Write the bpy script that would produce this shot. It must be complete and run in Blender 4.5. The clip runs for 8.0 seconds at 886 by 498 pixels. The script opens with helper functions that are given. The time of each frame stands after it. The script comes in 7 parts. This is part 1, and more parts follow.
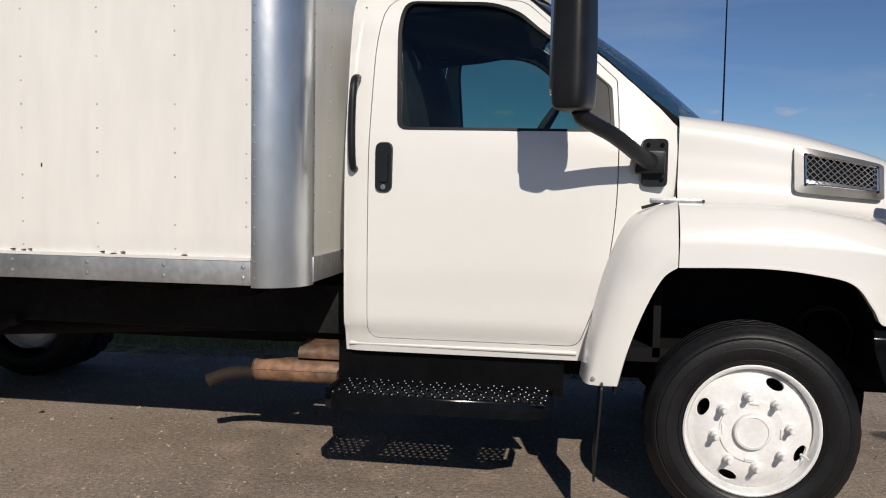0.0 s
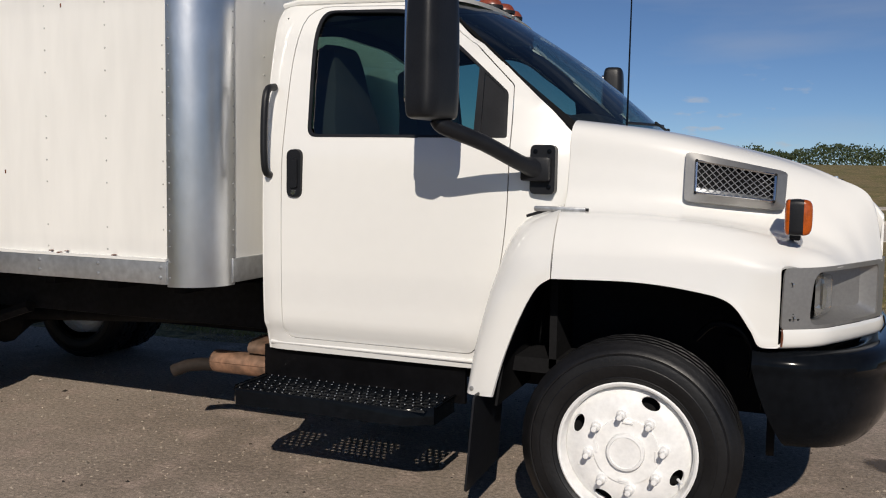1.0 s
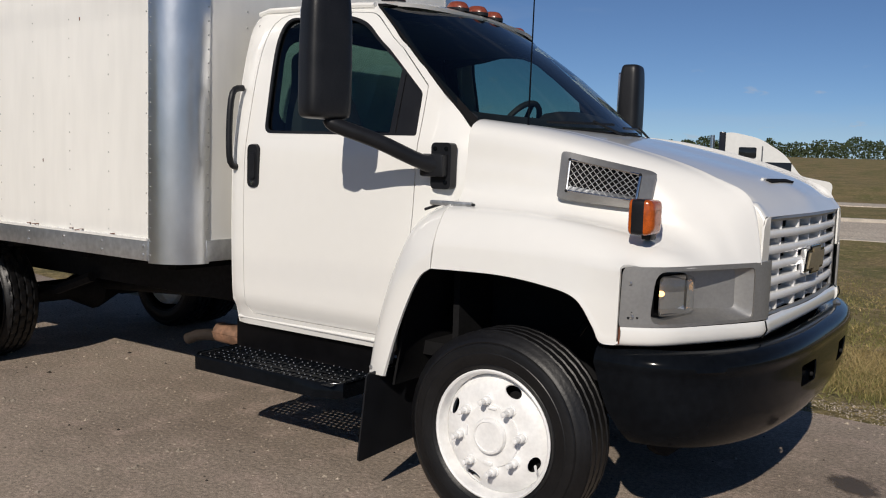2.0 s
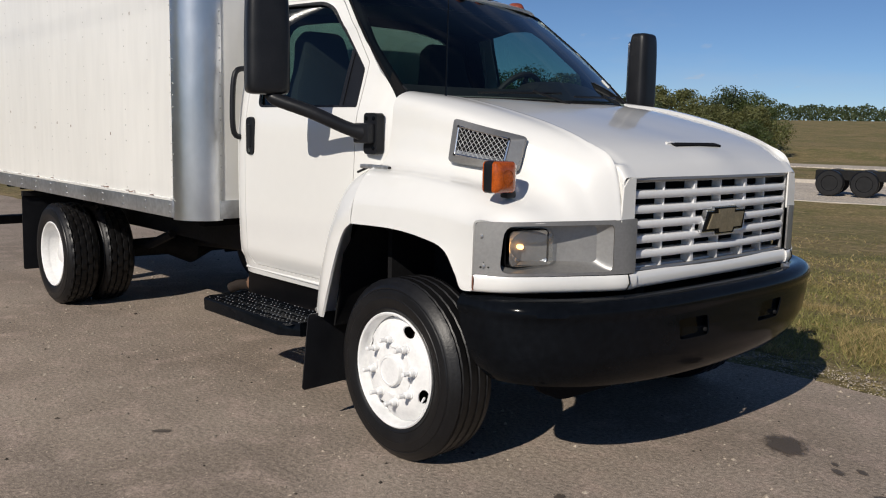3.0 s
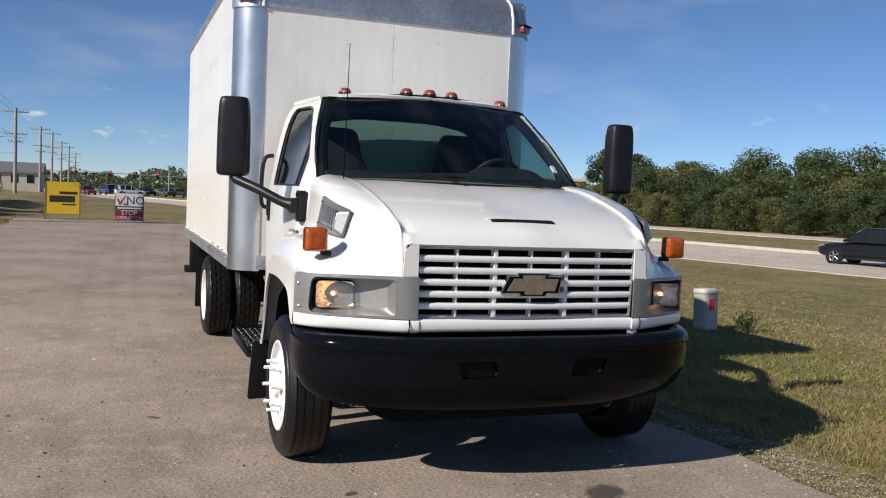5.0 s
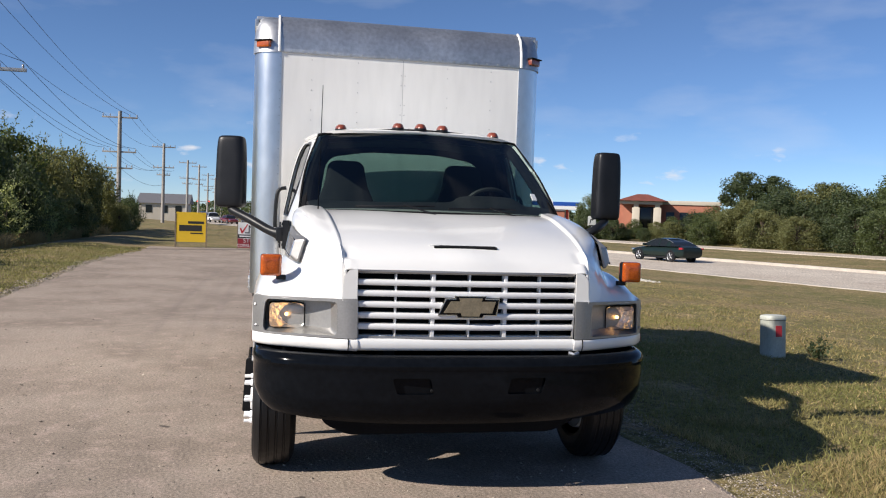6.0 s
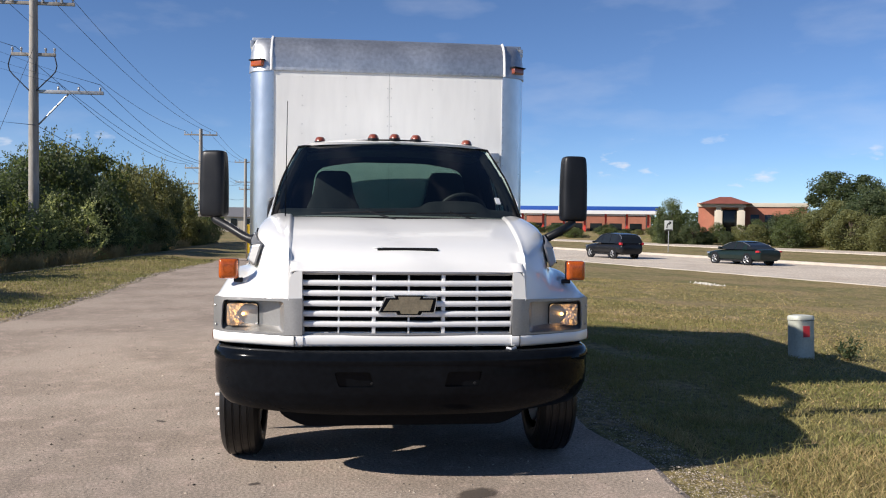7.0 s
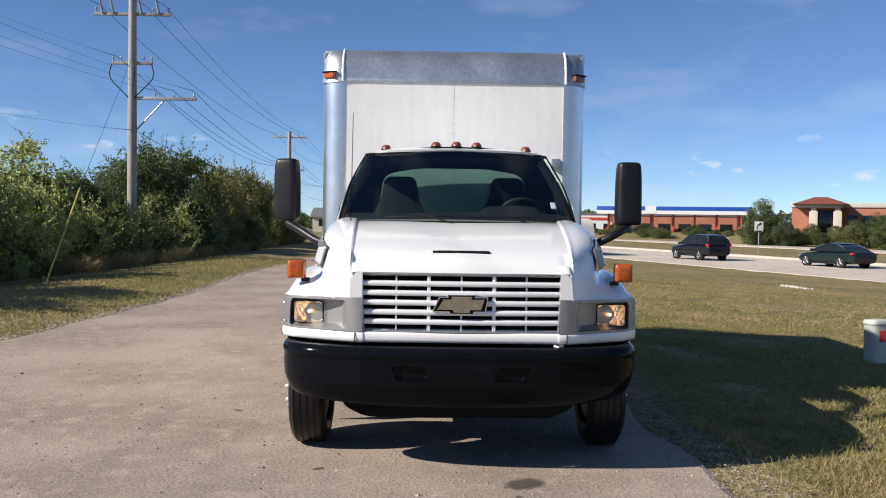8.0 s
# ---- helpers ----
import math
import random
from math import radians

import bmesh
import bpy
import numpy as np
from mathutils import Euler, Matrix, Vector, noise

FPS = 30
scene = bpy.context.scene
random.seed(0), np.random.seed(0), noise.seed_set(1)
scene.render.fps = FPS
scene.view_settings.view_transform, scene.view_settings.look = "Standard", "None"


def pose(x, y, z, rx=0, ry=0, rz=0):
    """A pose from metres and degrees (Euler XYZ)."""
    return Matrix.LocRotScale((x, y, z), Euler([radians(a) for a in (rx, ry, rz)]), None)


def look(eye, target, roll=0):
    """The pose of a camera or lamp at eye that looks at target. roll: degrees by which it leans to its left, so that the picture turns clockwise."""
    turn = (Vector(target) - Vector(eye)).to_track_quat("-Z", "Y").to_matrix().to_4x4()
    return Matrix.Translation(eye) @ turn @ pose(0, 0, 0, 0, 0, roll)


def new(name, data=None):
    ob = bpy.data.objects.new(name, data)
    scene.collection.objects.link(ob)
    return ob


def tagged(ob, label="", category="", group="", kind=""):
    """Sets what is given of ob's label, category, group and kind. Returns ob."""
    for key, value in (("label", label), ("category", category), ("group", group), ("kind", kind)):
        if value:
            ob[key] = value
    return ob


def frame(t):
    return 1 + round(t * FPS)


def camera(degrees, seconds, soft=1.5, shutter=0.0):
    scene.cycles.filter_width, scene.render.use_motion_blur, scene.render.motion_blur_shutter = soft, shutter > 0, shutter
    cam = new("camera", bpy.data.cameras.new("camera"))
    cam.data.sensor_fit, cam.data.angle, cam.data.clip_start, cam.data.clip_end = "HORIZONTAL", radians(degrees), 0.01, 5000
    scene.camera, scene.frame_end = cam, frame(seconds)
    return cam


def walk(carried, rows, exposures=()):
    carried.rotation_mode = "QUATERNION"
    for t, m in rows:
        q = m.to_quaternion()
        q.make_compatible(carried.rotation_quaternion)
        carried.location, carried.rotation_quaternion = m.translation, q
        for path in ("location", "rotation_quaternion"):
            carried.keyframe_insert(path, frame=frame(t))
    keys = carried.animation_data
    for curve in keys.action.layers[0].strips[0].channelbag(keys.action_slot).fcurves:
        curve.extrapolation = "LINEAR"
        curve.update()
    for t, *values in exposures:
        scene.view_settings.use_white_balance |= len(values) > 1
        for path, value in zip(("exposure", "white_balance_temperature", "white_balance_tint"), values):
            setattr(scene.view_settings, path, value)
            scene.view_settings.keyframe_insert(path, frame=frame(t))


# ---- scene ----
cam = camera(53.5, 8.0, 1.1)
PATH = [
    (0, (-0.642, -4.585, 1.307), (-0.963, -2.616, 1.166), 1.0),
    (0.5, (-0.093, -4.49, 1.35), (-0.575, -2.555, 1.196), 1.5),
    (1, (0.502, -4.303, 1.395), (-0.222, -2.446, 1.224), 1.0),
    (1.5, (1.091, -4.157, 1.411), (0.164, -2.397, 1.199), 1.4),
    (2, (1.683, -3.958, 1.435), (0.554, -2.319, 1.237), 1.9),
    (2.2, (1.97, -3.912, 1.459), (0.758, -2.335, 1.247), 1.4),
    (3.3, (3.22, -3.298, 1.444), (1.67, -2.061, 1.183), 1.5),
    (3.5, (3.452, -3.168, 1.448), (1.846, -2.0, 1.21), 1.6),
    (4, (3.892, -2.778, 1.445), (2.161, -1.794, 1.262), 1.3),
    (4.5, (4.401, -2.419, 1.472), (2.592, -1.579, 1.32), 1.0),
    (4.7, (4.646, -2.268, 1.513), (2.811, -1.486, 1.37), 1.6),
    (5.8, (5.478, -1.358, 1.524), (3.539, -0.876, 1.455), 2.6),
    (6, (5.563, -1.146, 1.569), (3.607, -0.737, 1.496), 1.9),
    (6.5, (5.646, -0.7, 1.54), (3.663, -0.446, 1.469), 0.6),
    (7, (6.002, -0.375, 1.558), (4.015, -0.154, 1.5), 0.7),
    (7.5, (6.232, -0.246, 1.572), (4.239, -0.086, 1.511), 0.5),
    (8, (6.34, -0.195, 1.587), (4.341, -0.168, 1.527), 0.8),
]
EXPOSURES = [(0.0, 0.0, 6650, 11), (2.2, -0.03, 6600, 11), (3.5, 0.25, 6500, 10), (4.5, 0.43, 6520, 11), (6.0, 0.82, 6500, 12), (8.0, 0.92, 6480, 12)]
walk(cam, [(t, look(eye, target, roll)) for t, eye, target, roll in PATH], EXPOSURES)

# ---------------- world, sun, exposure ----------------
SUN_WAY = Vector((-0.33, 1.0, -0.67)).normalized()
world = bpy.data.worlds.new("sky")
scene.world = world
world.use_nodes = True
wn, wl = world.node_tree.nodes, world.node_tree.links
sky = wn.new("ShaderNodeTexSky")
sky.sky_type = "NISHITA"
sky.sun_disc = False
sky.sun_elevation = math.asin(-SUN_WAY.z)
sky.sun_rotation = math.atan2(-SUN_WAY.x, -SUN_WAY.y)
sky.air_density, sky.dust_density, sky.ozone_density, sky.altitude = 0.68, 0.0, 6.0, 800.0
wtc = wn.new("ShaderNodeTexCoord")
wmap = wn.new("ShaderNodeMapping")
wmap.inputs["Scale"].default_value = (1.6, 3.0, 9.0)
wnoise = wn.new("ShaderNodeTexNoise")
wnoise.inputs["Scale"].default_value = 2.2
wnoise.inputs["Detail"].default_value = 7.0
wramp = wn.new("ShaderNodeValToRGB")
wramp.color_ramp.elements[0].position, wramp.color_ramp.elements[1].position = 0.52, 0.94
wramp.color_ramp.elements[1].color = (0.32, 0.32, 0.32, 1)
wmix = wn.new("ShaderNodeMix")
wmix.data_type = "RGBA"
wmix.inputs["B"].default_value = (7.0, 7.2, 7.6, 1)
wl.new(wtc.outputs["Generated"], wmap.inputs["Vector"])
wl.new(wmap.outputs["Vector"], wnoise.inputs["Vector"])
wl.new(wnoise.outputs["Fac"], wramp.inputs["Fac"])
wl.new(wramp.outputs["Color"], wmix.inputs["Factor"])
wl.new(sky.outputs["Color"], wmix.inputs["A"])
puff_map, puff, puff_ramp, sep, low, high, both_, amount, puff_mix = (wn.new("ShaderNode" + k) for k in ("Mapping", "TexNoise", "ValToRGB", "SeparateXYZ", "MapRange", "MapRange", "Math", "Math", "Mix"))
puff_map.inputs["Scale"].default_value = (9.0, 9.0, 26.0)
puff.inputs["Scale"].default_value, puff.inputs["Detail"].default_value = 2.4, 6.0
puff_ramp.color_ramp.elements[0].position, puff_ramp.color_ramp.elements[1].position = 0.645, 0.80
low.inputs["From Min"].default_value, low.inputs["From Max"].default_value = 0.01, 0.04
high.inputs["From Min"].default_value, high.inputs["From Max"].default_value = 0.125, 0.07
both_.operation = amount.operation = "MULTIPLY"
puff_mix.data_type = "RGBA"
puff_mix.inputs["B"].default_value = (7.0, 7.2, 7.6, 1)
wl.new(wtc.outputs["Generated"], puff_map.inputs["Vector"])
wl.new(puff_map.outputs["Vector"], puff.inputs["Vector"])
wl.new(puff.outputs["Fac"], puff_ramp.inputs["Fac"])
wl.new(wtc.outputs["Generated"], sep.inputs["Vector"])
wl.new(sep.outputs["Z"], low.inputs["Value"])
wl.new(sep.outputs["Z"], high.inputs["Value"])
wl.new(low.outputs["Result"], both_.inputs[0])
wl.new(high.outputs["Result"], both_.inputs[1])
wl.new(both_.outputs["Value"], amount.inputs[0])
wl.new(puff_ramp.outputs["Color"], amount.inputs[1])
wl.new(amount.outputs["Value"], puff_mix.inputs["Factor"])
wl.new(wmix.outputs["Result"], puff_mix.inputs["A"])
wl.new(puff_mix.outputs["Result"], wn["Background"].inputs["Color"])
wn["Background"].inputs["Strength"].default_value = 0.065
sun = new("sun", bpy.data.lights.new("sun", "SUN"))
sun.data.energy = 3.6
sun.data.angle = radians(0.5)
sun.data.color = (1.0, 0.93, 0.83)
sun.matrix_world = look((0, 0, 30), Vector((0, 0, 30)) + SUN_WAY)

# ---------------- materials ----------------


def material(name, base, rough=0.5, metal=0.0, vary=0.12, scale=6.0, fine=60.0, bump=0.0, coat=0.0, stretch=(1, 1, 1), second=None, spec=0.5, emit=0.0, islands=0.0):
    """Principled surface with broad and fine variation of colour, roughness and relief in object space."""
    m = bpy.data.materials.new(name)
    m.use_nodes = True
    n, l = m.node_tree.nodes, m.node_tree.links
    p = n["Principled BSDF"]
    p.inputs["Metallic"].default_value = metal
    p.inputs["Coat Weight"].default_value = coat
    p.inputs["Coat Roughness"].default_value = 0.06
    p.inputs["Specular IOR Level"].default_value = spec
    tc, mp = n.new("ShaderNodeTexCoord"), n.new("ShaderNodeMapping")
    mp.inputs["Scale"].default_value = stretch
    l.new(tc.outputs["Object"], mp.inputs["Vector"])
    big, small = n.new("ShaderNodeTexNoise"), n.new("ShaderNodeTexNoise")
    big.inputs["Scale"].default_value, big.inputs["Detail"].default_value = scale, 5.0
    small.inputs["Scale"].default_value, small.inputs["Detail"].default_value = fine, 3.0
    l.new(mp.outputs["Vector"], big.inputs["Vector"])
    l.new(mp.outputs["Vector"], small.inputs["Vector"])
    ramp = n.new("ShaderNodeValToRGB")
    ramp.color_ramp.elements[0].position, ramp.color_ramp.elements[1].position = 0.36, 0.66
    other = second if second else tuple(c * (1 - vary) for c in base)
    ramp.color_ramp.elements[0].color = (*other, 1)
    ramp.color_ramp.elements[1].color = (*base, 1)
    l.new(big.outputs["Fac"], ramp.inputs["Fac"])
    mul = n.new("ShaderNodeMix")
    mul.data_type, mul.blend_type = "RGBA", "MULTIPLY"
    mul.inputs["Factor"].default_value = 1.0
    grain = n.new("ShaderNodeMapRange")
    grain.inputs["From Min"].default_value, grain.inputs["From Max"].default_value = 0.3, 0.7
    grain.inputs["To Min"].default_value, grain.inputs["To Max"].default_value = 1 - vary * 0.8, 1 + vary * 0.3
    l.new(small.outputs["Fac"], grain.inputs["Value"])
    l.new(ramp.outputs["Color"], mul.inputs["A"])
    l.new(grain.outputs["Result"], mul.inputs["B"])
    colour = mul.outputs["Result"]
    if islands:
        geo, hsv, rng = n.new("ShaderNodeNewGeometry"), n.new("ShaderNodeHueSaturation"), n.new("ShaderNodeMapRange")
        rng.inputs["To Min"].default_value, rng.inputs["To Max"].default_value = 1 - islands, 1 + islands
        l.new(geo.outputs["Random Per Island"], rng.inputs["Value"])
        l.new(rng.outputs["Result"], hsv.inputs["Value"])
        l.new(colour, hsv.inputs["Color"])
        colour = hsv.outputs["Color"]
    l.new(colour, p.inputs["Base Color"])
    rr = n.new("ShaderNodeMapRange")
    rr.inputs["To Min"].default_value, rr.inputs["To Max"].default_value = max(0.02, rough * 0.8), min(1, rough * 1.2)
    l.new(big.outputs["Fac"], rr.inputs["Value"])
    l.new(rr.outputs["Result"], p.inputs["Roughness"])
    if bump:
        b = n.new("ShaderNodeBump")
        b.inputs["Strength"].default_value, b.inputs["Distance"].default_value = 0.6, bump
        l.new(small.outputs["Fac"], b.inputs["Height"])
        l.new(b.outputs["Normal"], p.inputs["Normal"])
    if emit:
        p.inputs["Emission Color"].default_value = (*base, 1)
        p.inputs["Emission Strength"].default_value = emit
    return m


def glass(name, tint, rough=0.0):
    """A thin pane: tinted see-through with a mirror film that follows Fresnel."""
    m = bpy.data.materials.new(name)
    m.use_nodes = True
    n, l = m.node_tree.nodes, m.node_tree.links
    n.remove(n["Principled BSDF"])
    tr, gl, mix, fr = n.new("ShaderNodeBsdfTransparent"), n.new("ShaderNodeBsdfGlossy"), n.new("ShaderNodeMixShader"), n.new("ShaderNodeLayerWeight")
    po, ad = n.new("ShaderNodeMath"), n.new("ShaderNodeMath")
    po.operation, ad.operation = "POWER", "MULTIPLY_ADD"
    po.inputs[1].default_value, ad.inputs[1].default_value, ad.inputs[2].default_value = 4.5, 0.92, 0.065
    l.new(fr.outputs["Facing"], po.inputs[0])
    l.new(po.outputs["Value"], ad.inputs[0])
    tr.inputs["Color"].default_value = (*tint, 1)
    gl.inputs["Roughness"].default_value = rough
    l.new(ad.outputs["Value"], mix.inputs["Fac"])
    l.new(tr.outputs["BSDF"], mix.inputs[1])
    l.new(gl.outputs["BSDF"], mix.inputs[2])
    l.new(mix.outputs["Shader"], n["Material Output"].inputs["Surface"])
    return m


WHITE = material("white_paint", (0.82, 0.815, 0.785), 0.30, vary=0.012, scale=1.2, fine=18, coat=0.85)
PANEL = material("white_panel", (0.85, 0.84, 0.80), 0.34, vary=0.06, scale=1.6, fine=14, stretch=(1, 1, 0.18), coat=0.15)
GRILLE_W = material("grille_white", (0.78, 0.78, 0.77), 0.32, vary=0.05, scale=8)
RIM_W = material("wheel_white", (0.88, 0.88, 0.87), 0.4, vary=0.08, scale=14, bump=0.0008)
ALU = material("aluminium", (0.70, 0.715, 0.73), 0.30, 0.92, vary=0.10, scale=4, fine=15, stretch=(1, 1, 0.6), bump=0.0016)
ALU_DULL = material("aluminium_dull", (0.62, 0.635, 0.65), 0.42, 0.88, vary=0.22, scale=2.2, fine=30, bump=0.0006)
REFLECTOR = material("lamp_reflector", (0.84, 0.84, 0.82), 0.3, 1.0, vary=0.1, scale=22, fine=40, bump=0.02)
ZINC = material("zinc_rivet", (0.55, 0.56, 0.57), 0.4, 0.8, vary=0.2, scale=30)
SILVER = material("silver_plastic", (0.37, 0.365, 0.355), 0.46, 0.7, vary=0.10, scale=7, fine=80)
CHROME = material("chrome", (0.74, 0.75, 0.76), 0.24, 1.0, vary=0.05)
SATIN = material("satin_black", (0.005, 0.005, 0.006), 0.4, vary=0.3, scale=6, fine=40, spec=0.12)
RIVET = material("painted_rivet", (0.60, 0.60, 0.57), 0.4, 0.2, vary=0.2, scale=30)
# Rust brown made very dark: the tail pipe's shade is in its colour.
PIPE = material("shaded_pipe", (0.035, 0.025, 0.02), 0.8, 0.3, vary=0.4, scale=9, fine=40)
BLACK = material("black_paint", (0.0060, 0.0074, 0.0098), 0.11, vary=0.3, scale=4, fine=30, spec=0.09)
PLASTIC = material("black_plastic", (0.014, 0.015, 0.018), 0.40, vary=0.25, scale=9, fine=160, bump=0.0006, spec=0.28)
CHASSIS = material("chassis_black", (0.018, 0.018, 0.019), 0.7, vary=0.4, scale=5, fine=30, bump=0.002, spec=0.15)
# Near-black: shade inside the cab, recesses and chassis is put into this colour.
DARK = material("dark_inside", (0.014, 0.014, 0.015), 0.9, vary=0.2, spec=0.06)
RUSTY = material("rust_stain", (0.20, 0.065, 0.03), 0.85, vary=0.4, scale=40, fine=160)
RUBBER = material("tyre_rubber", (0.009, 0.009, 0.010), 0.42, vary=0.3, scale=9, fine=90, bump=0.0012, spec=0.35)
RUST = material("rusty_muffler", (0.36, 0.20, 0.125), 0.6, 0.35, vary=0.5, scale=6, fine=30, second=(0.18, 0.12, 0.085), bump=0.001)
AMBER = material("amber_lens", (0.50, 0.095, 0.008), 0.2, vary=0.25, scale=30, fine=120, bump=0.0015, coat=0.5)
RED = material("red_lens", (0.27, 0.060, 0.030), 0.3, vary=0.25, scale=30, fine=120, coat=0.5)
BULB = material("warm_bulb", (1.0, 0.50, 0.16), 0.3, vary=0.02, emit=5.0)
GOLD = material("gold_plate", (0.36, 0.30, 0.20), 0.38, 0.5, vary=0.25, scale=20, fine=90)
SEAT = material("seat_cloth", (0.016, 0.018, 0.021), 0.9, vary=0.3, scale=14, fine=200, bump=0.001)
DASH = material("dash_plastic", (0.02, 0.02, 0.022), 0.7, vary=0.2, scale=10, fine=120)
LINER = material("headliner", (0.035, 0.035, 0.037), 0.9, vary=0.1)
PAPER = material("sticker", (0.7, 0.72, 0.72), 0.6, vary=0.1)
GLASS = glass("window_glass", (0.40, 0.58, 0.54))
GLASS_F = glass("windshield_glass", (0.40, 0.52, 0.50))
GLASS_C = glass("lamp_glass", (0.93, 0.94, 0.94))
_n, _l = GLASS_C.node_tree.nodes, GLASS_C.node_tree.links
_d, _x = _n.new("ShaderNodeBsdfDiffuse"), _n.new("ShaderNodeMixShader")
_d.inputs["Color"].default_value = (0.8, 0.79, 0.75, 1)
_x.inputs["Fac"].default_value = 0.07
_l.new(_n["Mix Shader"].outputs["Shader"], _x.inputs[1])
_l.new(_d.outputs["BSDF"], _x.inputs[2])
_l.new(_x.outputs["Shader"], _n["Material Output"].inputs["Surface"])

# ---------------- mesh tools ----------------


def part(name, bm, mat, parent, label="", sharp=38):
    me = bpy.data.meshes.new(name)
    bm.to_mesh(me)
    bm.free()
    me.materials.append(mat)
    for f in me.polygons:
        f.use_smooth = True
    me.set_sharp_from_angle(angle=radians(sharp))
    ob = new(name, me)
    ob.parent = parent
    return tagged(ob, label) if label else ob


def thing(name, at, label, category, group="", kind=""):
    ob = new(name)
    ob.matrix_world = at
    return tagged(ob, label, category, group, kind)


def add_box(bm, x0, x1, y0, y1, z0, z1, bev=0.0, seg=2, m=None):
    r = bmesh.ops.create_cube(bm, size=1.0)
    vs = r["verts"]
    for v in vs:
        v.co = Vector((x0 + (v.co.x + 0.5) * (x1 - x0), y0 + (v.co.y + 0.5) * (y1 - y0), z0 + (v.co.z + 0.5) * (z1 - z0)))
    if bev:
        es = list({e for v in vs for e in v.link_edges})
        vs = list({v for f in bmesh.ops.bevel(bm, geom=es, offset=bev, segments=seg, profile=0.6, affect="EDGES")["faces"] for v in f.verts} | {v for v in vs if v.is_valid})
    if m is not None:
        bmesh.ops.transform(bm, matrix=m, verts=vs)
    return bm


def box(*a, **k):
    return add_box(bmesh.new(), *a, **k)


def add_tube(bm, pts, r, seg=10, caps=True):
    """A round bar along a line of points; r is one radius or one for each point."""
    pts = [Vector(p) for p in pts]
    rings = []
    side = None
    for i, p in enumerate(pts):
        d = (pts[min(i + 1, len(pts) - 1)] - pts[max(i - 1, 0)]).normalized()
        ref = Vector((0, 0, 1)) if abs(d.z) < 0.9 else Vector((1, 0, 0))
        a = d.cross(ref).normalized() if side is None else (side - d * side.dot(d)).normalized()
        side = a
        b = d.cross(a)
        rad = r[i] if isinstance(r, (list, tuple)) else r
        rings.append([bm.verts.new(p + (a * math.cos(2 * math.pi * k / seg) + b * math.sin(2 * math.pi * k / seg)) * rad) for k in range(seg)])
    for q, w in zip(rings, rings[1:]):
        for k in range(seg):
            bm.faces.new((q[k], q[(k + 1) % seg], w[(k + 1) % seg], w[k]))
    if caps:
        bm.faces.new(rings[0][::-1])
        bm.faces.new(rings[-1])
    return bm


def tube(*a, **k):
    return add_tube(bmesh.new(), *a, **k)


def curve_at(pts, t):
    """A smooth line through the points, t from 0 to 1."""
    n = len(pts) - 1
    i = min(int(t * n), n - 1)
    f = t * n - i
    p = [Vector(pts[max(0, min(n, k))]) for k in (i - 1, i, i + 1, i + 2)]
    return 0.5 * (2 * p[1] + (p[2] - p[0]) * f + (2 * p[0] - 5 * p[1] + 4 * p[2] - p[3]) * f * f + (3 * p[1] - p[0] - 3 * p[2] + p[3]) * f ** 3)


def loft(lines, nu, nv, bm=None):
    """A smooth skin through several lines that run the same way."""
    bm = bm or bmesh.new()
    grid = [[curve_at(c, u / nu) for c in lines] for u in range(nu + 1)]
    vs = [[bm.verts.new(curve_at(row, v / nv)) for v in range(nv + 1)] for row in grid]
    for a, b in zip(vs, vs[1:]):
        for k in range(nv):
            bm.faces.new((a[k], a[k + 1], b[k + 1], b[k]))
    return bm


def even_loft(lines, nu, step):
    """A skin through lines at uneven distances, with no overshoot where two lie close together."""
    bm = bmesh.new()
    grid = [[curve_at(c, u / nu) for c in lines] for u in range(nu + 1)]
    n = len(lines)
    wide = [max((row[i + 1] - row[i]).length for row in grid) for i in range(n - 1)]
    count = [max(1, min(14, math.ceil(w / step))) for w in wide]
    rows = []
    for row in grid:
        gap = [max(1e-4, (row[i + 1] - row[i]).length) for i in range(n - 1)]
        slope = [(row[i + 1] - row[i]) / gap[i] for i in range(n - 1)]
        tang = [slope[0]] + [(slope[i] * gap[i - 1] + slope[i - 1] * gap[i]) / (gap[i] + gap[i - 1]) for i in range(1, n - 1)] + [slope[-1]]
        out = []
        for i in range(n - 1):
            for j in range(count[i]):
                f = j / count[i]
                out.append(row[i] * (2 * f ** 3 - 3 * f * f + 1) + tang[i] * gap[i] * (f ** 3 - 2 * f * f + f) + row[i + 1] * (3 * f * f - 2 * f ** 3) + tang[i + 1] * gap[i] * (f ** 3 - f * f))
        out.append(row[-1])
        rows.append([bm.verts.new(q) for q in out])
    for a, b in zip(rows, rows[1:]):
        for k in range(len(a) - 1):
            bm.faces.new((a[k], a[k + 1], b[k + 1], b[k]))
    return bm


def mirrored(lines, s):
    return [[(p[0], s * p[1], p[2]) for p in c] for c in lines]


def rounded(pts, r, n=4):
    """A closed 2D outline with its corners rounded; r is one radius or one for each corner."""
    out = []
    for i, p in enumerate(pts):
        p, a, b = Vector(p), Vector(pts[i - 1]), Vector(pts[(i + 1) % len(pts)])
        rad = r[i] if isinstance(r, (list, tuple)) else r
        if rad <= 0:
            out.append(p)
            continue
        s = p + (a - p).normalized() * min(rad, (a - p).length * 0.49)
        e = p + (b - p).normalized() * min(rad, (b - p).length * 0.49)
        for k in range(n + 1):
            f = k / n
            out.append(s * (1 - f) ** 2 + p * 2 * f * (1 - f) + e * f * f)
    return out


def rect(x0, y0, x1, y1, r=0.0, n=4):
    q = [(x0, y0), (x1, y0), (x1, y1), (x0, y1)]
    return rounded(q, r, n) if r else [Vector(p) for p in q]


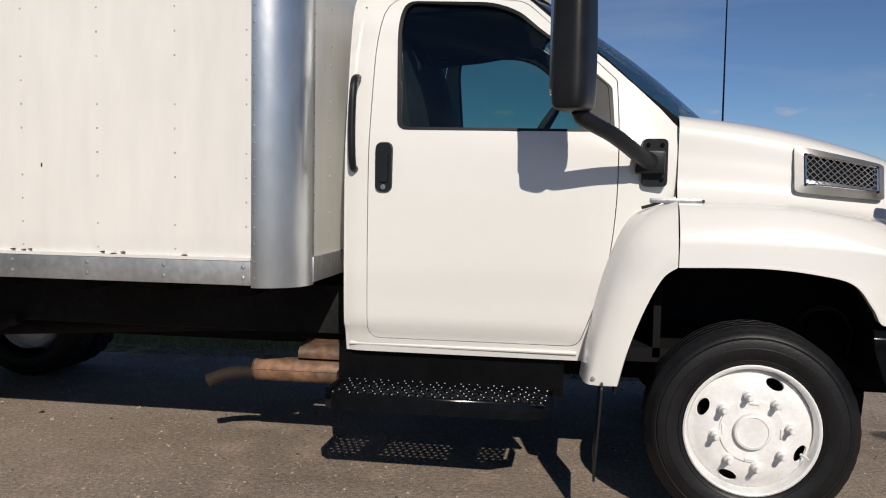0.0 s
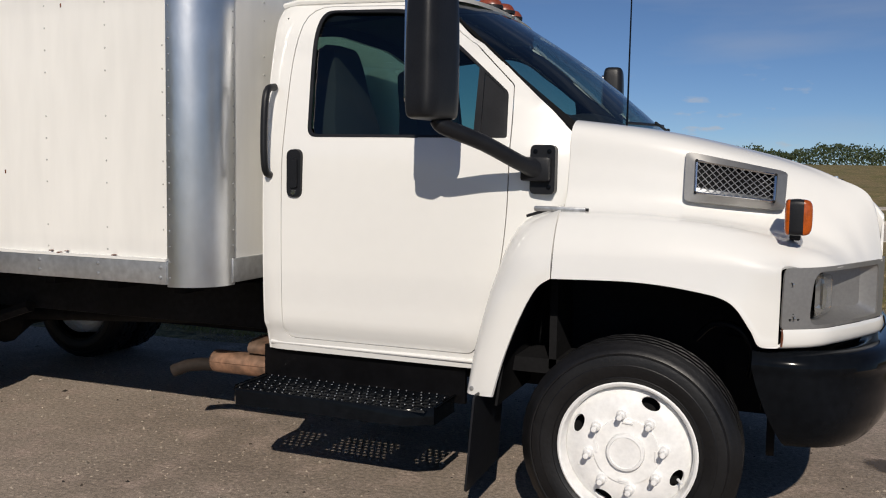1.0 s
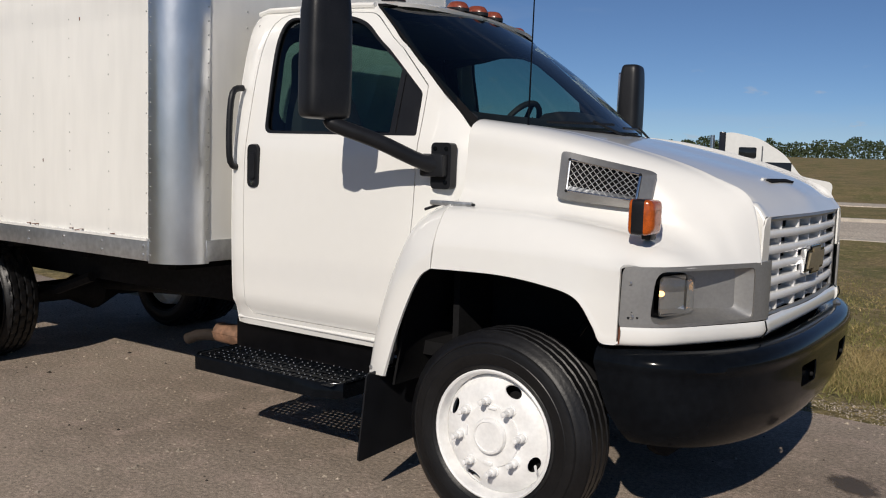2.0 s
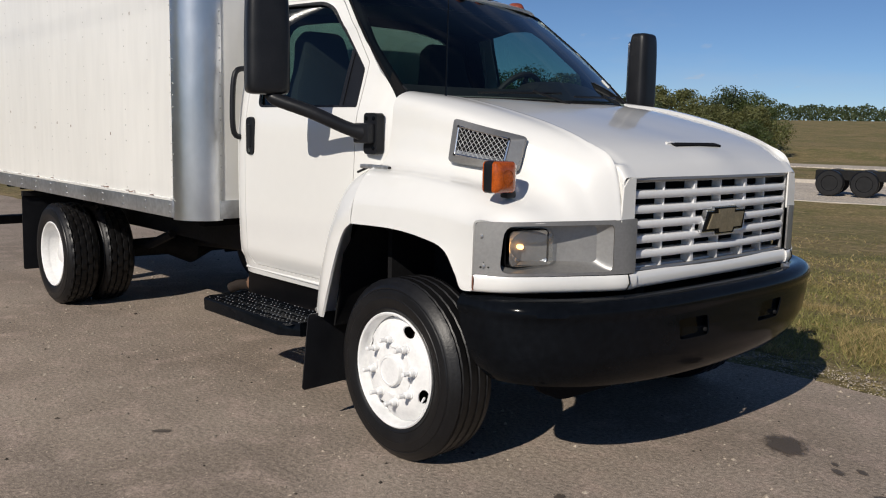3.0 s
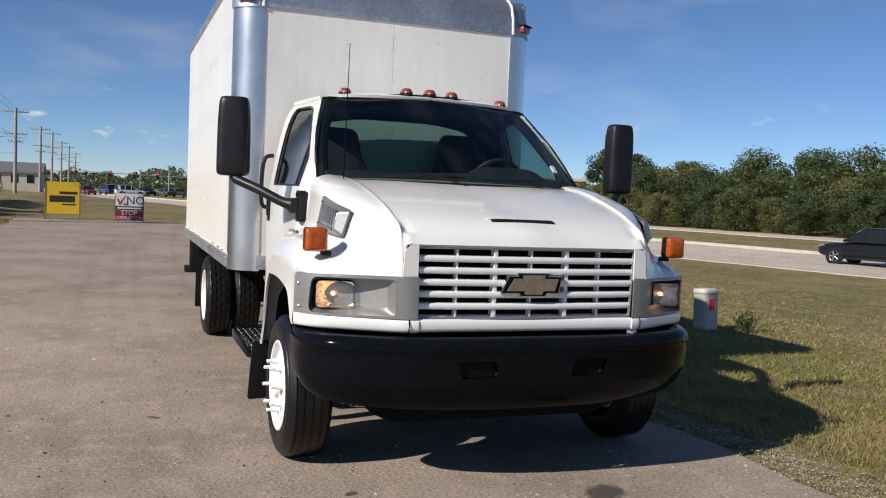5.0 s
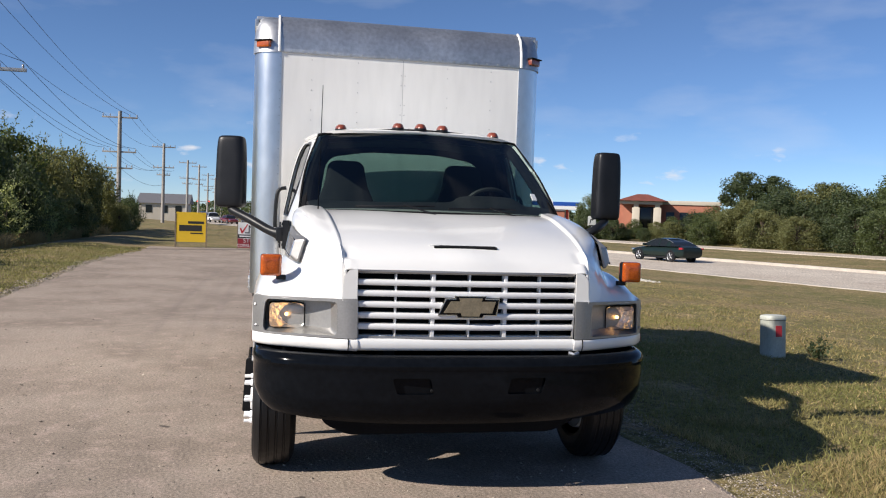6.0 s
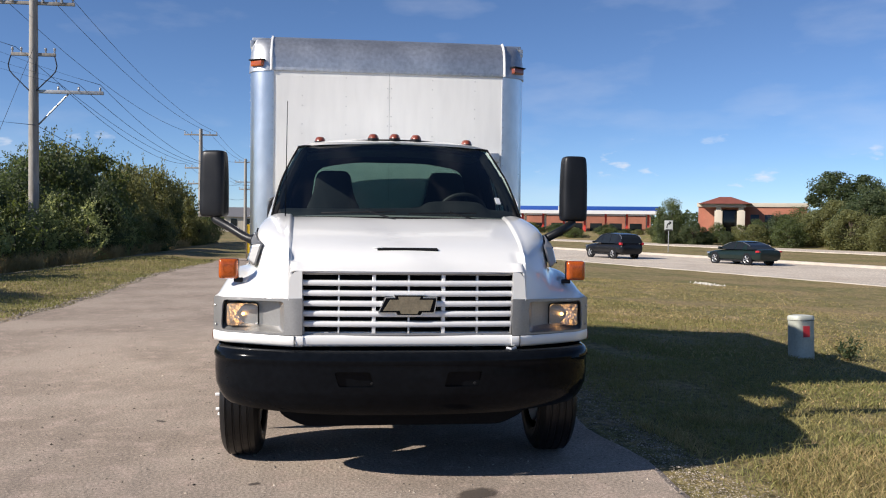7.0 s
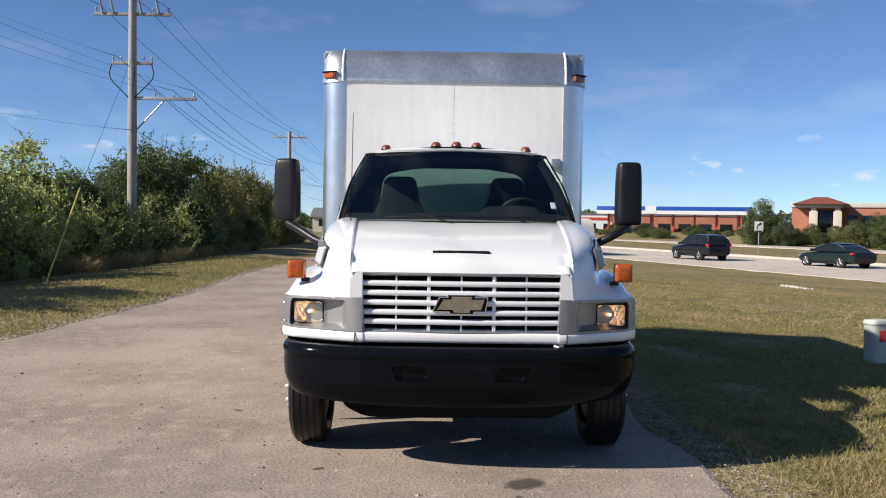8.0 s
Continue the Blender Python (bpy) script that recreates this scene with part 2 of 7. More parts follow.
def inside(p, poly):
    hit = False
    for i in range(len(poly)):
        a, b = poly[i - 1], poly[i]
        if (a[1] > p[1]) != (b[1] > p[1]) and p[0] < (b[0] - a[0]) * (p[1] - a[1]) / (b[1] - a[1]) + a[0]:
            hit = not hit
    return hit


def dense(poly, step):
    out = []
    for i in range(len(poly)):
        a, b = Vector(poly[i][:2]), Vector(poly[(i + 1) % len(poly)][:2])
        n = max(1, int((b - a).length / step))
        out += [a + (b - a) * (k / n) for k in range(n)]
    return out


def shell_of(bm, t):
    """Gives a skin a thickness inward of its normals, with closed edges."""
    bmesh.ops.remove_doubles(bm, verts=bm.verts, dist=1e-6)
    bmesh.ops.recalc_face_normals(bm, faces=bm.faces)
    bm.normal_update()
    faces = bm.faces[:]
    edge = [e for e in bm.edges if len(e.link_faces) == 1]
    inner = {v: bm.verts.new(v.co - v.normal * t) for v in bm.verts[:]}
    ends = [(e.verts[0], e.verts[1]) for e in edge]
    for f in faces:
        bm.faces.new([inner[v] for v in f.verts][::-1])
    for p, q in ends:
        bm.faces.new((p, q, inner[q], inner[p]))
    bmesh.ops.recalc_face_normals(bm, faces=bm.faces)
    return bm


def sheet(outline, place, holes=(), step=0.06, thick=0.0, bm=None):
    """A skin over a 2D outline with holes, laid into space by place(u, v), and given a thickness along its normals."""
    from mathutils.geometry import delaunay_2d_cdt
    bm = bm or bmesh.new()
    loops = [dense(outline, step)] + [dense(h, step) for h in holes]
    pts, edges = [], []
    for lp in loops:
        k = len(pts)
        pts += lp
        edges += [(k + i, k + (i + 1) % len(lp)) for i in range(len(lp))]
    xs, ys = [p[0] for p in loops[0]], [p[1] for p in loops[0]]
    rim = list(pts)
    y = min(ys) + step / 2
    row = 0
    while y < max(ys):
        x = min(xs) + step * (0.5 if row % 2 else 0.25)
        while x < max(xs):
            q = Vector((x, y))
            if inside(q, loops[0]) and not any(inside(q, h) for h in loops[1:]) and all((q - e).length_squared > (step * 0.45) ** 2 for e in rim):
                pts.append(q)
            x += step
        y += step
        row += 1
    vs, _, tris, *_ = delaunay_2d_cdt(pts, edges, [], 0, 1e-6)
    made = [bm.verts.new(place(v[0], v[1])) for v in vs]
    for t in tris:
        c = sum((Vector(vs[i]) for i in t), Vector((0, 0))) / len(t)
        if inside(c, loops[0]) and not any(inside(c, h) for h in loops[1:]):
            bm.faces.new([made[i] for i in t])
    bmesh.ops.delete(bm, geom=[v for v in made if not v.link_faces], context="VERTS")
    if thick:
        shell_of(bm, thick)
    bmesh.ops.recalc_face_normals(bm, faces=bm.faces)
    return bm


def add_lathe(bm, profile, seg, m, wobble=None):
    """Turns (radius, height) pairs round the z axis of m."""
    rings = []
    for i, (r, h) in enumerate(profile):
        ring = []
        for k in range(seg):
            a = 2 * math.pi * k / seg
            q = r - (wobble(i, k) if wobble else 0)
            ring.append(bm.verts.new(m @ Vector((q * math.cos(a), q * math.sin(a), h))))
        rings.append(ring)
    for q, w in zip(rings, rings[1:]):
        for k in range(seg):
            bm.faces.new((q[k], q[(k + 1) % seg], w[(k + 1) % seg], w[k]))
    return bm


def lathe(profile, seg, m, wobble=None):
    bm = add_lathe(bmesh.new(), profile, seg, m, wobble)
    bmesh.ops.recalc_face_normals(bm, faces=bm.faces)
    return bm


def prism(outline, place, depth_place, bm=None):
    """A solid between two copies of a 2D outline."""
    bm = bm or bmesh.new()
    a = [bm.verts.new(place(*p)) for p in outline]
    b = [bm.verts.new(depth_place(*p)) for p in outline]
    bm.faces.new(a)
    bm.faces.new(b[::-1])
    n = len(a)
    for i in range(n):
        bm.faces.new((a[i], b[i], b[(i + 1) % n], a[(i + 1) % n]))
    bmesh.ops.recalc_face_normals(bm, faces=bm.faces)
    return bm


def thicken(bm, t):
    return shell_of(bm, t)


def letters(text, size, mat, parent, m, name="lettering", depth=0.004):
    """A line of the built-in font as a mesh, centred on m, in m's xy plane."""
    cu = bpy.data.curves.new(name, "FONT")
    cu.body, cu.size, cu.align_x, cu.align_y, cu.extrude = text, size, "CENTER", "CENTER", depth
    tmp = new(name, cu)
    bpy.context.view_layer.update()
    me = bpy.data.meshes.new_from_object(tmp.evaluated_get(bpy.context.evaluated_depsgraph_get()))
    bpy.data.objects.remove(tmp)
    me.materials.clear()
    me.materials.append(mat)
    ob = new(name, me)
    ob.parent = parent
    ob.matrix_local = m
    return ob


# ---------------- the box truck ----------------
truck = thing("box_truck", pose(0, 0, 0), "white cab-over-hood box truck with black bumper parked on asphalt lane", "truck")

# cab cross-section from the sill over the roof, as (arc length, half width, height)
_half = [(0.925, 0.595), (0.950, 0.69), (0.972, 0.732), (0.983, 0.95), (0.986, 1.2), (0.982, 1.42), (0.968, 1.54), (0.945, 1.68), (0.918, 1.83), (0.888, 1.96), (0.855, 2.06), (0.805, 2.135), (0.70, 2.183), (0.40, 2.215), (0.0, 2.225)]
SECTION = []
for _k in range(241):
    _p = curve_at([(0, a, b) for a, b in _half], _k / 240)
    _s = SECTION[-1][0] + math.hypot(_p.y - SECTION[-1][1], _p.z - SECTION[-1][2]) if SECTION else 0.0
    SECTION.append((_s, _p.y, _p.z))
TOP = SECTION[-1][0]
_ss, _yy, _zz = ([r[i] for r in SECTION] for i in range(3))


def s_at(z):
    return float(np.interp(z, _zz, _ss))


def cab_point(x, s):
    """A point of the cab's skin; s runs from the right sill over the roof to the left sill."""
    q = s if s <= TOP else 2 * TOP - s
    y, z = float(np.interp(q, _ss, _yy)), float(np.interp(q, _ss, _zz))
    y -= 0.10 * max(0, x + 1.6) * max(0, min(1, (z - 1.5) / 0.6))
    z -= (0.25 * max(0, x + 1.1) ** 2 + 1.0 * max(0, x + 0.95) ** 2) * max(0.0, min(1.0, (z - 1.93) / 0.15))
    y -= 0.5 * max(0, x + 0.6) ** 2 * (1 if z < 1.7 else 0.3)
    round_rear = max(0, -1.58 - x)
    y -= 3.0 * round_rear ** 2
    return Vector((x, -y if s <= TOP else y, z - (2.0 * round_rear ** 2 if z > 2.1 else 0)))


def side_s(z, s):
    return s_at(z) if s < 0 else 2 * TOP - s_at(z)


DOOR = [(-1.555, 0.655), (-0.665, 0.655), (-0.60, 0.83), (-0.545, 1.02), (-0.522, 1.25), (-0.520, 1.56), (-0.533, 1.755), (-0.70, 1.915), (-0.825, 2.04), (-0.925, 2.112), (-1.50, 2.125), (-1.545, 1.95), (-1.555, 1.5)]
WINDOW = [(-1.432, 1.545), (-0.542, 1.542), (-0.557, 1.726), (-0.945, 2.058), (-1.06, 2.095), (-1.43, 2.10), (-1.455, 2.0)]


def shrunk(poly, d):
    c = sum((Vector(p) for p in poly), Vector((0, 0))) / len(poly)
    return [Vector(p) + (c - Vector(p)).normalized() * d for p in poly]


def on_side(poly, s):
    return [(p[0], side_s(p[1], s)) for p in poly]


door_line = rounded(DOOR, [0.05, 0.04, 0.1, 0.1, 0.1, 0.1, 0.012, 0.05, 0.05, 0.04, 0.1, 0.15, 0.1])
window_line = rounded(WINDOW, [0.04, 0.012, 0.015, 0.05, 0.06, 0.045, 0.08])

front_line = [(-0.645, 0.595), (-0.605, 0.8), (-0.545, 1.03), (-0.46, 1.2), (-0.292, 1.255), (-0.285, 1.57), (-0.545, 1.806), (-0.675, 1.928), (-0.80, 2.052), (-0.90, 2.128), (-0.94, 2.145)]
shell = [(-1.66, 0.0)] + on_side(front_line, -1)
for _k in range(1, 12):
    _f = _k / 12
    _a = s_at(2.145) + (TOP - s_at(2.145)) * 2 * _f
    shell.append((-0.94 + 0.13 * (1 - (2 * _f - 1) ** 4), _a))
shell += on_side(front_line, 1)[::-1] + [(-1.66, 2 * TOP)]
part("cab_shell", sheet(shell, cab_point, [on_side(door_line, -1), on_side(door_line, 1)], 0.045, 0.018), WHITE, truck, "white painted cab shell")

# rear wall of the cab with its window
rear_out = [(-y, z) for _, y, z in SECTION[::8]] + [(y, z) for _, y, z in SECTION[::-8]][1:]
rear_out = [(0.985 * a, 0.6 + (b - 0.6) * 0.99) for a, b in rear_out]
rear_win = rounded([(-0.69, 1.60), (0.69, 1.60), (0.63, 2.02), (0.3, 2.075), (-0.3, 2.075), (-0.63, 2.02)], 0.1)
part("cab_rear_wall", sheet(rear_out, lambda y, z: Vector((-1.655, y, z)), [rear_win], 0.09, 0.02), WHITE, truck)
part("rear_window", sheet(rear_win, lambda y, z: Vector((-1.65, y, z)), (), 0.2), GLASS, truck, "tinted rear window").visible_shadow = False

for s in (-1, 1):
    def skin(x, q, s=s):
        return cab_point(x, q)

    def lifted(d, s=s):
        return lambda x, q: cab_point(x, q) + Vector((0, s * d, 0))

    door = part("door", sheet(on_side(shrunk(door_line, 0.0045), s), skin, [on_side(window_line, s)], 0.045, 0.016), WHITE, truck, "white door with a stamped lower edge")
    seal = sheet(on_side(shrunk(window_line, -0.003), s), lifted(0.003), [on_side(shrunk(window_line, 0.014), s)], 0.05, 0.008)
    part("window_seal", seal, PLASTIC, door, "black rubber window seal")
    part("window_pane", sheet(on_side(window_line, s), lifted(-0.012), (), 0.08), GLASS, door, "tinted side window").visible_shadow = False
    part("quarter_post", sheet(on_side([(-0.68, 1.545), (-0.65, 1.545), (-0.665, 1.815), (-0.69, 1.838)], s), lifted(0.003), (), 0.06, 0.01), PLASTIC, door)
    part("corner_sail", sheet(on_side([(-0.65, 1.546), (-0.546, 1.545), (-0.560, 1.722), (-0.663, 1.81)], s), lifted(-0.002), (), 0.06, 0.006), PLASTIC, door, "black corner panel of the window")
    # recessed paddle handle
    hx, y0 = -1.485, s * 0.985
    plate = rect(-0.037, -0.105, 0.037, 0.105, 0.03)
    part("door_handle", prism(plate, lambda u, v: Vector((hx + u, y0 - s * 0.004, 1.385 + v)), lambda u, v: Vector((hx + u * 0.93, y0 + s * 0.012, 1.385 + v * 0.97))), PLASTIC, door, "black plastic door handle plate")
    grip = rect(-0.017, -0.075, 0.022, 0.055, 0.012)
    part("handle_paddle", prism(grip, lambda u, v: Vector((hx + u, y0 + s * 0.011, 1.395 + v)), lambda u, v: Vector((hx + u * 0.9, y0 + s * 0.021, 1.395 + v * 0.95))), PLASTIC, door)
    part("lock", lathe([(0.0, 0.004), (0.011, 0.004), (0.011, 0)], 14, Matrix.Translation((hx, y0 + s * 0.012, 1.303)) @ Matrix.Rotation(-s * math.pi / 2, 4, "X")), CHROME, door)
    # crease strip near the door's foot
    part("sill_strip", tube([cab_point(-1.64, side_s(0.628, s)) + Vector((0, s * 0.004, 0)), cab_point(-0.67, side_s(0.628, s)) + Vector((0, s * 0.004, 0))], 0.008, 8), WHITE, truck)
    # grab bar behind the door
    gy = s * 0.965
    bar = [(-1.612, gy, 1.375), (-1.612, gy + s * 0.055, 1.40), (-1.614, gy + s * 0.062, 1.56), (-1.612, gy + s * 0.045, 1.73), (-1.612, gy - s * 0.02, 1.76)]
    part("grab_bar", tube([curve_at(bar, k / 16) for k in range(17)], 0.016, 10), PLASTIC, truck, "black grab bar behind the door")

# windshield, frit, cowl and wipers
ws_top = [(-0.855 - 0.085 * (k / 6 - 1) ** 2, 0.745 * (k / 6 - 1), 2.20 - 0.058 * (k / 6 - 1) ** 2) for k in range(13)]
ws_low = [(0.0 - 0.285 * (k / 6 - 1) ** 2, 0.907 * (k / 6 - 1), 1.562) for k in range(13)]
ws_mid = [(-0.405 - 0.21 * (k / 6 - 1) ** 2, 0.853 * (k / 6 - 1), 1.905 - 0.04 * (k / 6 - 1) ** 2) for k in range(13)]
part("windshield", loft([ws_top, ws_mid, ws_low], 24, 8), GLASS_F, truck, "dark tinted windshield").visible_shadow = False


def ws(u, v):
    cols = [curve_at(c, u) for c in (ws_top, ws_mid, ws_low)]
    return curve_at(cols, v) + Vector((0.004, 0, 0.006))


part("windshield_seal", sheet(rect(0, 0, 1, 1), ws, [rounded([(0.010, 0.035), (0.990, 0.035), (0.990, 0.93), (0.010, 0.93)], 0.03)], 0.05, 0.008), DARK, truck, "black band round the windshield")
part("cowl", loft([[(x + 0.02, y, z + 0.002) for x, y, z in ws_low], [(x - 0.18, y, z - 0.06) for x, y, z in ws_low]], 16, 2), DARK, truck)
for s, a0, a1 in ((-1, 0.20, 0.48), (1, 0.53, 0.80)):
    blade = [ws(a0 + (a1 - a0) * k / 10, 0.90 - 0.02 * k / 10) + Vector((0.006, 0, 0.008)) for k in range(11)]
    wiper = part("wiper", tube(blade, 0.0065, 6), PLASTIC, truck, "black wiper at rest")
    part("wiper_arm", tube([ws(a1, 0.985) + Vector((0.006, 0, 0.008)), blade[6] + Vector((0.006, 0, 0.010))], 0.006, 6), PLASTIC, wiper)
part("antenna", tube([(-0.10, -0.785, 1.57), (-0.10, -0.785, 1.6), (-0.10, -0.775, 2.38)], [0.012, 0.004, 0.0022], 8), BLACK, truck, "thin black whip antenna")
part("sticker", prism(rect(-0.02, -0.03, 0.02, 0.03), lambda u, v: ws(0.915 + u * 0.5, 0.72 + v), lambda u, v: ws(0.915 + u * 0.5, 0.72 + v) - Vector((0.006, 0, 0.008))), PAPER, truck, "pale paper sticker")

# roof edge and clearance lamps
for s in (-1, 1):
    q = [cab_point(x, side_s(2.14, s)) + Vector((0, s * 0.006, 0.008)) for x in np.linspace(-1.655, -0.96, 9)]
    part("drip_rail", tube(q, 0.014, 8), WHITE, truck)
for x, y in ((-0.958, -0.578), (-0.868, -0.166), (-0.858, 0.0), (-0.868, 0.166), (-0.958, 0.578)):
    z = float(np.interp(abs(y), _yy[::-1], _zz[::-1])) - 0.004
    dome = [(0.052, -0.006), (0.050, 0.004), (0.040, 0.019), (0.032, 0.026), (0.022, 0.029), (0.0, 0.030)]
    m = Matrix.Translation((x - 0.02, y, z)) @ Matrix.Rotation(radians(4), 4, "Y") @ Matrix.Diagonal((1.25, 0.82, 1, 1))
    lamp = part("clearance_lamp", lathe(dome, 20, m), RED, truck, "dark amber clearance lamp")
    part("lamp_base", lathe([(0.054, -0.02), (0.054, -0.004), (0.05, -0.003)], 20, m), PLASTIC, lamp)

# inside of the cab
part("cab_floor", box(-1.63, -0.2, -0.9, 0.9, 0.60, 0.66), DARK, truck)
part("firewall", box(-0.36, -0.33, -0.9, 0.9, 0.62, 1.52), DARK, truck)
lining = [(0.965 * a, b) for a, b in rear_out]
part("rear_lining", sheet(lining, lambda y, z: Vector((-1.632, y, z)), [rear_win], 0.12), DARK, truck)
for s in (-1, 1):
    part("pillar_trim", tube([curve_at([(-0.30, s * 0.86, 1.57), (-0.64, s * 0.80, 1.84), (-0.96, s * 0.70, 2.10), (-1.3, s * 0.76, 2.09), (-1.6, s * 0.79, 2.06)], k / 12) for k in range(13)], 0.036, 8), DARK, truck)
    part("pillar_trim", tube([(-1.60, s * 0.915, 1.5), (-1.60, s * 0.87, 1.8), (-1.60, s * 0.80, 2.06)], 0.05, 8), DARK, truck)
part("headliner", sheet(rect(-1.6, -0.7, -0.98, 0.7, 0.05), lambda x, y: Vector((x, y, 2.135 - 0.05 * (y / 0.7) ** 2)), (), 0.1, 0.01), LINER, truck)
dash = [[(-0.40, y, 0.95), (-0.62, y, 1.05), (-0.68, y, 1.32), (-0.63, y, 1.60 + b), (-0.48, y, 1.655 + b), (-0.33, y, 1.64 + b * 0.5), (-0.14 - 0.24 * abs(y) ** 2, y, 1.575)] for y, b in ((-0.86, 0), (-0.45, 0.0), (-0.02, 0.01), (0.16, 0.02), (0.24, 0.06), (0.42, 0.07), (0.60, 0.06), (0.68, 0.01), (0.86, 0))]
part("dashboard", loft(dash, 16, 24), DASH, truck, "black dashboard")
SWHEEL = pose(-0.92, 0.54, 1.625, 0, -58, 0)
part("steering_wheel", lathe([(0.19 + 0.017 * math.cos(a), 0.017 * math.sin(a)) for a in np.linspace(0, 2 * math.pi, 9)], 32, SWHEEL), DASH, truck, "black steering wheel")
sw = bmesh.new()
for a in (0, 2.1, 4.2):
    add_tube(sw, [SWHEEL @ Vector((0, 0, -0.02)), SWHEEL @ Vector((0.19 * math.cos(a), 0.19 * math.sin(a), 0))], 0.014, 6)
add_tube(sw, [(-0.905, 0.54, 1.62), (-0.55, 0.53, 1.40)], 0.035, 10)
part("steering_column", sw, DARK, truck)
for y in (-0.48, 0.48):
    seat = part("seat", box(-1.42, -0.92, y - 0.25, y + 0.25, 0.95, 1.12, bev=0.05, seg=3), SEAT, truck, "dark cloth cab seat")
    m = Matrix.Translation((-1.40, y, 1.08)) @ Matrix.Rotation(radians(-10), 4, "Y")
    back = rounded([(-0.26, 0), (0.26, 0), (0.25, 0.55), (0.17, 0.72), (0.14, 0.93), (-0.14, 0.93), (-0.17, 0.72), (-0.25, 0.55)], [0.05, 0.05, 0.12, 0.08, 0.07, 0.07, 0.08, 0.12])
    bb_ = bmesh.new()
    cut_ = [[bb_.verts.new(m @ Vector((d, p[0] * g, 0.4 + (p[1] - 0.4) * g))) for p in back] for d, g in ((-0.07, 0.86), (-0.055, 0.97), (0, 1.0), (0.055, 0.97), (0.07, 0.86))]
    for q, w in zip(cut_, cut_[1:]):
        for k in range(len(q)):
            bb_.faces.new((q[k], q[(k + 1) % len(q)], w[(k + 1) % len(q)], w[k]))
    bb_.faces.new(cut_[0][::-1])
    bb_.faces.new(cut_[-1])
    part("backrest", bb_, SEAT, seat)
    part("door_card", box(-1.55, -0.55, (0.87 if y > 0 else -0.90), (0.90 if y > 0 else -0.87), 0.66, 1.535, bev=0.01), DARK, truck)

# hood: one skin over both sides, through seven lines a side
H_A = [(-0.24, 0, 1.612), (0, 0, 1.583), (0.25, 0, 1.527), (0.5, 0, 1.462), (0.70, 0, 1.403), (0.806, 0, 1.345), (0.854, 0, 1.272)]
H_C = [(-0.28, 0.744, 1.599), (0, 0.728, 1.570), (0.25, 0.715, 1.521), (0.5, 0.704, 1.457), (0.670, 0.697, 1.394), (0.788, 0.693, 1.322), (0.836, 0.690, 1.110)]
H_D = [(-0.285, 0.915, 1.588), (0, 0.932, 1.545), (0.25, 0.922, 1.490), (0.45, 0.882, 1.422), (0.59, 0.836, 1.345), (0.718, 0.808, 1.235), (0.785, 0.802, 1.104)]
H_E = [(-0.29, 0.978, 1.285), (0, 0.985, 1.278), (0.2, 0.978, 1.262), (0.38, 0.957, 1.240), (0.55, 0.925, 1.205), (0.668, 0.908, 1.158), (0.733, 0.905, 1.100)]
H_F = [(-0.29, 1.080, 1.245), (0, 1.095, 1.245), (0.2, 1.095, 1.230), (0.36, 1.080, 1.207), (0.50, 1.055, 1.176), (0.61, 1.037, 1.142), (0.665, 1.03, 1.097)]
H_G = [(-0.29, 1.158, 1.110), (0, 1.164, 1.112), (0.2, 1.164, 1.105), (0.34, 1.164, 1.097), (0.43, 1.164, 1.09), (0.475, 1.166, 1.092), (0.496, 1.168, 1.095)]
H_H = [(-0.292, 1.172, 1.017), (0, 1.177, 1.0235), (0.2, 1.177, 1.006), (0.332, 1.177, 0.973), (0.403, 1.176, 0.886), (0.436, 1.174, 0.830), (0.496, 1.172, 0.828)]
H_I = [(p[0], p[1] - 0.045, p[2] + 0.002) for p in H_H]


def between(a, b, f, lift=0.0):
    return [tuple(Vector(p).lerp(Vector(q), f) + Vector((0, 0, lift * (1, 1, 1, 1, 0.9, 0.5, 0)[i]))) for i, (p, q) in enumerate(zip(a, b))]


H_C2 = [tuple(Vector(q) + Vector(d)) for q, d in zip(H_C, ((0, 0.012, 0.014), (0, 0.012, 0.014), (0, 0.012, 0.014), (0.002, 0.012, 0.013), (0.004, 0.012, 0.010), (0.006, 0.012, 0.004), (0.005, 0.012, 0)))]
H_B = [(x, y - 0.007, z) for x, y, z in H_C[:6]] + [(0.838, 0.683, 1.272)]
right = [H_A, between(H_A, H_B, 0.3, 0.004), between(H_A, H_B, 0.6, 0.006), between(H_A, H_B, 0.9, 0.002), H_B, H_C, H_C2, between(H_C2, H_D, 0.12, 0.003), between(H_C2, H_D, 0.42, 0.014), between(H_C2, H_D, 0.75, 0.014), H_D, between(H_D, H_E, 0.5), between(H_D, H_E, 0.93), between(H_E, H_F, 0.15), H_F, between(H_F, H_G, 0.55, 0.022), H_G, between(H_G, H_H, 0.12), between(H_G, H_H, 0.5), between(H_G, H_H, 0.9), H_H, between(H_H, H_I, 0.12), H_I]
both = mirrored(right, -1)[::-1] + right[1:]
hood = part("hood", thicken(even_loft(both, 56, 0.02), 0.010), WHITE, truck, "white forward-tilting hood with raised shoulders", sharp=62)
for s in (-1, 1):
    pillar = rounded([(s * 0.622, 1.10), (s * 0.702, 1.10), (s * 0.694, 1.235), (s * 0.668, 1.266), (s * 0.622, 1.276)], 0.004)
    part("nose_pillar", sheet(pillar, lambda y, z: Vector((0.8395 + 0.003 * (0.70 - abs(y)) / 0.08, y, z)), (), 0.02, 0.008), WHITE, hood)
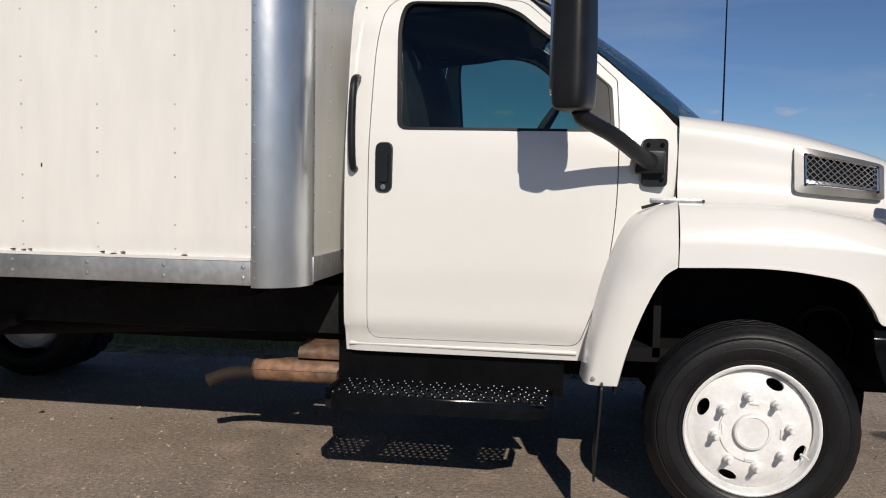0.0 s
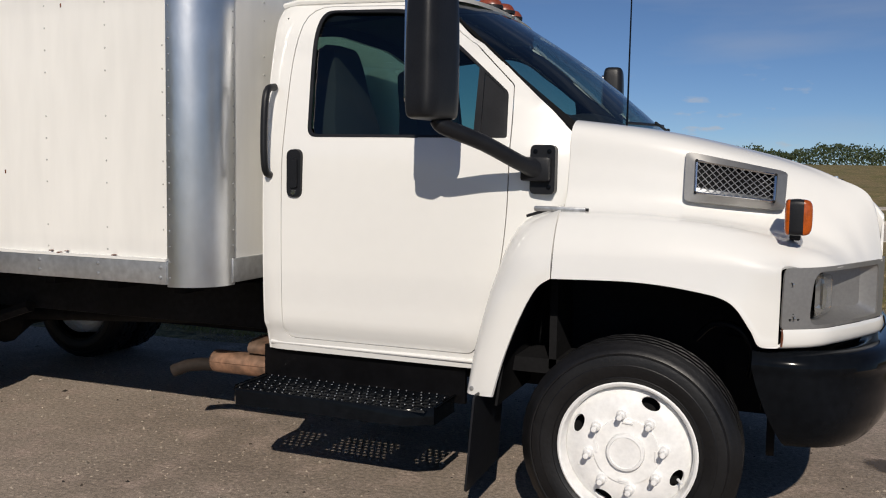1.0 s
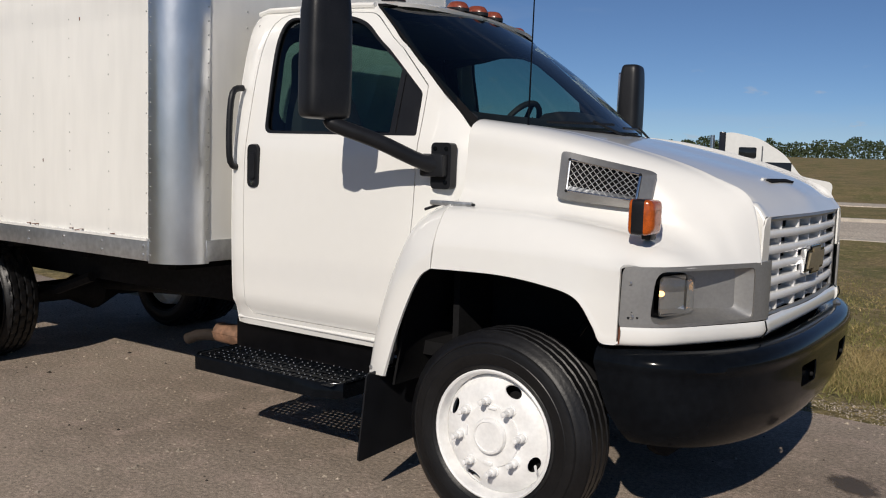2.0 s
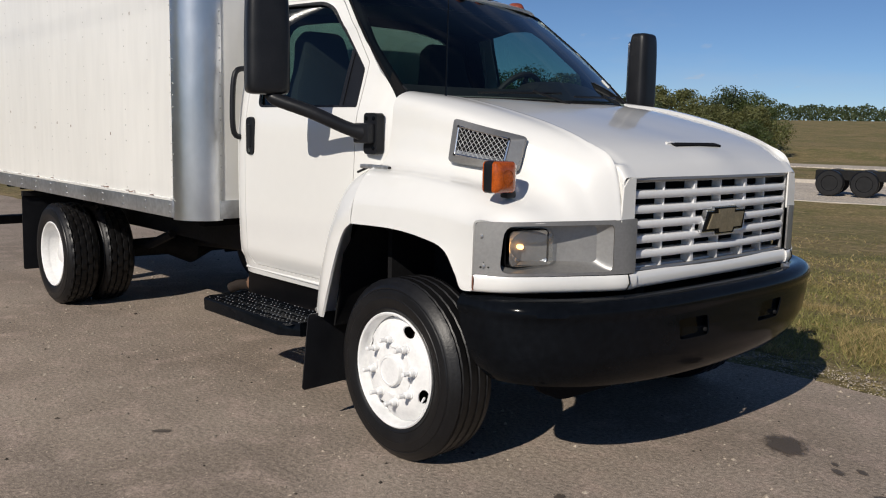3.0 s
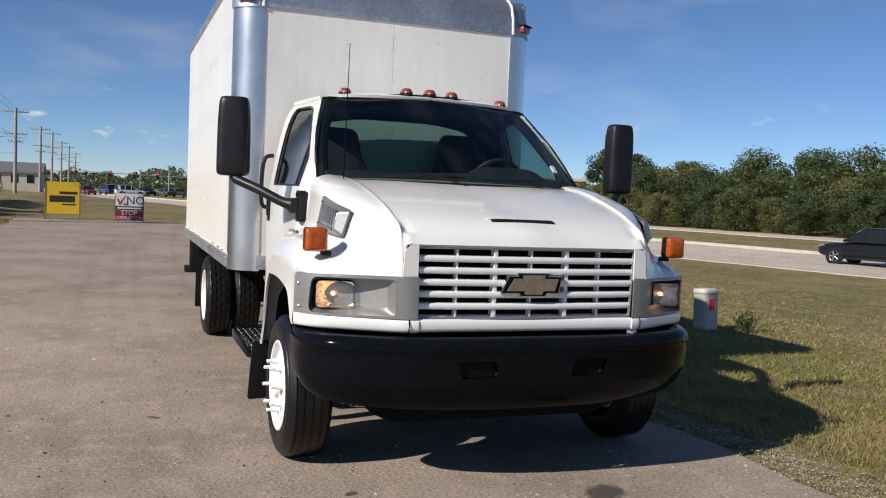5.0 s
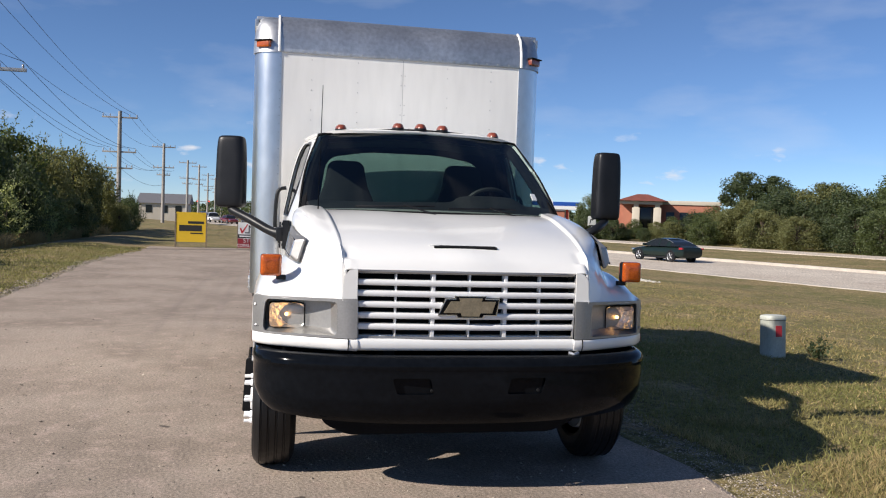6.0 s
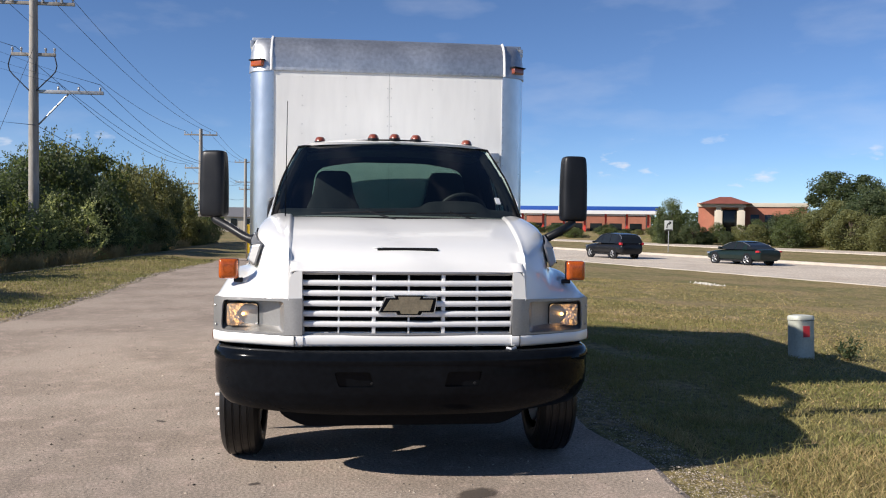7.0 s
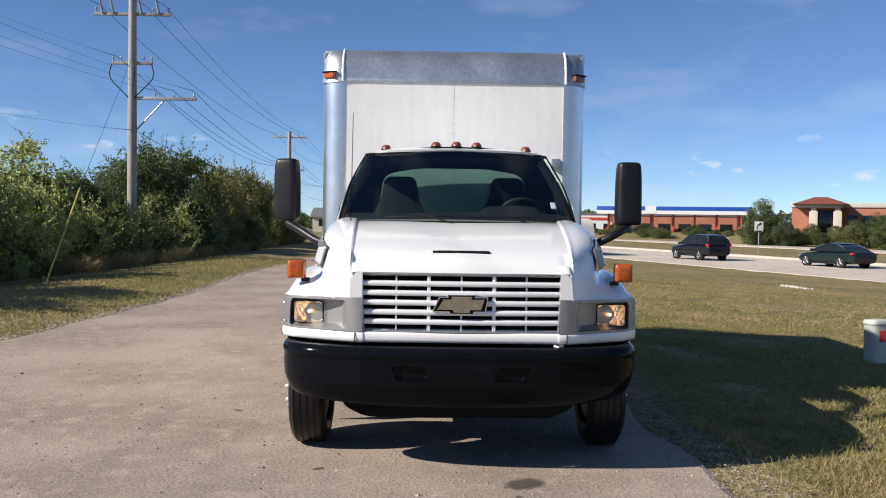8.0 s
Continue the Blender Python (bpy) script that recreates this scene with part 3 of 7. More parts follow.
# No opening is cut; the slot's shade is the near-black of a slab.
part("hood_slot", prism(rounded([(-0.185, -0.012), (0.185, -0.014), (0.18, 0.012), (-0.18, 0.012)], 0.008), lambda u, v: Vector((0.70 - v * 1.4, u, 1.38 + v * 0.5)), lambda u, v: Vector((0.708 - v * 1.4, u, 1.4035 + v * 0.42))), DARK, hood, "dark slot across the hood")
part("slot_lip", tube([(0.69, -0.205, 1.405), (0.695, -0.17, 1.408), (0.69, -0.15, 1.405)], 0.007, 6), WHITE, hood)

ARCH = [(-0.292, 1.017), (-0.2, 1.022), (-0.06, 1.024), (0.1, 1.016), (0.24, 0.999), (0.33, 0.973), (0.39, 0.908), (0.42, 0.85), (0.432, 0.822)]
arch_line = [tuple(curve_at([(a, 0, b) for a, b in ARCH], k / 24)) for k in range(25)]
for s in (-1, 1):
    leg_in = [(-0.296, s * 1.17, 1.017), (-0.350, s * 1.17, 0.975), (-0.41, s * 1.17, 0.86), (-0.47, s * 1.17, 0.70), (-0.510, s * 1.178, 0.552)]
    leg_mid = [(-0.296, s * 1.158, 1.11), (-0.40, s * 1.165, 1.03), (-0.49, s * 1.16, 0.90), (-0.55, s * 1.155, 0.71), (-0.585, s * 1.15, 0.545)]
    leg_top = [(-0.296, s * 1.080, 1.245), (-0.44, s * 1.09, 1.16), (-0.53, s * 1.10, 0.98), (-0.595, s * 1.11, 0.75), (-0.632, s * 1.11, 0.545)]
    leg_back = [(-0.296, s * 0.975, 1.285), (-0.47, s * 0.965, 1.205), (-0.56, s * 0.965, 1.02), (-0.62, s * 0.955, 0.78), (-0.655, s * 0.94, 0.545)]
    part("fender_leg", thicken(loft([leg_in, leg_mid, leg_top, leg_back], 18, 14), 0.012), WHITE, truck, "white rear part of the front fender", sharp=60)
    part("fender_bolt", lathe([(0.009, 0), (0.009, 0.006), (0.0, 0.007)], 10, Matrix.Translation((-0.60, s * 1.142, 0.57)) @ Matrix.Rotation(-s * math.pi / 2, 4, "X")), ZINC, truck)
    well = [[(a * 1.02, s * y, c + 0.012) for a, _, c in arch_line[::3]] + [(0.45, s * y, 0.6)] for y in (1.15, 0.62)]
    part("wheel_well", loft(well, 16, 2), DARK, truck)
    part("well_wall", box(-0.66, 0.6, s * 0.62 - 0.01, s * 0.62 + 0.01, 0.55, 1.2), DARK, truck)
    part("well_back", sheet([(0.62, 0.5), (1.10, 0.5), (1.08, 0.85), (0.95, 1.15), (0.62, 1.15)], lambda y, z: Vector((-0.52 + 0.3 * max(0, z - 0.7), s * y, z)), (), 0.2, 0.01), DARK, truck)
    hose = [(0.20, s * 0.84, 0.78), (0.27, s * 0.88, 0.85), (0.36, s * 0.90, 0.84), (0.41, s * 0.90, 0.76), (0.40, s * 0.86, 0.66)]
    part("brake_hose", tube([curve_at(hose, k / 16) for k in range(17)], 0.014, 10), BLACK, truck, "glossy black hose in the wheel arch")
    # hood latch across the seam
    latch = part("hood_latch", box(-0.40, -0.20, s * 1.03 - 0.012, s * 1.03 + 0.012, 1.258, 1.278, bev=0.006, m=None), ZINC, truck, "rubber and metal hood latch")
    part("latch_strap", tube([(-0.43, s * 1.03, 1.238), (-0.33, s * 1.03, 1.270), (-0.19, s * 1.03, 1.268)], 0.006, 8), PLASTIC, latch)

    # grille vent on the hood's flank
    def flank(u, v, d=0.0):
        """u along the hood, v up, d outward."""
        top = Vector((0.148 + 0.352 * u, s * (0.952 - 0.065 * u * u), 1.492 - 0.07 * u))
        low = Vector((0.150 + 0.345 * u, s * (0.985 - 0.055 * u * u), 1.31 - 0.03 * u))
        return low.lerp(top, v) + Vector((0.05, s * 1.0, 0.12)) * d
    def raised(u, v, d=0.0):
        """The inner edge of the vent stands further out towards the nose."""
        return flank(u, v, 0.008 + 0.034 * u + d)
    outer, inner = rounded([(0, 0), (1, 0.02), (1, 1), (0, 1)], 0.09), rounded([(0.115, 0.19), (0.885, 0.19), (0.885, 0.835), (0.115, 0.845)], 0.03)
    ring_a, ring_b = dense(outer, 0.05), []
    for q_ in ring_a:
        ring_b.append((0.5 + (q_[0] - 0.5) * 0.81, 0.515 + (q_[1] - 0.5) * 0.68))
    vb = bmesh.new()
    rows_v = [[vb.verts.new(fn(*q_)) for q_ in src_] for src_, fn in ((ring_a, lambda u, v: flank(u, v, -0.004)), (ring_a, lambda u, v: flank(u, v, 0.008)), (ring_b, lambda u, v: raised(u, v, 0.002)), ([(0.5 + (q_[0] - 0.5) * 0.94, 0.515 + (q_[1] - 0.515) * 0.92) for q_ in ring_b], lambda u, v: raised(u, v, -0.012)))]
    for q_, w_ in zip(rows_v, rows_v[1:]):
        for k in range(len(q_)):
            vb.faces.new((q_[k], q_[(k + 1) % len(q_)], w_[(k + 1) % len(q_)], w_[k]))
    bmesh.ops.recalc_face_normals(vb, faces=vb.faces)
    vent = part("side_vent", vb, SILVER, truck, "silver framed vent with mesh on the hood flank")
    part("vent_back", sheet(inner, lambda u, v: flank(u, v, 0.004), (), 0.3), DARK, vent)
    part("vent_floor", sheet(rect(0.12, 0.0, 0.88, 1.0), lambda u, v: flank(u, 0.18 + 0.12 * v, 0.007 + 0.026 * u * (1 - v)), (), 0.2), ALU_DULL, vent, "dull duct floor behind the mesh")
    rim = [raised(p[0], p[1], 0.001) for p in inner] + [raised(inner[0][0], inner[0][1], 0.001)]
    part("vent_trim", tube(rim, 0.0045, 6), CHROME, vent)
    for cu_, cv_ in ((0.115, 0.19), (0.885, 0.19), (0.885, 0.835), (0.115, 0.845)):
        part("trim_screw", lathe([(0.006, 0), (0.005, 0.004), (0, 0.005)], 8, Matrix.Translation(raised(cu_, cv_, 0.004)) @ Matrix.Rotation(-s * math.pi / 2, 4, "X")), CHASSIS, vent)
    net = bmesh.new()
    n = 11
    for k in range(-6, n + 7):
        for way in (1, -1):
            ends = []
            for j in range(25):
                v = 0.195 + 0.64 * j / 24
                u = 0.13 + 0.8 * (k / n) + way * (v - 0.5) * 0.50
                if 0.118 < u < 0.882:
                    ends.append(raised(u, v, -0.004 + 0.001 * way))
            if len(ends) > 1:
                add_tube(net, [ends[0], ends[-1]], 0.0015, 4, caps=False)
    part("vent_mesh", net, ZINC, vent, "silver wire mesh")

    # turn signal beside the vent
    ty = s * 1.079
    def slab(levels, r):
        """A rounded slab: (x, half size) levels from back to front."""
        sb = bmesh.new()
        rings_ = [[sb.verts.new((x_, ty + p[0], 1.2685 + p[1])) for p in rect(-h_, -h_ * 1.04, h_, h_ * 1.04, min(r, h_ * 0.6), 5)] for x_, h_ in levels]
        for q_, w_ in zip(rings_, rings_[1:]):
            for k in range(len(q_)):
                sb.faces.new((q_[k], q_[(k + 1) % len(q_)], w_[(k + 1) % len(q_)], w_[k]))
        sb.faces.new(rings_[0])
        sb.faces.new(rings_[-1])
        bmesh.ops.recalc_face_normals(sb, faces=sb.faces)
        return sb
    sig = part("turn_signal", slab([(0.508, 0.052), (0.512, 0.0575), (0.535, 0.0595), (0.558, 0.0575), (0.560, 0.052)], 0.018), PLASTIC, truck, "amber turn signal in a black housing")
    part("signal_lens", slab([(0.556, 0.0585), (0.566, 0.0575), (0.576, 0.053), (0.583, 0.042), (0.585, 0.025)], 0.018), AMBER, sig, "amber lens")
    part("signal_lens", slab([(0.512, 0.0585), (0.505, 0.0575), (0.500, 0.053), (0.497, 0.042)], 0.018), AMBER, sig, "amber lens")
    part("lens_ring", lathe([(0.030, 0.0), (0.029, 0.002), (0.026, 0.002), (0.024, 0.0)], 20, Matrix.Translation((0.583, ty, 1.268)) @ Matrix.Rotation(math.pi / 2, 4, "Y")), AMBER, sig)
    part("signal_foot", box(0.515, 0.552, *sorted((s * 0.995, s * 1.05)), 1.186, 1.214, bev=0.008), PLASTIC, sig)

    # headlight bezel: plan curve from the grille to the flank
    plan = [(0.850, 0.55), (0.846, 0.665), (0.788, 0.80), (0.697, 0.97), (0.618, 1.09), (0.500, 1.1745)]

    def nose(t, z, back=0.0):
        p = curve_at([(a, b, 0) for a, b in plan], t)
        return Vector((p.x - back, s * p.y, z))
    out = rounded([(0.13, 0.897), (1.0, 0.893), (0.988, 1.099), (0.13, 1.113)], [0.012, 0.022, 0.034, 0.012])
    hole = rounded([(0.292, 0.908), (0.855, 0.905), (0.835, 1.086), (0.296, 1.093)], [0.03, 0.045, 0.05, 0.03])
    bez = part("headlight_bezel", sheet(out, lambda t, z: nose(t, z, -0.004), [hole], 0.02, 0.008), SILVER, truck, "silver plastic headlight surround")

    def scoop_depth(t):
        q = max(0.0, min(1.0, (t - 0.27) / 0.30))
        e = max(0.0, min(1.0, (t - 0.66) / 0.12))
        return 0.036 + 0.085 * q * q * (3 - 2 * q) * (1 - 0.55 * e)

    def scoop(t, z, f):
        m_t, m_z = 0.56, 0.999
        tt, zz = t + (m_t - t) * (0.05 if t > m_t else 0.16) * f, z + (m_z - z) * (0.05 if z > m_z else 0.36 * min(1.0, 1.6 * f - 0.6 * f * f)) * f
        return nose(tt, zz, f * scoop_depth(tt))
    tray = bmesh.new()
    hd = dense(hole, 0.02)
    rings = [[tray.verts.new(scoop(p[0], p[1], f)) for p in hd] for f in (0, 0.08, 0.3, 0.55, 0.8, 1.0)]
    for q, w in zip(rings, rings[1:]):
        for k in range(len(hd)):
            tray.faces.new((q[k], q[(k + 1) % len(hd)], w[(k + 1) % len(hd)], w[k]))
    part("bezel_scoop", tray, SILVER, bez)
    hin = [(p[0] + (0.56 - p[0]) * (0.05 if p[0] > 0.56 else 0.16), p[1] + (0.999 - p[1]) * (0.05 if p[1] > 0.999 else 0.36)) for p in hd]
    part("scoop_back", sheet(hin, lambda t, z: nose(t, z, scoop_depth(t)), (), 0.04), SILVER, bez)
    # rectangular lamp in the outer half of the scoop
    ly, lz, lx = s * 0.988, 0.996, 0.606
    lampo, lin = rect(-0.099, -0.073, 0.099, 0.073, 0.028), rect(-0.0945, -0.0685, 0.0945, 0.0685, 0.025)
    hb = bmesh.new()
    loops_ = [[hb.verts.new((lx + d - (0.26 * s * p[0] if d > 0 else 0), ly + p[0], lz + p[1])) for p in lp] for lp, d in ((lampo, -0.10), (lampo, 0.004), (lin, 0.007), (lin, 0.0), (lin, -0.10))]
    for q, w in zip(loops_, loops_[1:]):
        for k in range(len(q)):
            hb.faces.new((q[k], q[(k + 1) % len(q)], w[(k + 1) % len(q)], w[k]))
    bmesh.ops.recalc_face_normals(hb, faces=hb.faces)
    lamp = part("headlight", hb, SATIN, truck, "rectangular headlight with clear lens")
    part("reflector", sheet(lin, lambda u, v: Vector((lx - 0.058 + (u * u + v * v) / 0.155 - 0.26 * s * u * 0.4, ly + u, lz + v)), (), 0.012), REFLECTOR, lamp, "chrome reflector")
    part("bulb", lathe([(0.0, 0.042), (0.006, 0.040), (0.010, 0.034), (0.010, 0.022), (0.008, 0.014), (0.008, 0.0)], 14, Matrix.Translation((lx - 0.058, ly, lz)) @ Matrix.Rotation(math.pi / 2, 4, "Y")), BULB, lamp, "glowing warm bulb")
    lz_ = bmesh.new()
    lens_rings = [[lz_.verts.new((lx + d - 0.26 * s * p[0] * g, ly + p[0] * g, lz + p[1] * g)) for p in lin] for d, g in ((0.006, 1.0), (0.028, 0.995), (0.036, 0.96), (0.042, 0.8), (0.046, 0.5), (0.047, 0.2))]
    for q, w in zip(lens_rings, lens_rings[1:]):
        for k in range(len(q)):
            lz_.faces.new((q[k], q[(k + 1) % len(q)], w[(k + 1) % len(q)], w[k]))
    lz_.faces.new(lens_rings[-1])
    part("lens", lz_, GLASS_C, lamp, "clear lens")
    for bt, bz in ((0.93, 0.93), (0.945, 1.045)):
        part("bezel_screw", lathe([(0.008, -0.004), (0.008, 0.004), (0.0, 0.005)], 8, Matrix.Translation(nose(bt, bz, -0.005)) @ Matrix.Rotation(-s * radians(55), 4, "Z") @ Matrix.Rotation(math.pi / 2, 4, "Y")), ZINC, bez)
    for ct, cz, cw in ((0.945, 0.925, 0.010), (0.925, 0.935, 0.006), (0.905, 0.926, 0.008), (0.93, 0.945, 0.004)):
        chip = [(ct + 0.6 * cw * math.cos(a) * (1 + 0.3 * math.sin(3 * a)), cz + 0.45 * cw * math.sin(a)) for a in np.linspace(0, 2 * math.pi, 9, endpoint=False)]
        part("scuff", prism(chip, lambda t, z: nose(t, z, -0.003), lambda t, z: nose(t, z, -0.0055)), CHASSIS, bez)
    # white valance below the bezel
    val = [[nose(k / 24, z, b) for k in range(3, 25)] for z, b in ((0.893, -0.006), (0.88, -0.012), (0.845, -0.010), (0.828, 0.01), (0.826, 0.05))]
    part("valance", thicken(loft(val, 22, 8), 0.01), WHITE, truck, "white strip below the headlight")
    part("seam_rust", tube([(0.507, s * 1.175, 0.895), (0.508, s * 1.177, 0.86), (0.507, s * 1.175, 0.835)], [0.002, 0.004, 0.003], 5), RUSTY, truck, "brown rust in the seam")
    part("valance_seam", tube([nose(0.2, 0.894, -0.012), nose(0.2, 0.86, -0.02), nose(0.2, 0.83, -0.004)], 0.003, 5), DARK, truck)
part("valance", thicken(loft([[(0.852 + f - 0.008 * (y / 0.6) ** 2, y, z) for y in np.linspace(-0.62, 0.62, 9)] for z, f in ((0.898, 0.0), (0.885, 0.012), (0.85, 0.014), (0.832, 0.0), (0.828, -0.05))], 16, 8), 0.01), WHITE, truck, "white strip below the grille")

# grille: frame, bars, ribs
def gx(y):
    return 0.850 - 0.032 * (y / 0.61) ** 2


def g_half(z):
    return 0.616 + 0.014 * (z - 0.9) / 0.36


frame_bm = bmesh.new()
edge_pts = [(-g_half(1.262), 1.262), (g_half(1.262), 1.262), (g_half(0.9), 0.9), (-g_half(0.9), 0.9)]
for a, b in zip(edge_pts, edge_pts[1:] + edge_pts[:1]):
    add_tube(frame_bm, [(gx(a[0] + (b[0] - a[0]) * k / 8) + 0.004, a[0] + (b[0] - a[0]) * k / 8, a[1] + (b[1] - a[1]) * k / 8) for k in range(9)], 0.0095, 8)
grille = part("grille", frame_bm, SILVER, truck, "white egg-crate grille in a thin silver frame")
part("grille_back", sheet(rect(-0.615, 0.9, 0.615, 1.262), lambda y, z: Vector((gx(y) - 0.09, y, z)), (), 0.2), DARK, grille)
for k in range(1, 6):
    z = 1.262 - 0.0603 * k + 0.001
    prof = [[(gx(y) + dx, y, z + dz) for y in np.linspace(-g_half(z), g_half(z), 9)] for dx, dz in ((-0.05, 0.016), (0.0, 0.016), (0.010, 0.010), (0.012, -0.004), (0.002, -0.017), (-0.05, -0.015))]
    part("grille_bar", loft(prof, 16, 12), GRILLE_W, grille)
for k, w in ((1, 0.005), (2, 0.011), (3, 0.005), (4, 0.011), (5, 0.005)):
    y = -0.615 + 0.205 * k
    part("grille_rib", box(gx(y) - 0.05, gx(y) - 0.004 + (0.006 if w > 0.01 else 0), y - w, y + w, 0.902, 1.258, bev=0.003, seg=1), GRILLE_W, grille)
for z0, z1 in ((0.898, 0.912), (1.25, 1.262)):
    part("grille_rail", box(0.76, 0.815, -0.61, 0.61, z0, z1, bev=0.004), GRILLE_W, grille)
# plain two-bar badge, gold in a dark rim
def badge(wide, bar, tall, cross):
    """Outline of a slanted cross: half width, half height of the long bar, half height and half width of the short one."""
    k = 0.35 * bar
    pts = [(-cross - 0.006, tall), (cross + 0.006, tall), (cross, bar), (wide - k, bar), (wide - 0.03, -bar), (cross - 0.004, -bar), (cross - 0.012, -tall), (-cross + 0.012, -tall), (-cross + 0.004, -bar), (-wide, -bar), (-wide + 0.04, bar), (-cross, bar)]
    return [(p[0], 1.077 + p[1]) for p in pts]


emblem = part("badge", prism(badge(0.182, 0.047, 0.062, 0.085), lambda y, z: Vector((0.850, y, z)), lambda y, z: Vector((0.873, y, z))), CHROME, grille, "gold badge with a dark and chrome rim")
part("badge_rim", prism(badge(0.175, 0.042, 0.057, 0.08), lambda y, z: Vector((0.865, y, z)), lambda y, z: Vector((0.879, y, z))), BLACK, emblem)
part("badge_face", prism(badge(0.152, 0.032, 0.050, 0.060), lambda y, z: Vector((0.865, y, z)), lambda y, z: Vector((0.885, y, z))), GOLD, emblem)

# front bumper: a barrel-shaped pressing that wraps round both ends, with two tow openings
B_PROF = [(0.0, 0.780, 0.150), (0.05, 0.808, 0.105), (0.09, 0.816, 0.066), (0.13, 0.806, 0.028), (0.165, 0.782, 0.006), (0.20, 0.752, 0.0), (0.222, 0.736, 0.010), (0.30, 0.66, 0.008), (0.40, 0.56, 0.018), (0.47, 0.495, 0.045), (0.51, 0.458, 0.068), (0.545, 0.430, 0.095)]


def bump(u, v):
    """u along the bumper from end to end, -1 to 1; v down its face in metres."""
    z, ins = (float(np.interp(v, [r[0] for r in B_PROF], [r[i] for r in B_PROF])) for i in (1, 2))
    low = max(0.0, (v - 0.2) / 0.345)
    a = u * math.pi / 2
    n = 2 / (2.9 - 0.6 * low)
    c, d = abs(math.cos(a)) ** n, abs(math.sin(a)) ** n
    x_end = 0.415 + 0.115 * low ** 1.3
    return Vector((x_end + (0.967 - ins - x_end) * c, math.copysign((1.172 - ins * 0.9) * d, u), z + 0.045 * low * d ** 3))


def bump_u(y):
    return math.copysign(math.asin(min(1.0, (abs(y) / 1.165) ** (2.6 / 2))) / (math.pi / 2), y)


tow = [rounded([(bump_u(c - 0.1), 0.262), (bump_u(c + 0.1), 0.262), (bump_u(c + 0.1), 0.352), (bump_u(c - 0.1), 0.352)], 0.012, 3) for c in (-0.30, 0.30)]
bumper = part("front_bumper", sheet(rect(-1, 0, 1, 0.545), bump, tow, 0.021, 0.006), BLACK, truck, "glossy black steel front bumper", sharp=50)
for y in (-0.30, 0.30):
    # Glossy plate added behind the opening to make it look less dark.
    part("tow_filler", box(0.918, 0.926, y - 0.12, y + 0.12, 0.56, 0.70), BLACK, bumper)
    part("tow_bolt", lathe([(0.009, 0), (0.009, 0.01), (0, 0.012)], 8, Matrix.Translation((0.935, y + 0.085, 0.628)) @ Matrix.Rotation(math.pi / 2, 4, "Y")), CHASSIS, bumper)
part("hood_pull", tube([(0.86, 0.585, 0.822), (0.875, 0.61, 0.815), (0.86, 0.64, 0.822)], 0.011, 8), ZINC, truck, "bare metal hood catch")
# Flat near-black panel set back behind the bumper's lower edge.
part("dark_lower_panel", prism(rounded([(-0.80, 0.50), (-0.77, 0.36), (-0.62, 0.285), (0.62, 0.285), (0.77, 0.36), (0.80, 0.50)], [0.02, 0.05, 0.06, 0.06, 0.05, 0.02]), lambda y, z: Vector((0.47, y, z)), lambda y, z: Vector((0.50, y, z))), DARK, truck, "near-black flat panel below the bumper")
part("bumper_bracket", box(0.3, 0.85, -0.66, 0.66, 0.47, 0.77), DARK, truck)

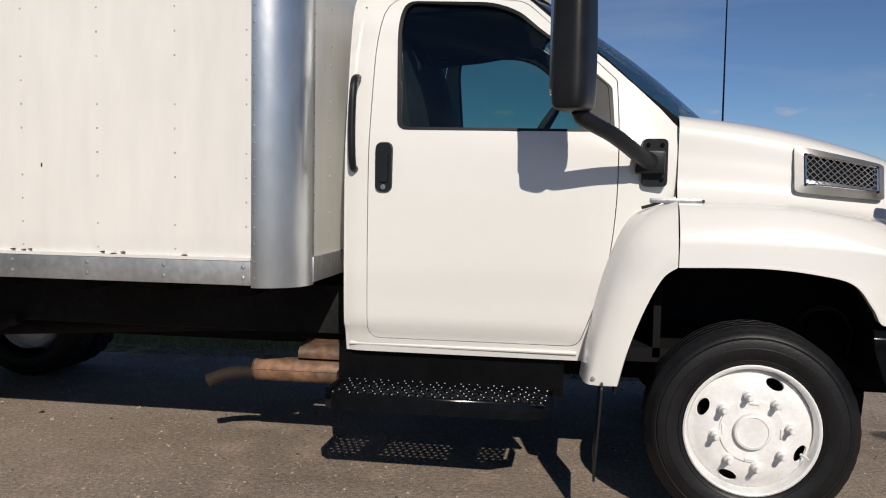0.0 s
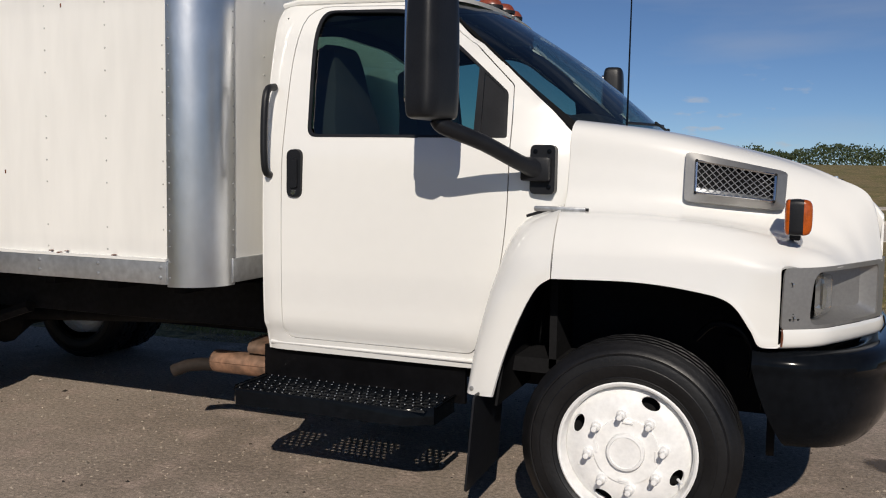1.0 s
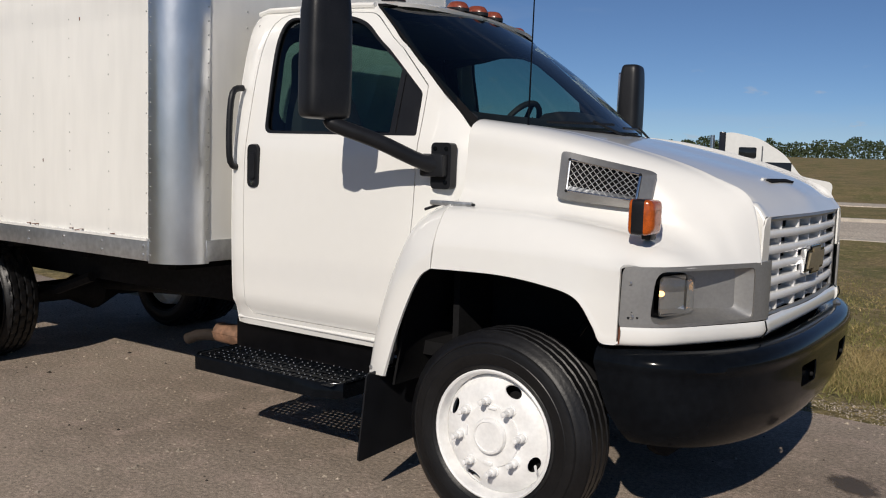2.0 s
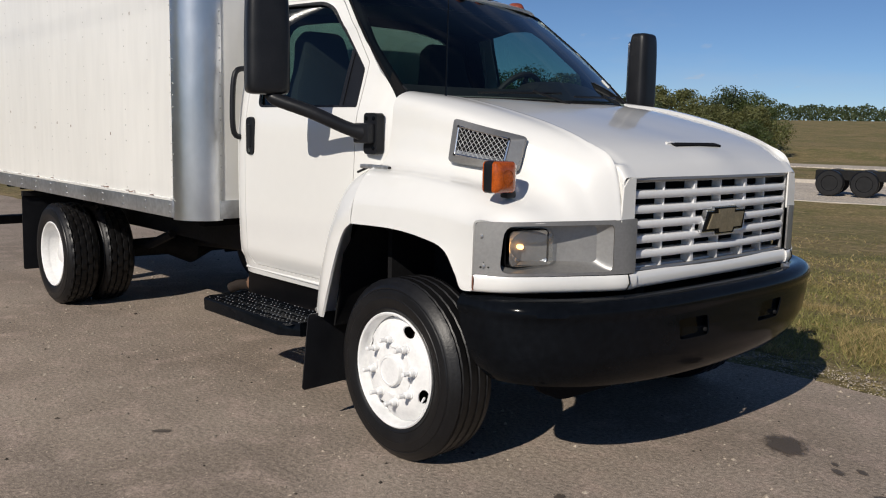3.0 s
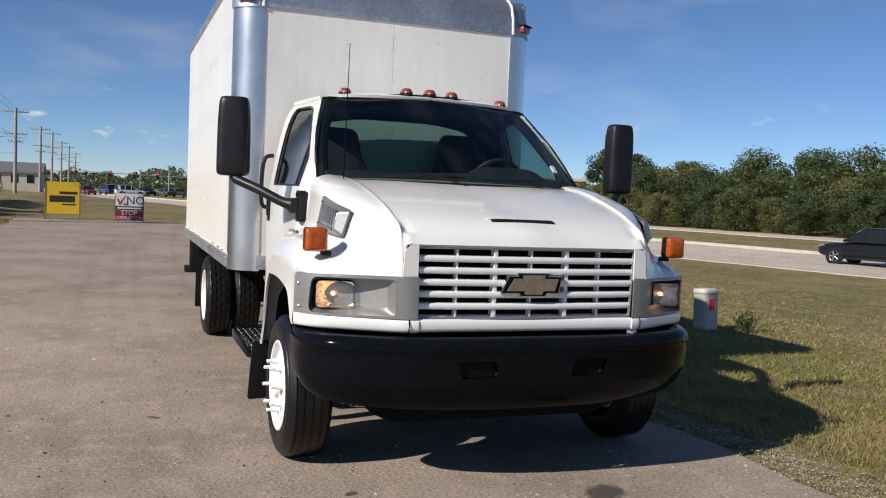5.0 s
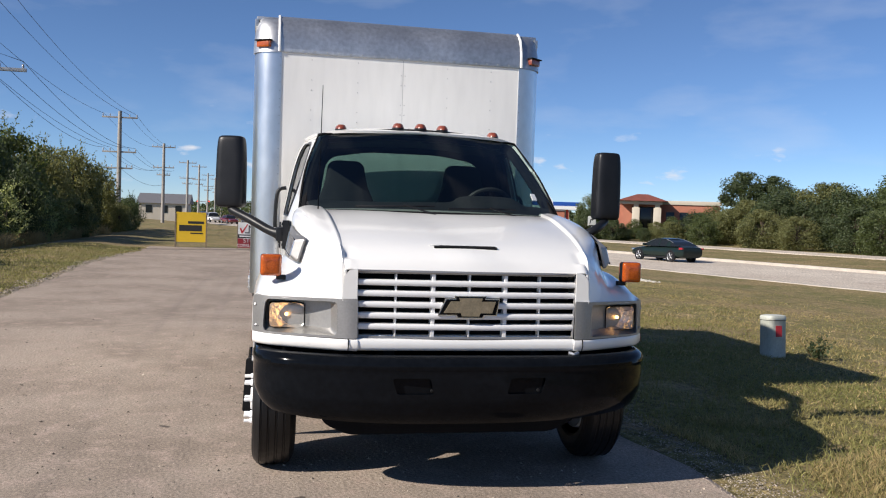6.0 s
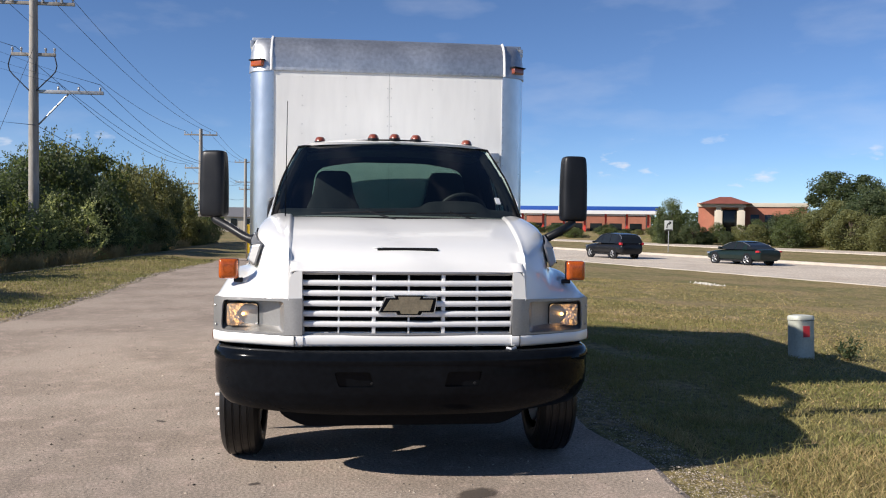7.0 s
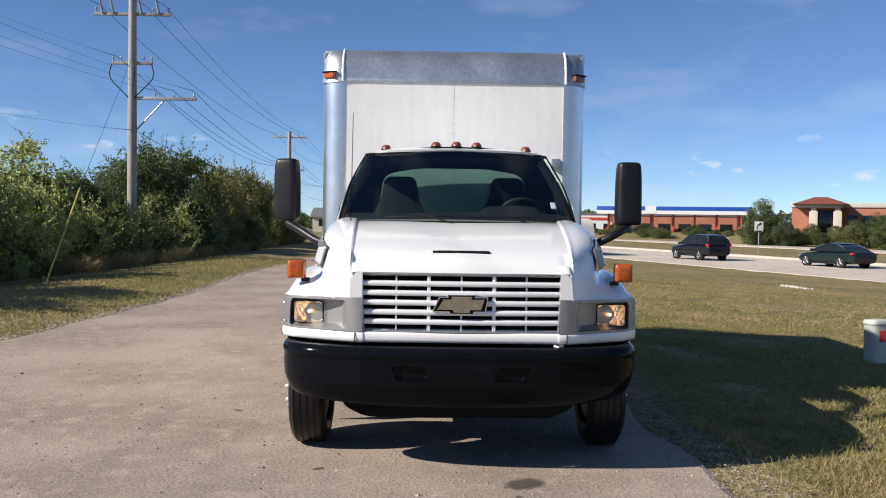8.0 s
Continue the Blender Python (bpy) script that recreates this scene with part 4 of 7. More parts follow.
# mirrors on arms
for s in (-1, 1):
    cx, cy = (-0.69 if s < 0 else -0.55), s * 1.352
    TURN = Matrix.Translation((cx, cy, 0)) @ Matrix.Rotation(radians(-17 if s < 0 else 6), 4, "Z")
    lines = []
    for z, gx_, gy_ in ((1.586, 0.05, 0.07), (1.593, 0.082, 0.098), (1.618, 0.094, 0.108), (1.70, 0.098, 0.109), (1.85, 0.098, 0.108), (1.98, 0.094, 0.104), (2.052, 0.086, 0.097), (2.075, 0.068, 0.083), (2.08, 0.04, 0.05)):
        ring = []
        for k in range(33):
            a = 2 * math.pi * k / 32
            c, d = math.cos(a), math.sin(a)
            e = 0.36 if c < 0 else 0.62
            ring.append(tuple(TURN @ Vector((gx_ * 0.67 * math.copysign(abs(c) ** e, c) - 0.01, 0.92 * gy_ * math.copysign(abs(d) ** 0.5, d), z))))
        lines.append(ring)
    bm = loft(lines, 64, 24)
    for ring_z in (0, 1):
        vs = [v for v in bm.verts if abs(v.co.z - (1.586 if ring_z == 0 else 2.08)) < 1e-4]
        c = sum((v.co for v in vs), Vector()) / len(vs)
        vs.sort(key=lambda v: math.atan2(v.co.y - c.y, v.co.x - c.x))
        bm.faces.new(vs)
    bmesh.ops.remove_doubles(bm, verts=bm.verts, dist=1e-5)
    bmesh.ops.recalc_face_normals(bm, faces=bm.faces)
    mirror = part("wing_mirror", bm, PLASTIC, truck, "tall black wing mirror on an arm", sharp=50)
    part("mirror_glass", prism(rect(-0.080, 1.64, 0.080, 2.03, 0.025), lambda u, v: TURN @ Vector((-0.066, u, v)), lambda u, v: TURN @ Vector((-0.078, u, v))), CHROME, mirror, "mirror glass")
    arm = [(cx, cy, 1.59), (cx + 0.03, cy - s * 0.03, 1.562), (cx + 0.14, cy - s * 0.14, 1.51), (-0.445, cy - s * 0.27, 1.44), (-0.405, s * 1.01, 1.42)]
    part("mirror_arm", tube([curve_at(arm, k / 14) for k in range(15)], [0.02, 0.024, 0.028] + [0.031] * 9 + [0.036, 0.042, 0.046], 12), PLASTIC, mirror)
    plate = rect(-0.435, 1.322, -0.332, 1.512, 0.022)
    br = part("mirror_bracket", prism(plate, lambda x, z: Vector((x, s * 0.955, z)), lambda x, z: Vector((x + (x < -0.38) * 0.004, s * 0.998, z))), PLASTIC, mirror, "black bracket plate")
    part("bracket_clamp", box(-0.46, -0.345, s * 1.015 - 0.025, s * 1.015 + 0.025, 1.372, 1.465, bev=0.012), PLASTIC, mirror)
    for bx, bz in ((-0.41, 1.487), (-0.355, 1.487), (-0.355, 1.35)):
        part("bracket_bolt", lathe([(0.009, 0), (0.009, 0.005), (0, 0.006)], 8, Matrix.Translation((bx, s * 0.998, bz)) @ Matrix.Rotation(-s * math.pi / 2, 4, "X")), BLACK, mirror)

# side steps, perforated
def perforated(nx, ny, x0, x1, y0, y1, z, r):
    bm = bmesh.new()
    dx, dy = (x1 - x0) / nx, (y1 - y0) / ny
    for i in range(nx):
        for j in range(ny):
            c = Vector((x0 + (i + 0.5) * dx, y0 + (j + 0.5) * dy, z))
            off = dx * 0.22 * (1 if j % 2 else -1)
            ring = [bm.verts.new(c + Vector((off + r * math.cos((k + 0.5) * math.pi / 4), r * math.sin((k + 0.5) * math.pi / 4), 0.006))) for k in range(8)]
            low = [bm.verts.new(v.co - Vector((0, 0, 0.006))) for v in ring]
            sq = [bm.verts.new(c + Vector(p)) for p in ((dx / 2, dy / 2, 0), (-dx / 2, dy / 2, 0), (-dx / 2, -dy / 2, 0), (dx / 2, -dy / 2, 0))]
            for k in range(8):
                bm.faces.new((ring[k], low[k], low[(k + 1) % 8], ring[(k + 1) % 8]))
            for q in range(4):
                a, b = ring[(2 * q) % 8], ring[(2 * q + 1) % 8]
                bm.faces.new((a, b, sq[q]))
                bm.faces.new((b, ring[(2 * q + 2) % 8], sq[(q + 1) % 4], sq[q]))
    bmesh.ops.remove_doubles(bm, verts=bm.verts, dist=1e-5)
    bmesh.ops.recalc_face_normals(bm, faces=bm.faces)
    return bm


for s in (-1, 1):
    ya, yb = sorted((s * 0.90, s * 1.195))
    step = part("side_step", perforated(25, 7, -1.66, -0.78, ya, yb, 0.462, 0.0105), BLACK, truck, "black perforated metal side step")
    # Tiny zinc studs beside most holes imitate glints of sun on the step.
    glint = bmesh.new()
    dx_, dy_ = 0.88 / 25, (yb - ya) / 7
    for i_ in range(25):
        for j_ in range(7):
            cx_ = -1.66 + (i_ + 0.5) * dx_ + dx_ * 0.22 * (1 if j_ % 2 else -1)
            if (i_ * 5 + j_ * 3) % 7 < 5:
                add_lathe(glint, [(0.0, 0.0085), (0.0022, 0.008), (0.0036, 0.005)], 6, Matrix.Translation((cx_ + 0.006, ya + (j_ + 0.5) * dy_ - s * 0.006, 0.462)))
    tagged(part("step_glints", glint, ZINC, step), kind="stuff")
    lip = [(-1.68, s * 0.90), (-1.68, s * 1.15), (-1.64, s * 1.2), (-0.86, s * 1.2), (-0.76, s * 1.13), (-0.76, s * 0.90)]
    wall = bmesh.new()
    levels = [[wall.verts.new((x, y * g, z)) for x, y in lip] for z, g in ((0.470, 0.992), (0.472, 1.0), (0.464, 1.005), (0.402, 1.003), (0.398, 0.99))]
    for q, w in zip(levels, levels[1:]):
        for k in range(len(lip) - 1):
            wall.faces.new((q[k], q[k + 1], w[k + 1], w[k]))
    part("step_edge", thicken(wall, 0.006), BLACK, step)
    for x0, x1 in ((-1.50, -1.40), (-1.06, -0.93)):
        part("step_bracket", box(x0, x1, *sorted((s * 0.5, s * 1.15)), 0.41, 0.445, bev=0.01), DARK, step)
    part("step_riser", box(-1.70, -0.72, *sorted((s * 0.86, s * 0.885)), 0.43, 0.60), SATIN, step)
    part("front_mudflap", sheet(rounded([(0.84, 0.20), (1.235, 0.185), (1.215, 0.56), (0.84, 0.56)], 0.02), lambda y, z: Vector((-0.57 - 0.06 * (0.56 - z), s * y, z)), (), 0.1, 0.008), PLASTIC, truck, "black rubber mudflap")
    part("rear_mudflap", sheet(rounded([(0.66, 0.20), (1.2, 0.20), (1.2, 0.84), (0.66, 0.84)], 0.02), lambda y, z: Vector((-4.86 - 0.04 * (0.84 - z), s * y, z)), (), 0.15, 0.008), PLASTIC, truck, "black rubber mudflap")
    part("mudflap_hanger", box(-4.87, -4.83, *sorted((s * 0.43, s * 1.2)), 0.82, 0.86), CHASSIS, truck)

# chassis under the box
for s in (-1, 1):
    part("frame_rail", box(-6.12, 0.75, s * 0.43 - 0.035, s * 0.43 + 0.035, 0.58, 0.82, bev=0.012), CHASSIS, truck)
    part("leaf_spring", tube([(-5.0, s * 0.52, 0.62), (-4.6, s * 0.52, 0.47), (-4.28, s * 0.52, 0.43), (-3.9, s * 0.52, 0.47), (-3.5, s * 0.52, 0.60)], 0.035, 6), CHASSIS, truck)
for x in (-5.9, -5.2, -3.4, -2.6, -1.5):
    part("crossmember", box(x - 0.06, x + 0.06, -0.45, 0.45, 0.6, 0.78), CHASSIS, truck)
for x in np.linspace(-6.0, -2.1, 11):
    part("floor_sill", box(x - 0.03, x + 0.03, -0.98, 0.98, 0.82, 0.90), DARK, truck)
part("rear_axle", tube([(-4.28, -0.95, 0.40), (-4.28, -0.2, 0.40), (-4.28, 0, 0.40), (-4.28, 0.2, 0.40), (-4.28, 0.95, 0.40)], [0.07, 0.08, 0.17, 0.08, 0.07], 12), CHASSIS, truck)
part("front_axle", tube([(0, -0.95, 0.40), (0, -0.4, 0.32), (0, 0.4, 0.32), (0, 0.95, 0.40)], 0.06, 8), CHASSIS, truck)
part("drive_shaft", tube([(-4.1, 0, 0.45), (-1.2, 0, 0.62)], 0.05, 10), CHASSIS, truck)
part("engine_block", box(-1.4, 0.5, -0.42, 0.42, 0.42, 1.1, bev=0.05), DARK, truck)
# Assumed tank on the far side, sized to hide sunlit ground below the box.
part("gap_filling_tank", box(-3.65, -1.75, 0.5, 1.08, 0.34, 0.84, bev=0.06), CHASSIS, truck, "assumed black tank that closes the gap under the cargo box")
muff = part("muffler", tube([(-2.215, -0.56, 0.415), (-2.20, -0.56, 0.415), (-1.40, -0.56, 0.415), (-1.38, -0.56, 0.415)], [0.045, 0.058, 0.058, 0.045], 20), RUST, truck, "rust-stained steel muffler")
part("muffler_seam", tube([(-2.205, -0.6185, 0.422), (-1.40, -0.6185, 0.422)], 0.003, 5), RUST, muff)
# The pipe's shaded look comes from its dark material.
part("tail_pipe", tube([(-2.21, -0.56, 0.392), (-2.29, -0.565, 0.388), (-2.37, -0.58, 0.375), (-2.44, -0.60, 0.345)], [0.033, 0.033, 0.032, 0.033], 14), PIPE, muff, "rusty tail pipe, darkened for shade")
part("heat_shield", loft([[(x, -0.605, 0.482), (x, -0.61, 0.512), (x, -0.57, 0.545), (x, -0.45, 0.55)] for x in (-1.98, -1.8, -1.6, -1.4)], 6, 8), RUST, muff)
for s in (-1, 1):
    part("underride_post", box(-6.17, -6.05, s * 1.12 - 0.05, s * 1.12 + 0.05, 0.47, 0.92, bev=0.01), CHASSIS, truck)
part("rear_bumper", box(-6.28, -6.14, -1.22, 1.22, 0.45, 0.53, bev=0.01), CHASSIS, truck, "black rear step bumper")

# wheels
def tyre(lug):
    prof = [(0.250, -0.105), (0.262, -0.118), (0.272, -0.1225), (0.275, -0.120), (0.30, -0.128), (0.318, -0.1285), (0.321, -0.1265), (0.340, -0.1255), (0.352, -0.1225), (0.356, -0.1175), (0.360, -0.1185), (0.372, -0.113), (0.376, -0.108), (0.388, -0.099)]
    tread = [-0.092, -0.066, -0.062, -0.054, -0.050, -0.022, -0.018, -0.008, -0.004, 0.026, 0.030, 0.038, 0.042, 0.070, 0.074, 0.082, 0.086, 0.092]
    groove = {2, 3, 6, 7, 10, 11, 14, 15}
    full = prof + [((0.401 if i not in groove else (0.390 if lug else 0.3955)) - (0.006 if i in (0, 17) else 0), h) for i, h in enumerate(tread)] + [(r, -h) for r, h in prof[::-1]]
    n0, n1 = len(prof), len(prof) + len(tread)

    def cut(i, k):
        if not (n0 - 1 <= i < n1 + 1):
            return 0.0
        band = (i - n0) // 4
        if lug:
            return 0.010 if n0 <= i < n1 and (k + 2 * (band % 2)) % 4 == 0 else 0.0
        return 0.0018 if n0 + 1 <= i < n1 - 1 and (k + band) % 3 == 0 else 0.0
    return full, cut


def disc_depth(r):
    """How far the front wheel's face stands out of the rim edge, by radius."""
    return float(np.interp(r, [0, 0.07, 0.078, 0.095, 0.170, 0.196, 0.212, 0.222, 0.238], [0.006, 0.006, 0.004, 0.002, -0.003, -0.012, -0.021, -0.034, -0.052]))


def wheel(name, at, s, label, lug, front):
    """s: which side of the truck the outside faces."""
    hub = part(name, lathe([(0.21, -0.10), (0.22, -0.03), (0.236, 0.085), (0.243, 0.106), (0.2545, 0.112), (0.2555, 0.118), (0.250, 0.122), (0.243, 0.118), (0.235, 0.098), (0.232, 0.07)], 56, Matrix.Identity(4)), RIM_W, truck, label)
    prof, cut = tyre(lug)
    part("tyre", lathe(prof, 120 if not lug else 112, Matrix.Identity(4), cut), RUBBER, hub, "black rubber tyre", sharp=30)
    if front:
        circle = [(0.238 * math.cos(a), 0.238 * math.sin(a)) for a in np.linspace(0, 2 * math.pi, 64, endpoint=False)]
        holes = []
        for q in range(4):
            a = radians(66 + 90 * q)
            cc, ss = math.cos(a), math.sin(a)
            holes.append([(0.198 * cc + 0.021 * math.cos(b) * cc - 0.036 * math.sin(b) * ss, 0.198 * ss + 0.021 * math.cos(b) * ss + 0.036 * math.sin(b) * cc) for b in np.linspace(0, 2 * math.pi, 16, endpoint=False)])
        part("wheel_disc", sheet(circle, lambda u, v: Vector((u, v, 0.112 + disc_depth(math.hypot(u, v)))), holes, 0.02, 0.006), RIM_W, hub, sharp=50)
        part("wheel_back", lathe([(0.0, 0.03), (0.236, 0.03)], 32, Matrix.Identity(4)), DARK, hub)
        part("hub_cap", lathe([(0.070, 0.11), (0.069, 0.134), (0.066, 0.139), (0.058, 0.141), (0.056, 0.137), (0.0, 0.137)], 40, Matrix.Identity(4)), RIM_W, hub)
        part("pilot_ring", lathe([(0.122, 0.110), (0.120, 0.1185), (0.114, 0.1195), (0.100, 0.1165), (0.072, 0.118)], 40, Matrix.Identity(4)), RIM_W, hub)
        for q in range(4):
            a = radians(-2 + 90 * q)
            part("pilot_pad", box(-0.0045, 0.0045, -0.019, 0.019, 0.114, 0.124, bev=0.002, m=Matrix.Rotation(a, 4, "Z") @ Matrix.Translation((0.108, 0, 0))), RIM_W, hub)
        part("valve", tube([(0.185, -0.085, 0.095), (0.206, -0.092, 0.128)], [0.006, 0.004], 8), RIM_W, hub)
        for q in range(8):
            a = radians(8 + 45 * q)
            c = Vector((0.1375 * math.cos(a), 0.1375 * math.sin(a), 0.110))
            nut = part("wheel_nut", lathe([(0.021, 0.0), (0.021, 0.005), (0.0165, 0.007), (0.0165, 0.028), (0.013, 0.033), (0.0105, 0.034), (0.0105, 0.066), (0.008, 0.069), (0.0, 0.070)], 12, Matrix.Translation(c)), RIM_W, hub)
    else:
        part("wheel_disc", lathe([(0.236, 0.085), (0.228, 0.02), (0.222, -0.01), (0.19, -0.022), (0.165, -0.045), (0.10, -0.048), (0.09, -0.03), (0.085, 0.04), (0.07, 0.052), (0.0, 0.055)], 40, Matrix.Identity(4)), RIM_W, hub)
    hub.matrix_local = Matrix.Translation(at) @ Matrix.Rotation(-s * math.pi / 2, 4, "X") @ Matrix.Rotation(math.pi if s > 0 else 0, 4, "Z")
    return hub


for s in (-1, 1):
    wheel("front_wheel", (0.0, s * 1.035, 0.401), s, "white painted steel wheel with protruding nuts", False, True)
    wheel("rear_wheel", (-4.28, s * 1.045, 0.401), s, "white painted rear wheel with lugged tyre", True, False)
    wheel("inner_rear_wheel", (-4.28, s * 0.765, 0.401), s, "inner twin rear wheel", True, False)

# cargo box
BX0, BX1, BY, BZ0, BZ1 = -6.20, -1.785, 1.215, 0.895, 3.16
CR = 0.19
cargo = part("cargo_box", box(BX0 + 0.03, BX1 - CR - 0.01, -BY + 0.03, BY - 0.03, BZ0 + 0.05, BZ1 - 0.02), PANEL, truck, "white riveted cargo box with aluminium corners")
for s in (-1, 1):
    cols = np.arange(BX1 - CR - 0.34, BX0, -0.342)
    edges = [BX1 - CR + 0.02, *cols, BX0 + 0.02]
    for a, b in zip(edges, edges[1:]):
        part("side_panel", box(b, a, *sorted((s * (BY - 0.028), s * BY)), BZ0 + 0.105, BZ1 - 0.06), PANEL, cargo)
    riv = bmesh.new()
    for x in [BX1 - CR - 0.022, *[c + 0.012 for c in cols]]:
        for k, z in enumerate(np.arange(BZ0 + 0.14, BZ1 - 0.1, 0.098)):
            if (k * 7 + int(x * 13)) % 5 != 0:
                add_lathe(riv, [(0.005, -0.001), (0.004, 0.002), (0.0, 0.003)], 7, Matrix.Translation((x, s * BY, z)) @ Matrix.Rotation(-s * math.pi / 2, 4, "X"))
    tagged(part("panel_rivets", riv, RIVET, cargo), kind="stuff")
    rail = part("lower_rail", box(BX0, BX1 - CR, *sorted((s * (BY - 0.01), s * (BY + 0.014))), BZ0, BZ0 + 0.108, bev=0.004), ALU_DULL, cargo, "dull aluminium lower rail")
    part("rail_lip", box(BX0, BX1 - CR, *sorted((s * BY, s * (BY + 0.018))), BZ0 + 0.1, BZ0 + 0.113), WHITE, rail)
    part("upper_rail", box(BX0, BX1 - CR, *sorted((s * (BY - 0.02), s * (BY + 0.012))), BZ1 - 0.07, BZ1, bev=0.004), ALU_DULL, cargo)
    rr = bmesh.new()
    for x in np.arange(BX1 - CR - 0.03, BX0, -0.342):
        for z in (BZ0 + 0.03, BZ0 + 0.075):
            add_lathe(rr, [(0.009, -0.001), (0.007, 0.005), (0.0, 0.007)], 8, Matrix.Translation((x, s * (BY + 0.014), z)) @ Matrix.Rotation(-s * math.pi / 2, 4, "X"))
    tagged(part("rail_bolts", rr, ZINC, cargo), kind="stuff")
    # rounded corner post
    def arc(a, r, z):
        return (BX1 - CR + r * math.sin(a), s * (BY - CR + r * math.cos(a)), z)
    post = [[arc(a, CR + 0.006, z) for a in np.linspace(0.0, math.pi / 2 + 0.1, 17)] for z in (BZ0 - 0.01, 1.5, 2.2, 2.868)]
    pb = loft(post, 32, 6)
    part("corner_post", thicken(pb, 0.012), ALU, cargo, "dented polished aluminium corner post")
    pr = bmesh.new()
    for z in np.arange(BZ0 + 0.03, 2.86, 0.068):
        add_lathe(pr, [(0.005, -0.001), (0.004, 0.0018), (0.0, 0.0025)], 7, Matrix.Translation((BX1 - CR + 0.012, s * (BY + 0.006), z)) @ Matrix.Rotation(-s * math.pi / 2, 4, "X"))
        add_lathe(pr, [(0.005, -0.001), (0.004, 0.0018), (0.0, 0.0025)], 7, Matrix.Translation((BX1 + 0.007, s * (BY - CR - 0.010), z)) @ Matrix.Rotation(math.pi / 2, 4, "Y"))
    tagged(part("post_rivets", pr, ZINC, cargo), kind="stuff")
    # rounded top corner with its lamp
    cap = []
    for k in range(9):
        e = k / 8 * math.pi / 2
        cap.append([(BX1 - CR + (CR + 0.014) * math.cos(e) ** 0.8 * math.sin(a) - 0.03 * math.sin(e), s * (BY - CR + (CR + 0.014) * (0.35 + 0.65 * math.cos(e) ** 0.55) * math.cos(a) + 0.004), 2.865 + 0.32 * math.sin(e)) for a in np.linspace(0, math.pi / 2, 13)])
    part("corner_cap", thicken(loft(cap, 18, 16), 0.008), ALU_DULL, cargo, "dull cast aluminium top corner")
    la = radians(52)
    ml = Matrix.Translation((BX1 - CR + (CR + 0.012) * math.sin(la), s * (BY - CR + (CR + 0.012) * math.cos(la)), 2.93)) @ Matrix.Rotation(math.atan2(s * math.cos(la), math.sin(la)), 4, "Z")
    ol = part("box_lamp", box(-0.02, 0.022, -0.062, 0.062, -0.026, 0.026, bev=0.01, m=ml), AMBER if s < 0 else RED, cargo, "amber clearance lamp")
    part("lamp_hood", box(-0.02, 0.034, -0.074, 0.074, 0.024, 0.036, bev=0.005, m=ml), CHASSIS, ol)
# front wall
fw = BY - CR
part("front_panel", box(BX1 - 0.028, BX1 - 0.001, -fw, -0.002, BZ0 + 0.1, 2.885), PANEL, cargo)
part("front_panel", box(BX1 - 0.028, BX1 - 0.001, 0.002, fw, BZ0 + 0.1, 2.885), PANEL, cargo)
part("front_rail", box(BX1 - 0.03, BX1 + 0.012, -fw, fw, BZ0, BZ0 + 0.108, bev=0.004), ALU_DULL, cargo)
part("front_seam", box(BX1 - 0.006, BX1 - 0.0025, -0.002, 0.002, BZ0 + 0.1, 2.885), RIVET, cargo)
fr = bmesh.new()
for y in (-0.76, -0.38, -0.016, 0.016, 0.38, 0.76):
    for k, z in enumerate(np.arange(1.1, 2.86, 0.082)):
        if (k + int(y * 31)) % 3:
            add_lathe(fr, [(0.005, -0.001), (0.004, 0.002), (0.0, 0.003)], 7, Matrix.Translation((BX1, y, z)) @ Matrix.Rotation(math.pi / 2, 4, "Y"))
for y in np.arange(-fw, fw, 0.097):
    add_lathe(fr, [(0.0075, -0.001), (0.006, 0.005), (0.0, 0.006)], 7, Matrix.Translation((BX1 + 0.008, y, 2.885)) @ Matrix.Rotation(math.pi / 2, 4, "Y"))
tagged(part("front_rivets", fr, RIVET, cargo), kind="stuff")
nosec = [[(BX1 + 0.008, y, 2.872), (BX1 + 0.006, y, 2.91), (BX1 - 0.004, y, 3.0), (BX1 - 0.045, y, 3.105), (BX1 - 0.14, y, 3.182), (BX1 - 0.26, y, 3.197), (BX1 - 0.5, y, 3.17)] for y in np.linspace(-fw, fw, 9)]
part("nose_panel", thicken(loft(nosec, 24, 24), 0.006), ALU_DULL, cargo, "scuffed aluminium panel over the front edge")
for y in (-fw, fw):
    part("nose_strap", tube([(BX1 + 0.012, y, 2.872), (BX1 + 0.010, y, 2.91), (BX1, y, 3.0), (BX1 - 0.041, y, 3.11), (BX1 - 0.14, y, 3.188)], 0.011, 6), WHITE, cargo)
part("nose_edge", box(BX1 - 0.005, BX1 + 0.010, -fw, fw, 2.868, 2.90, bev=0.003), ALU_DULL, cargo)
part("box_roof", box(BX0, BX1 - 0.2, -BY, BY, BZ1 - 0.02, BZ1 + 0.03, bev=0.015), ALU_DULL, cargo)
part("cable_box", box(BX1, BX1 + 0.045, 0.90, 0.98, 2.10, 2.19, bev=0.01), ALU_DULL, cargo, "small grey junction box")

# rust spots along the lower rail, scuffs on the headlight surround
rr_ = np.random.default_rng(21)
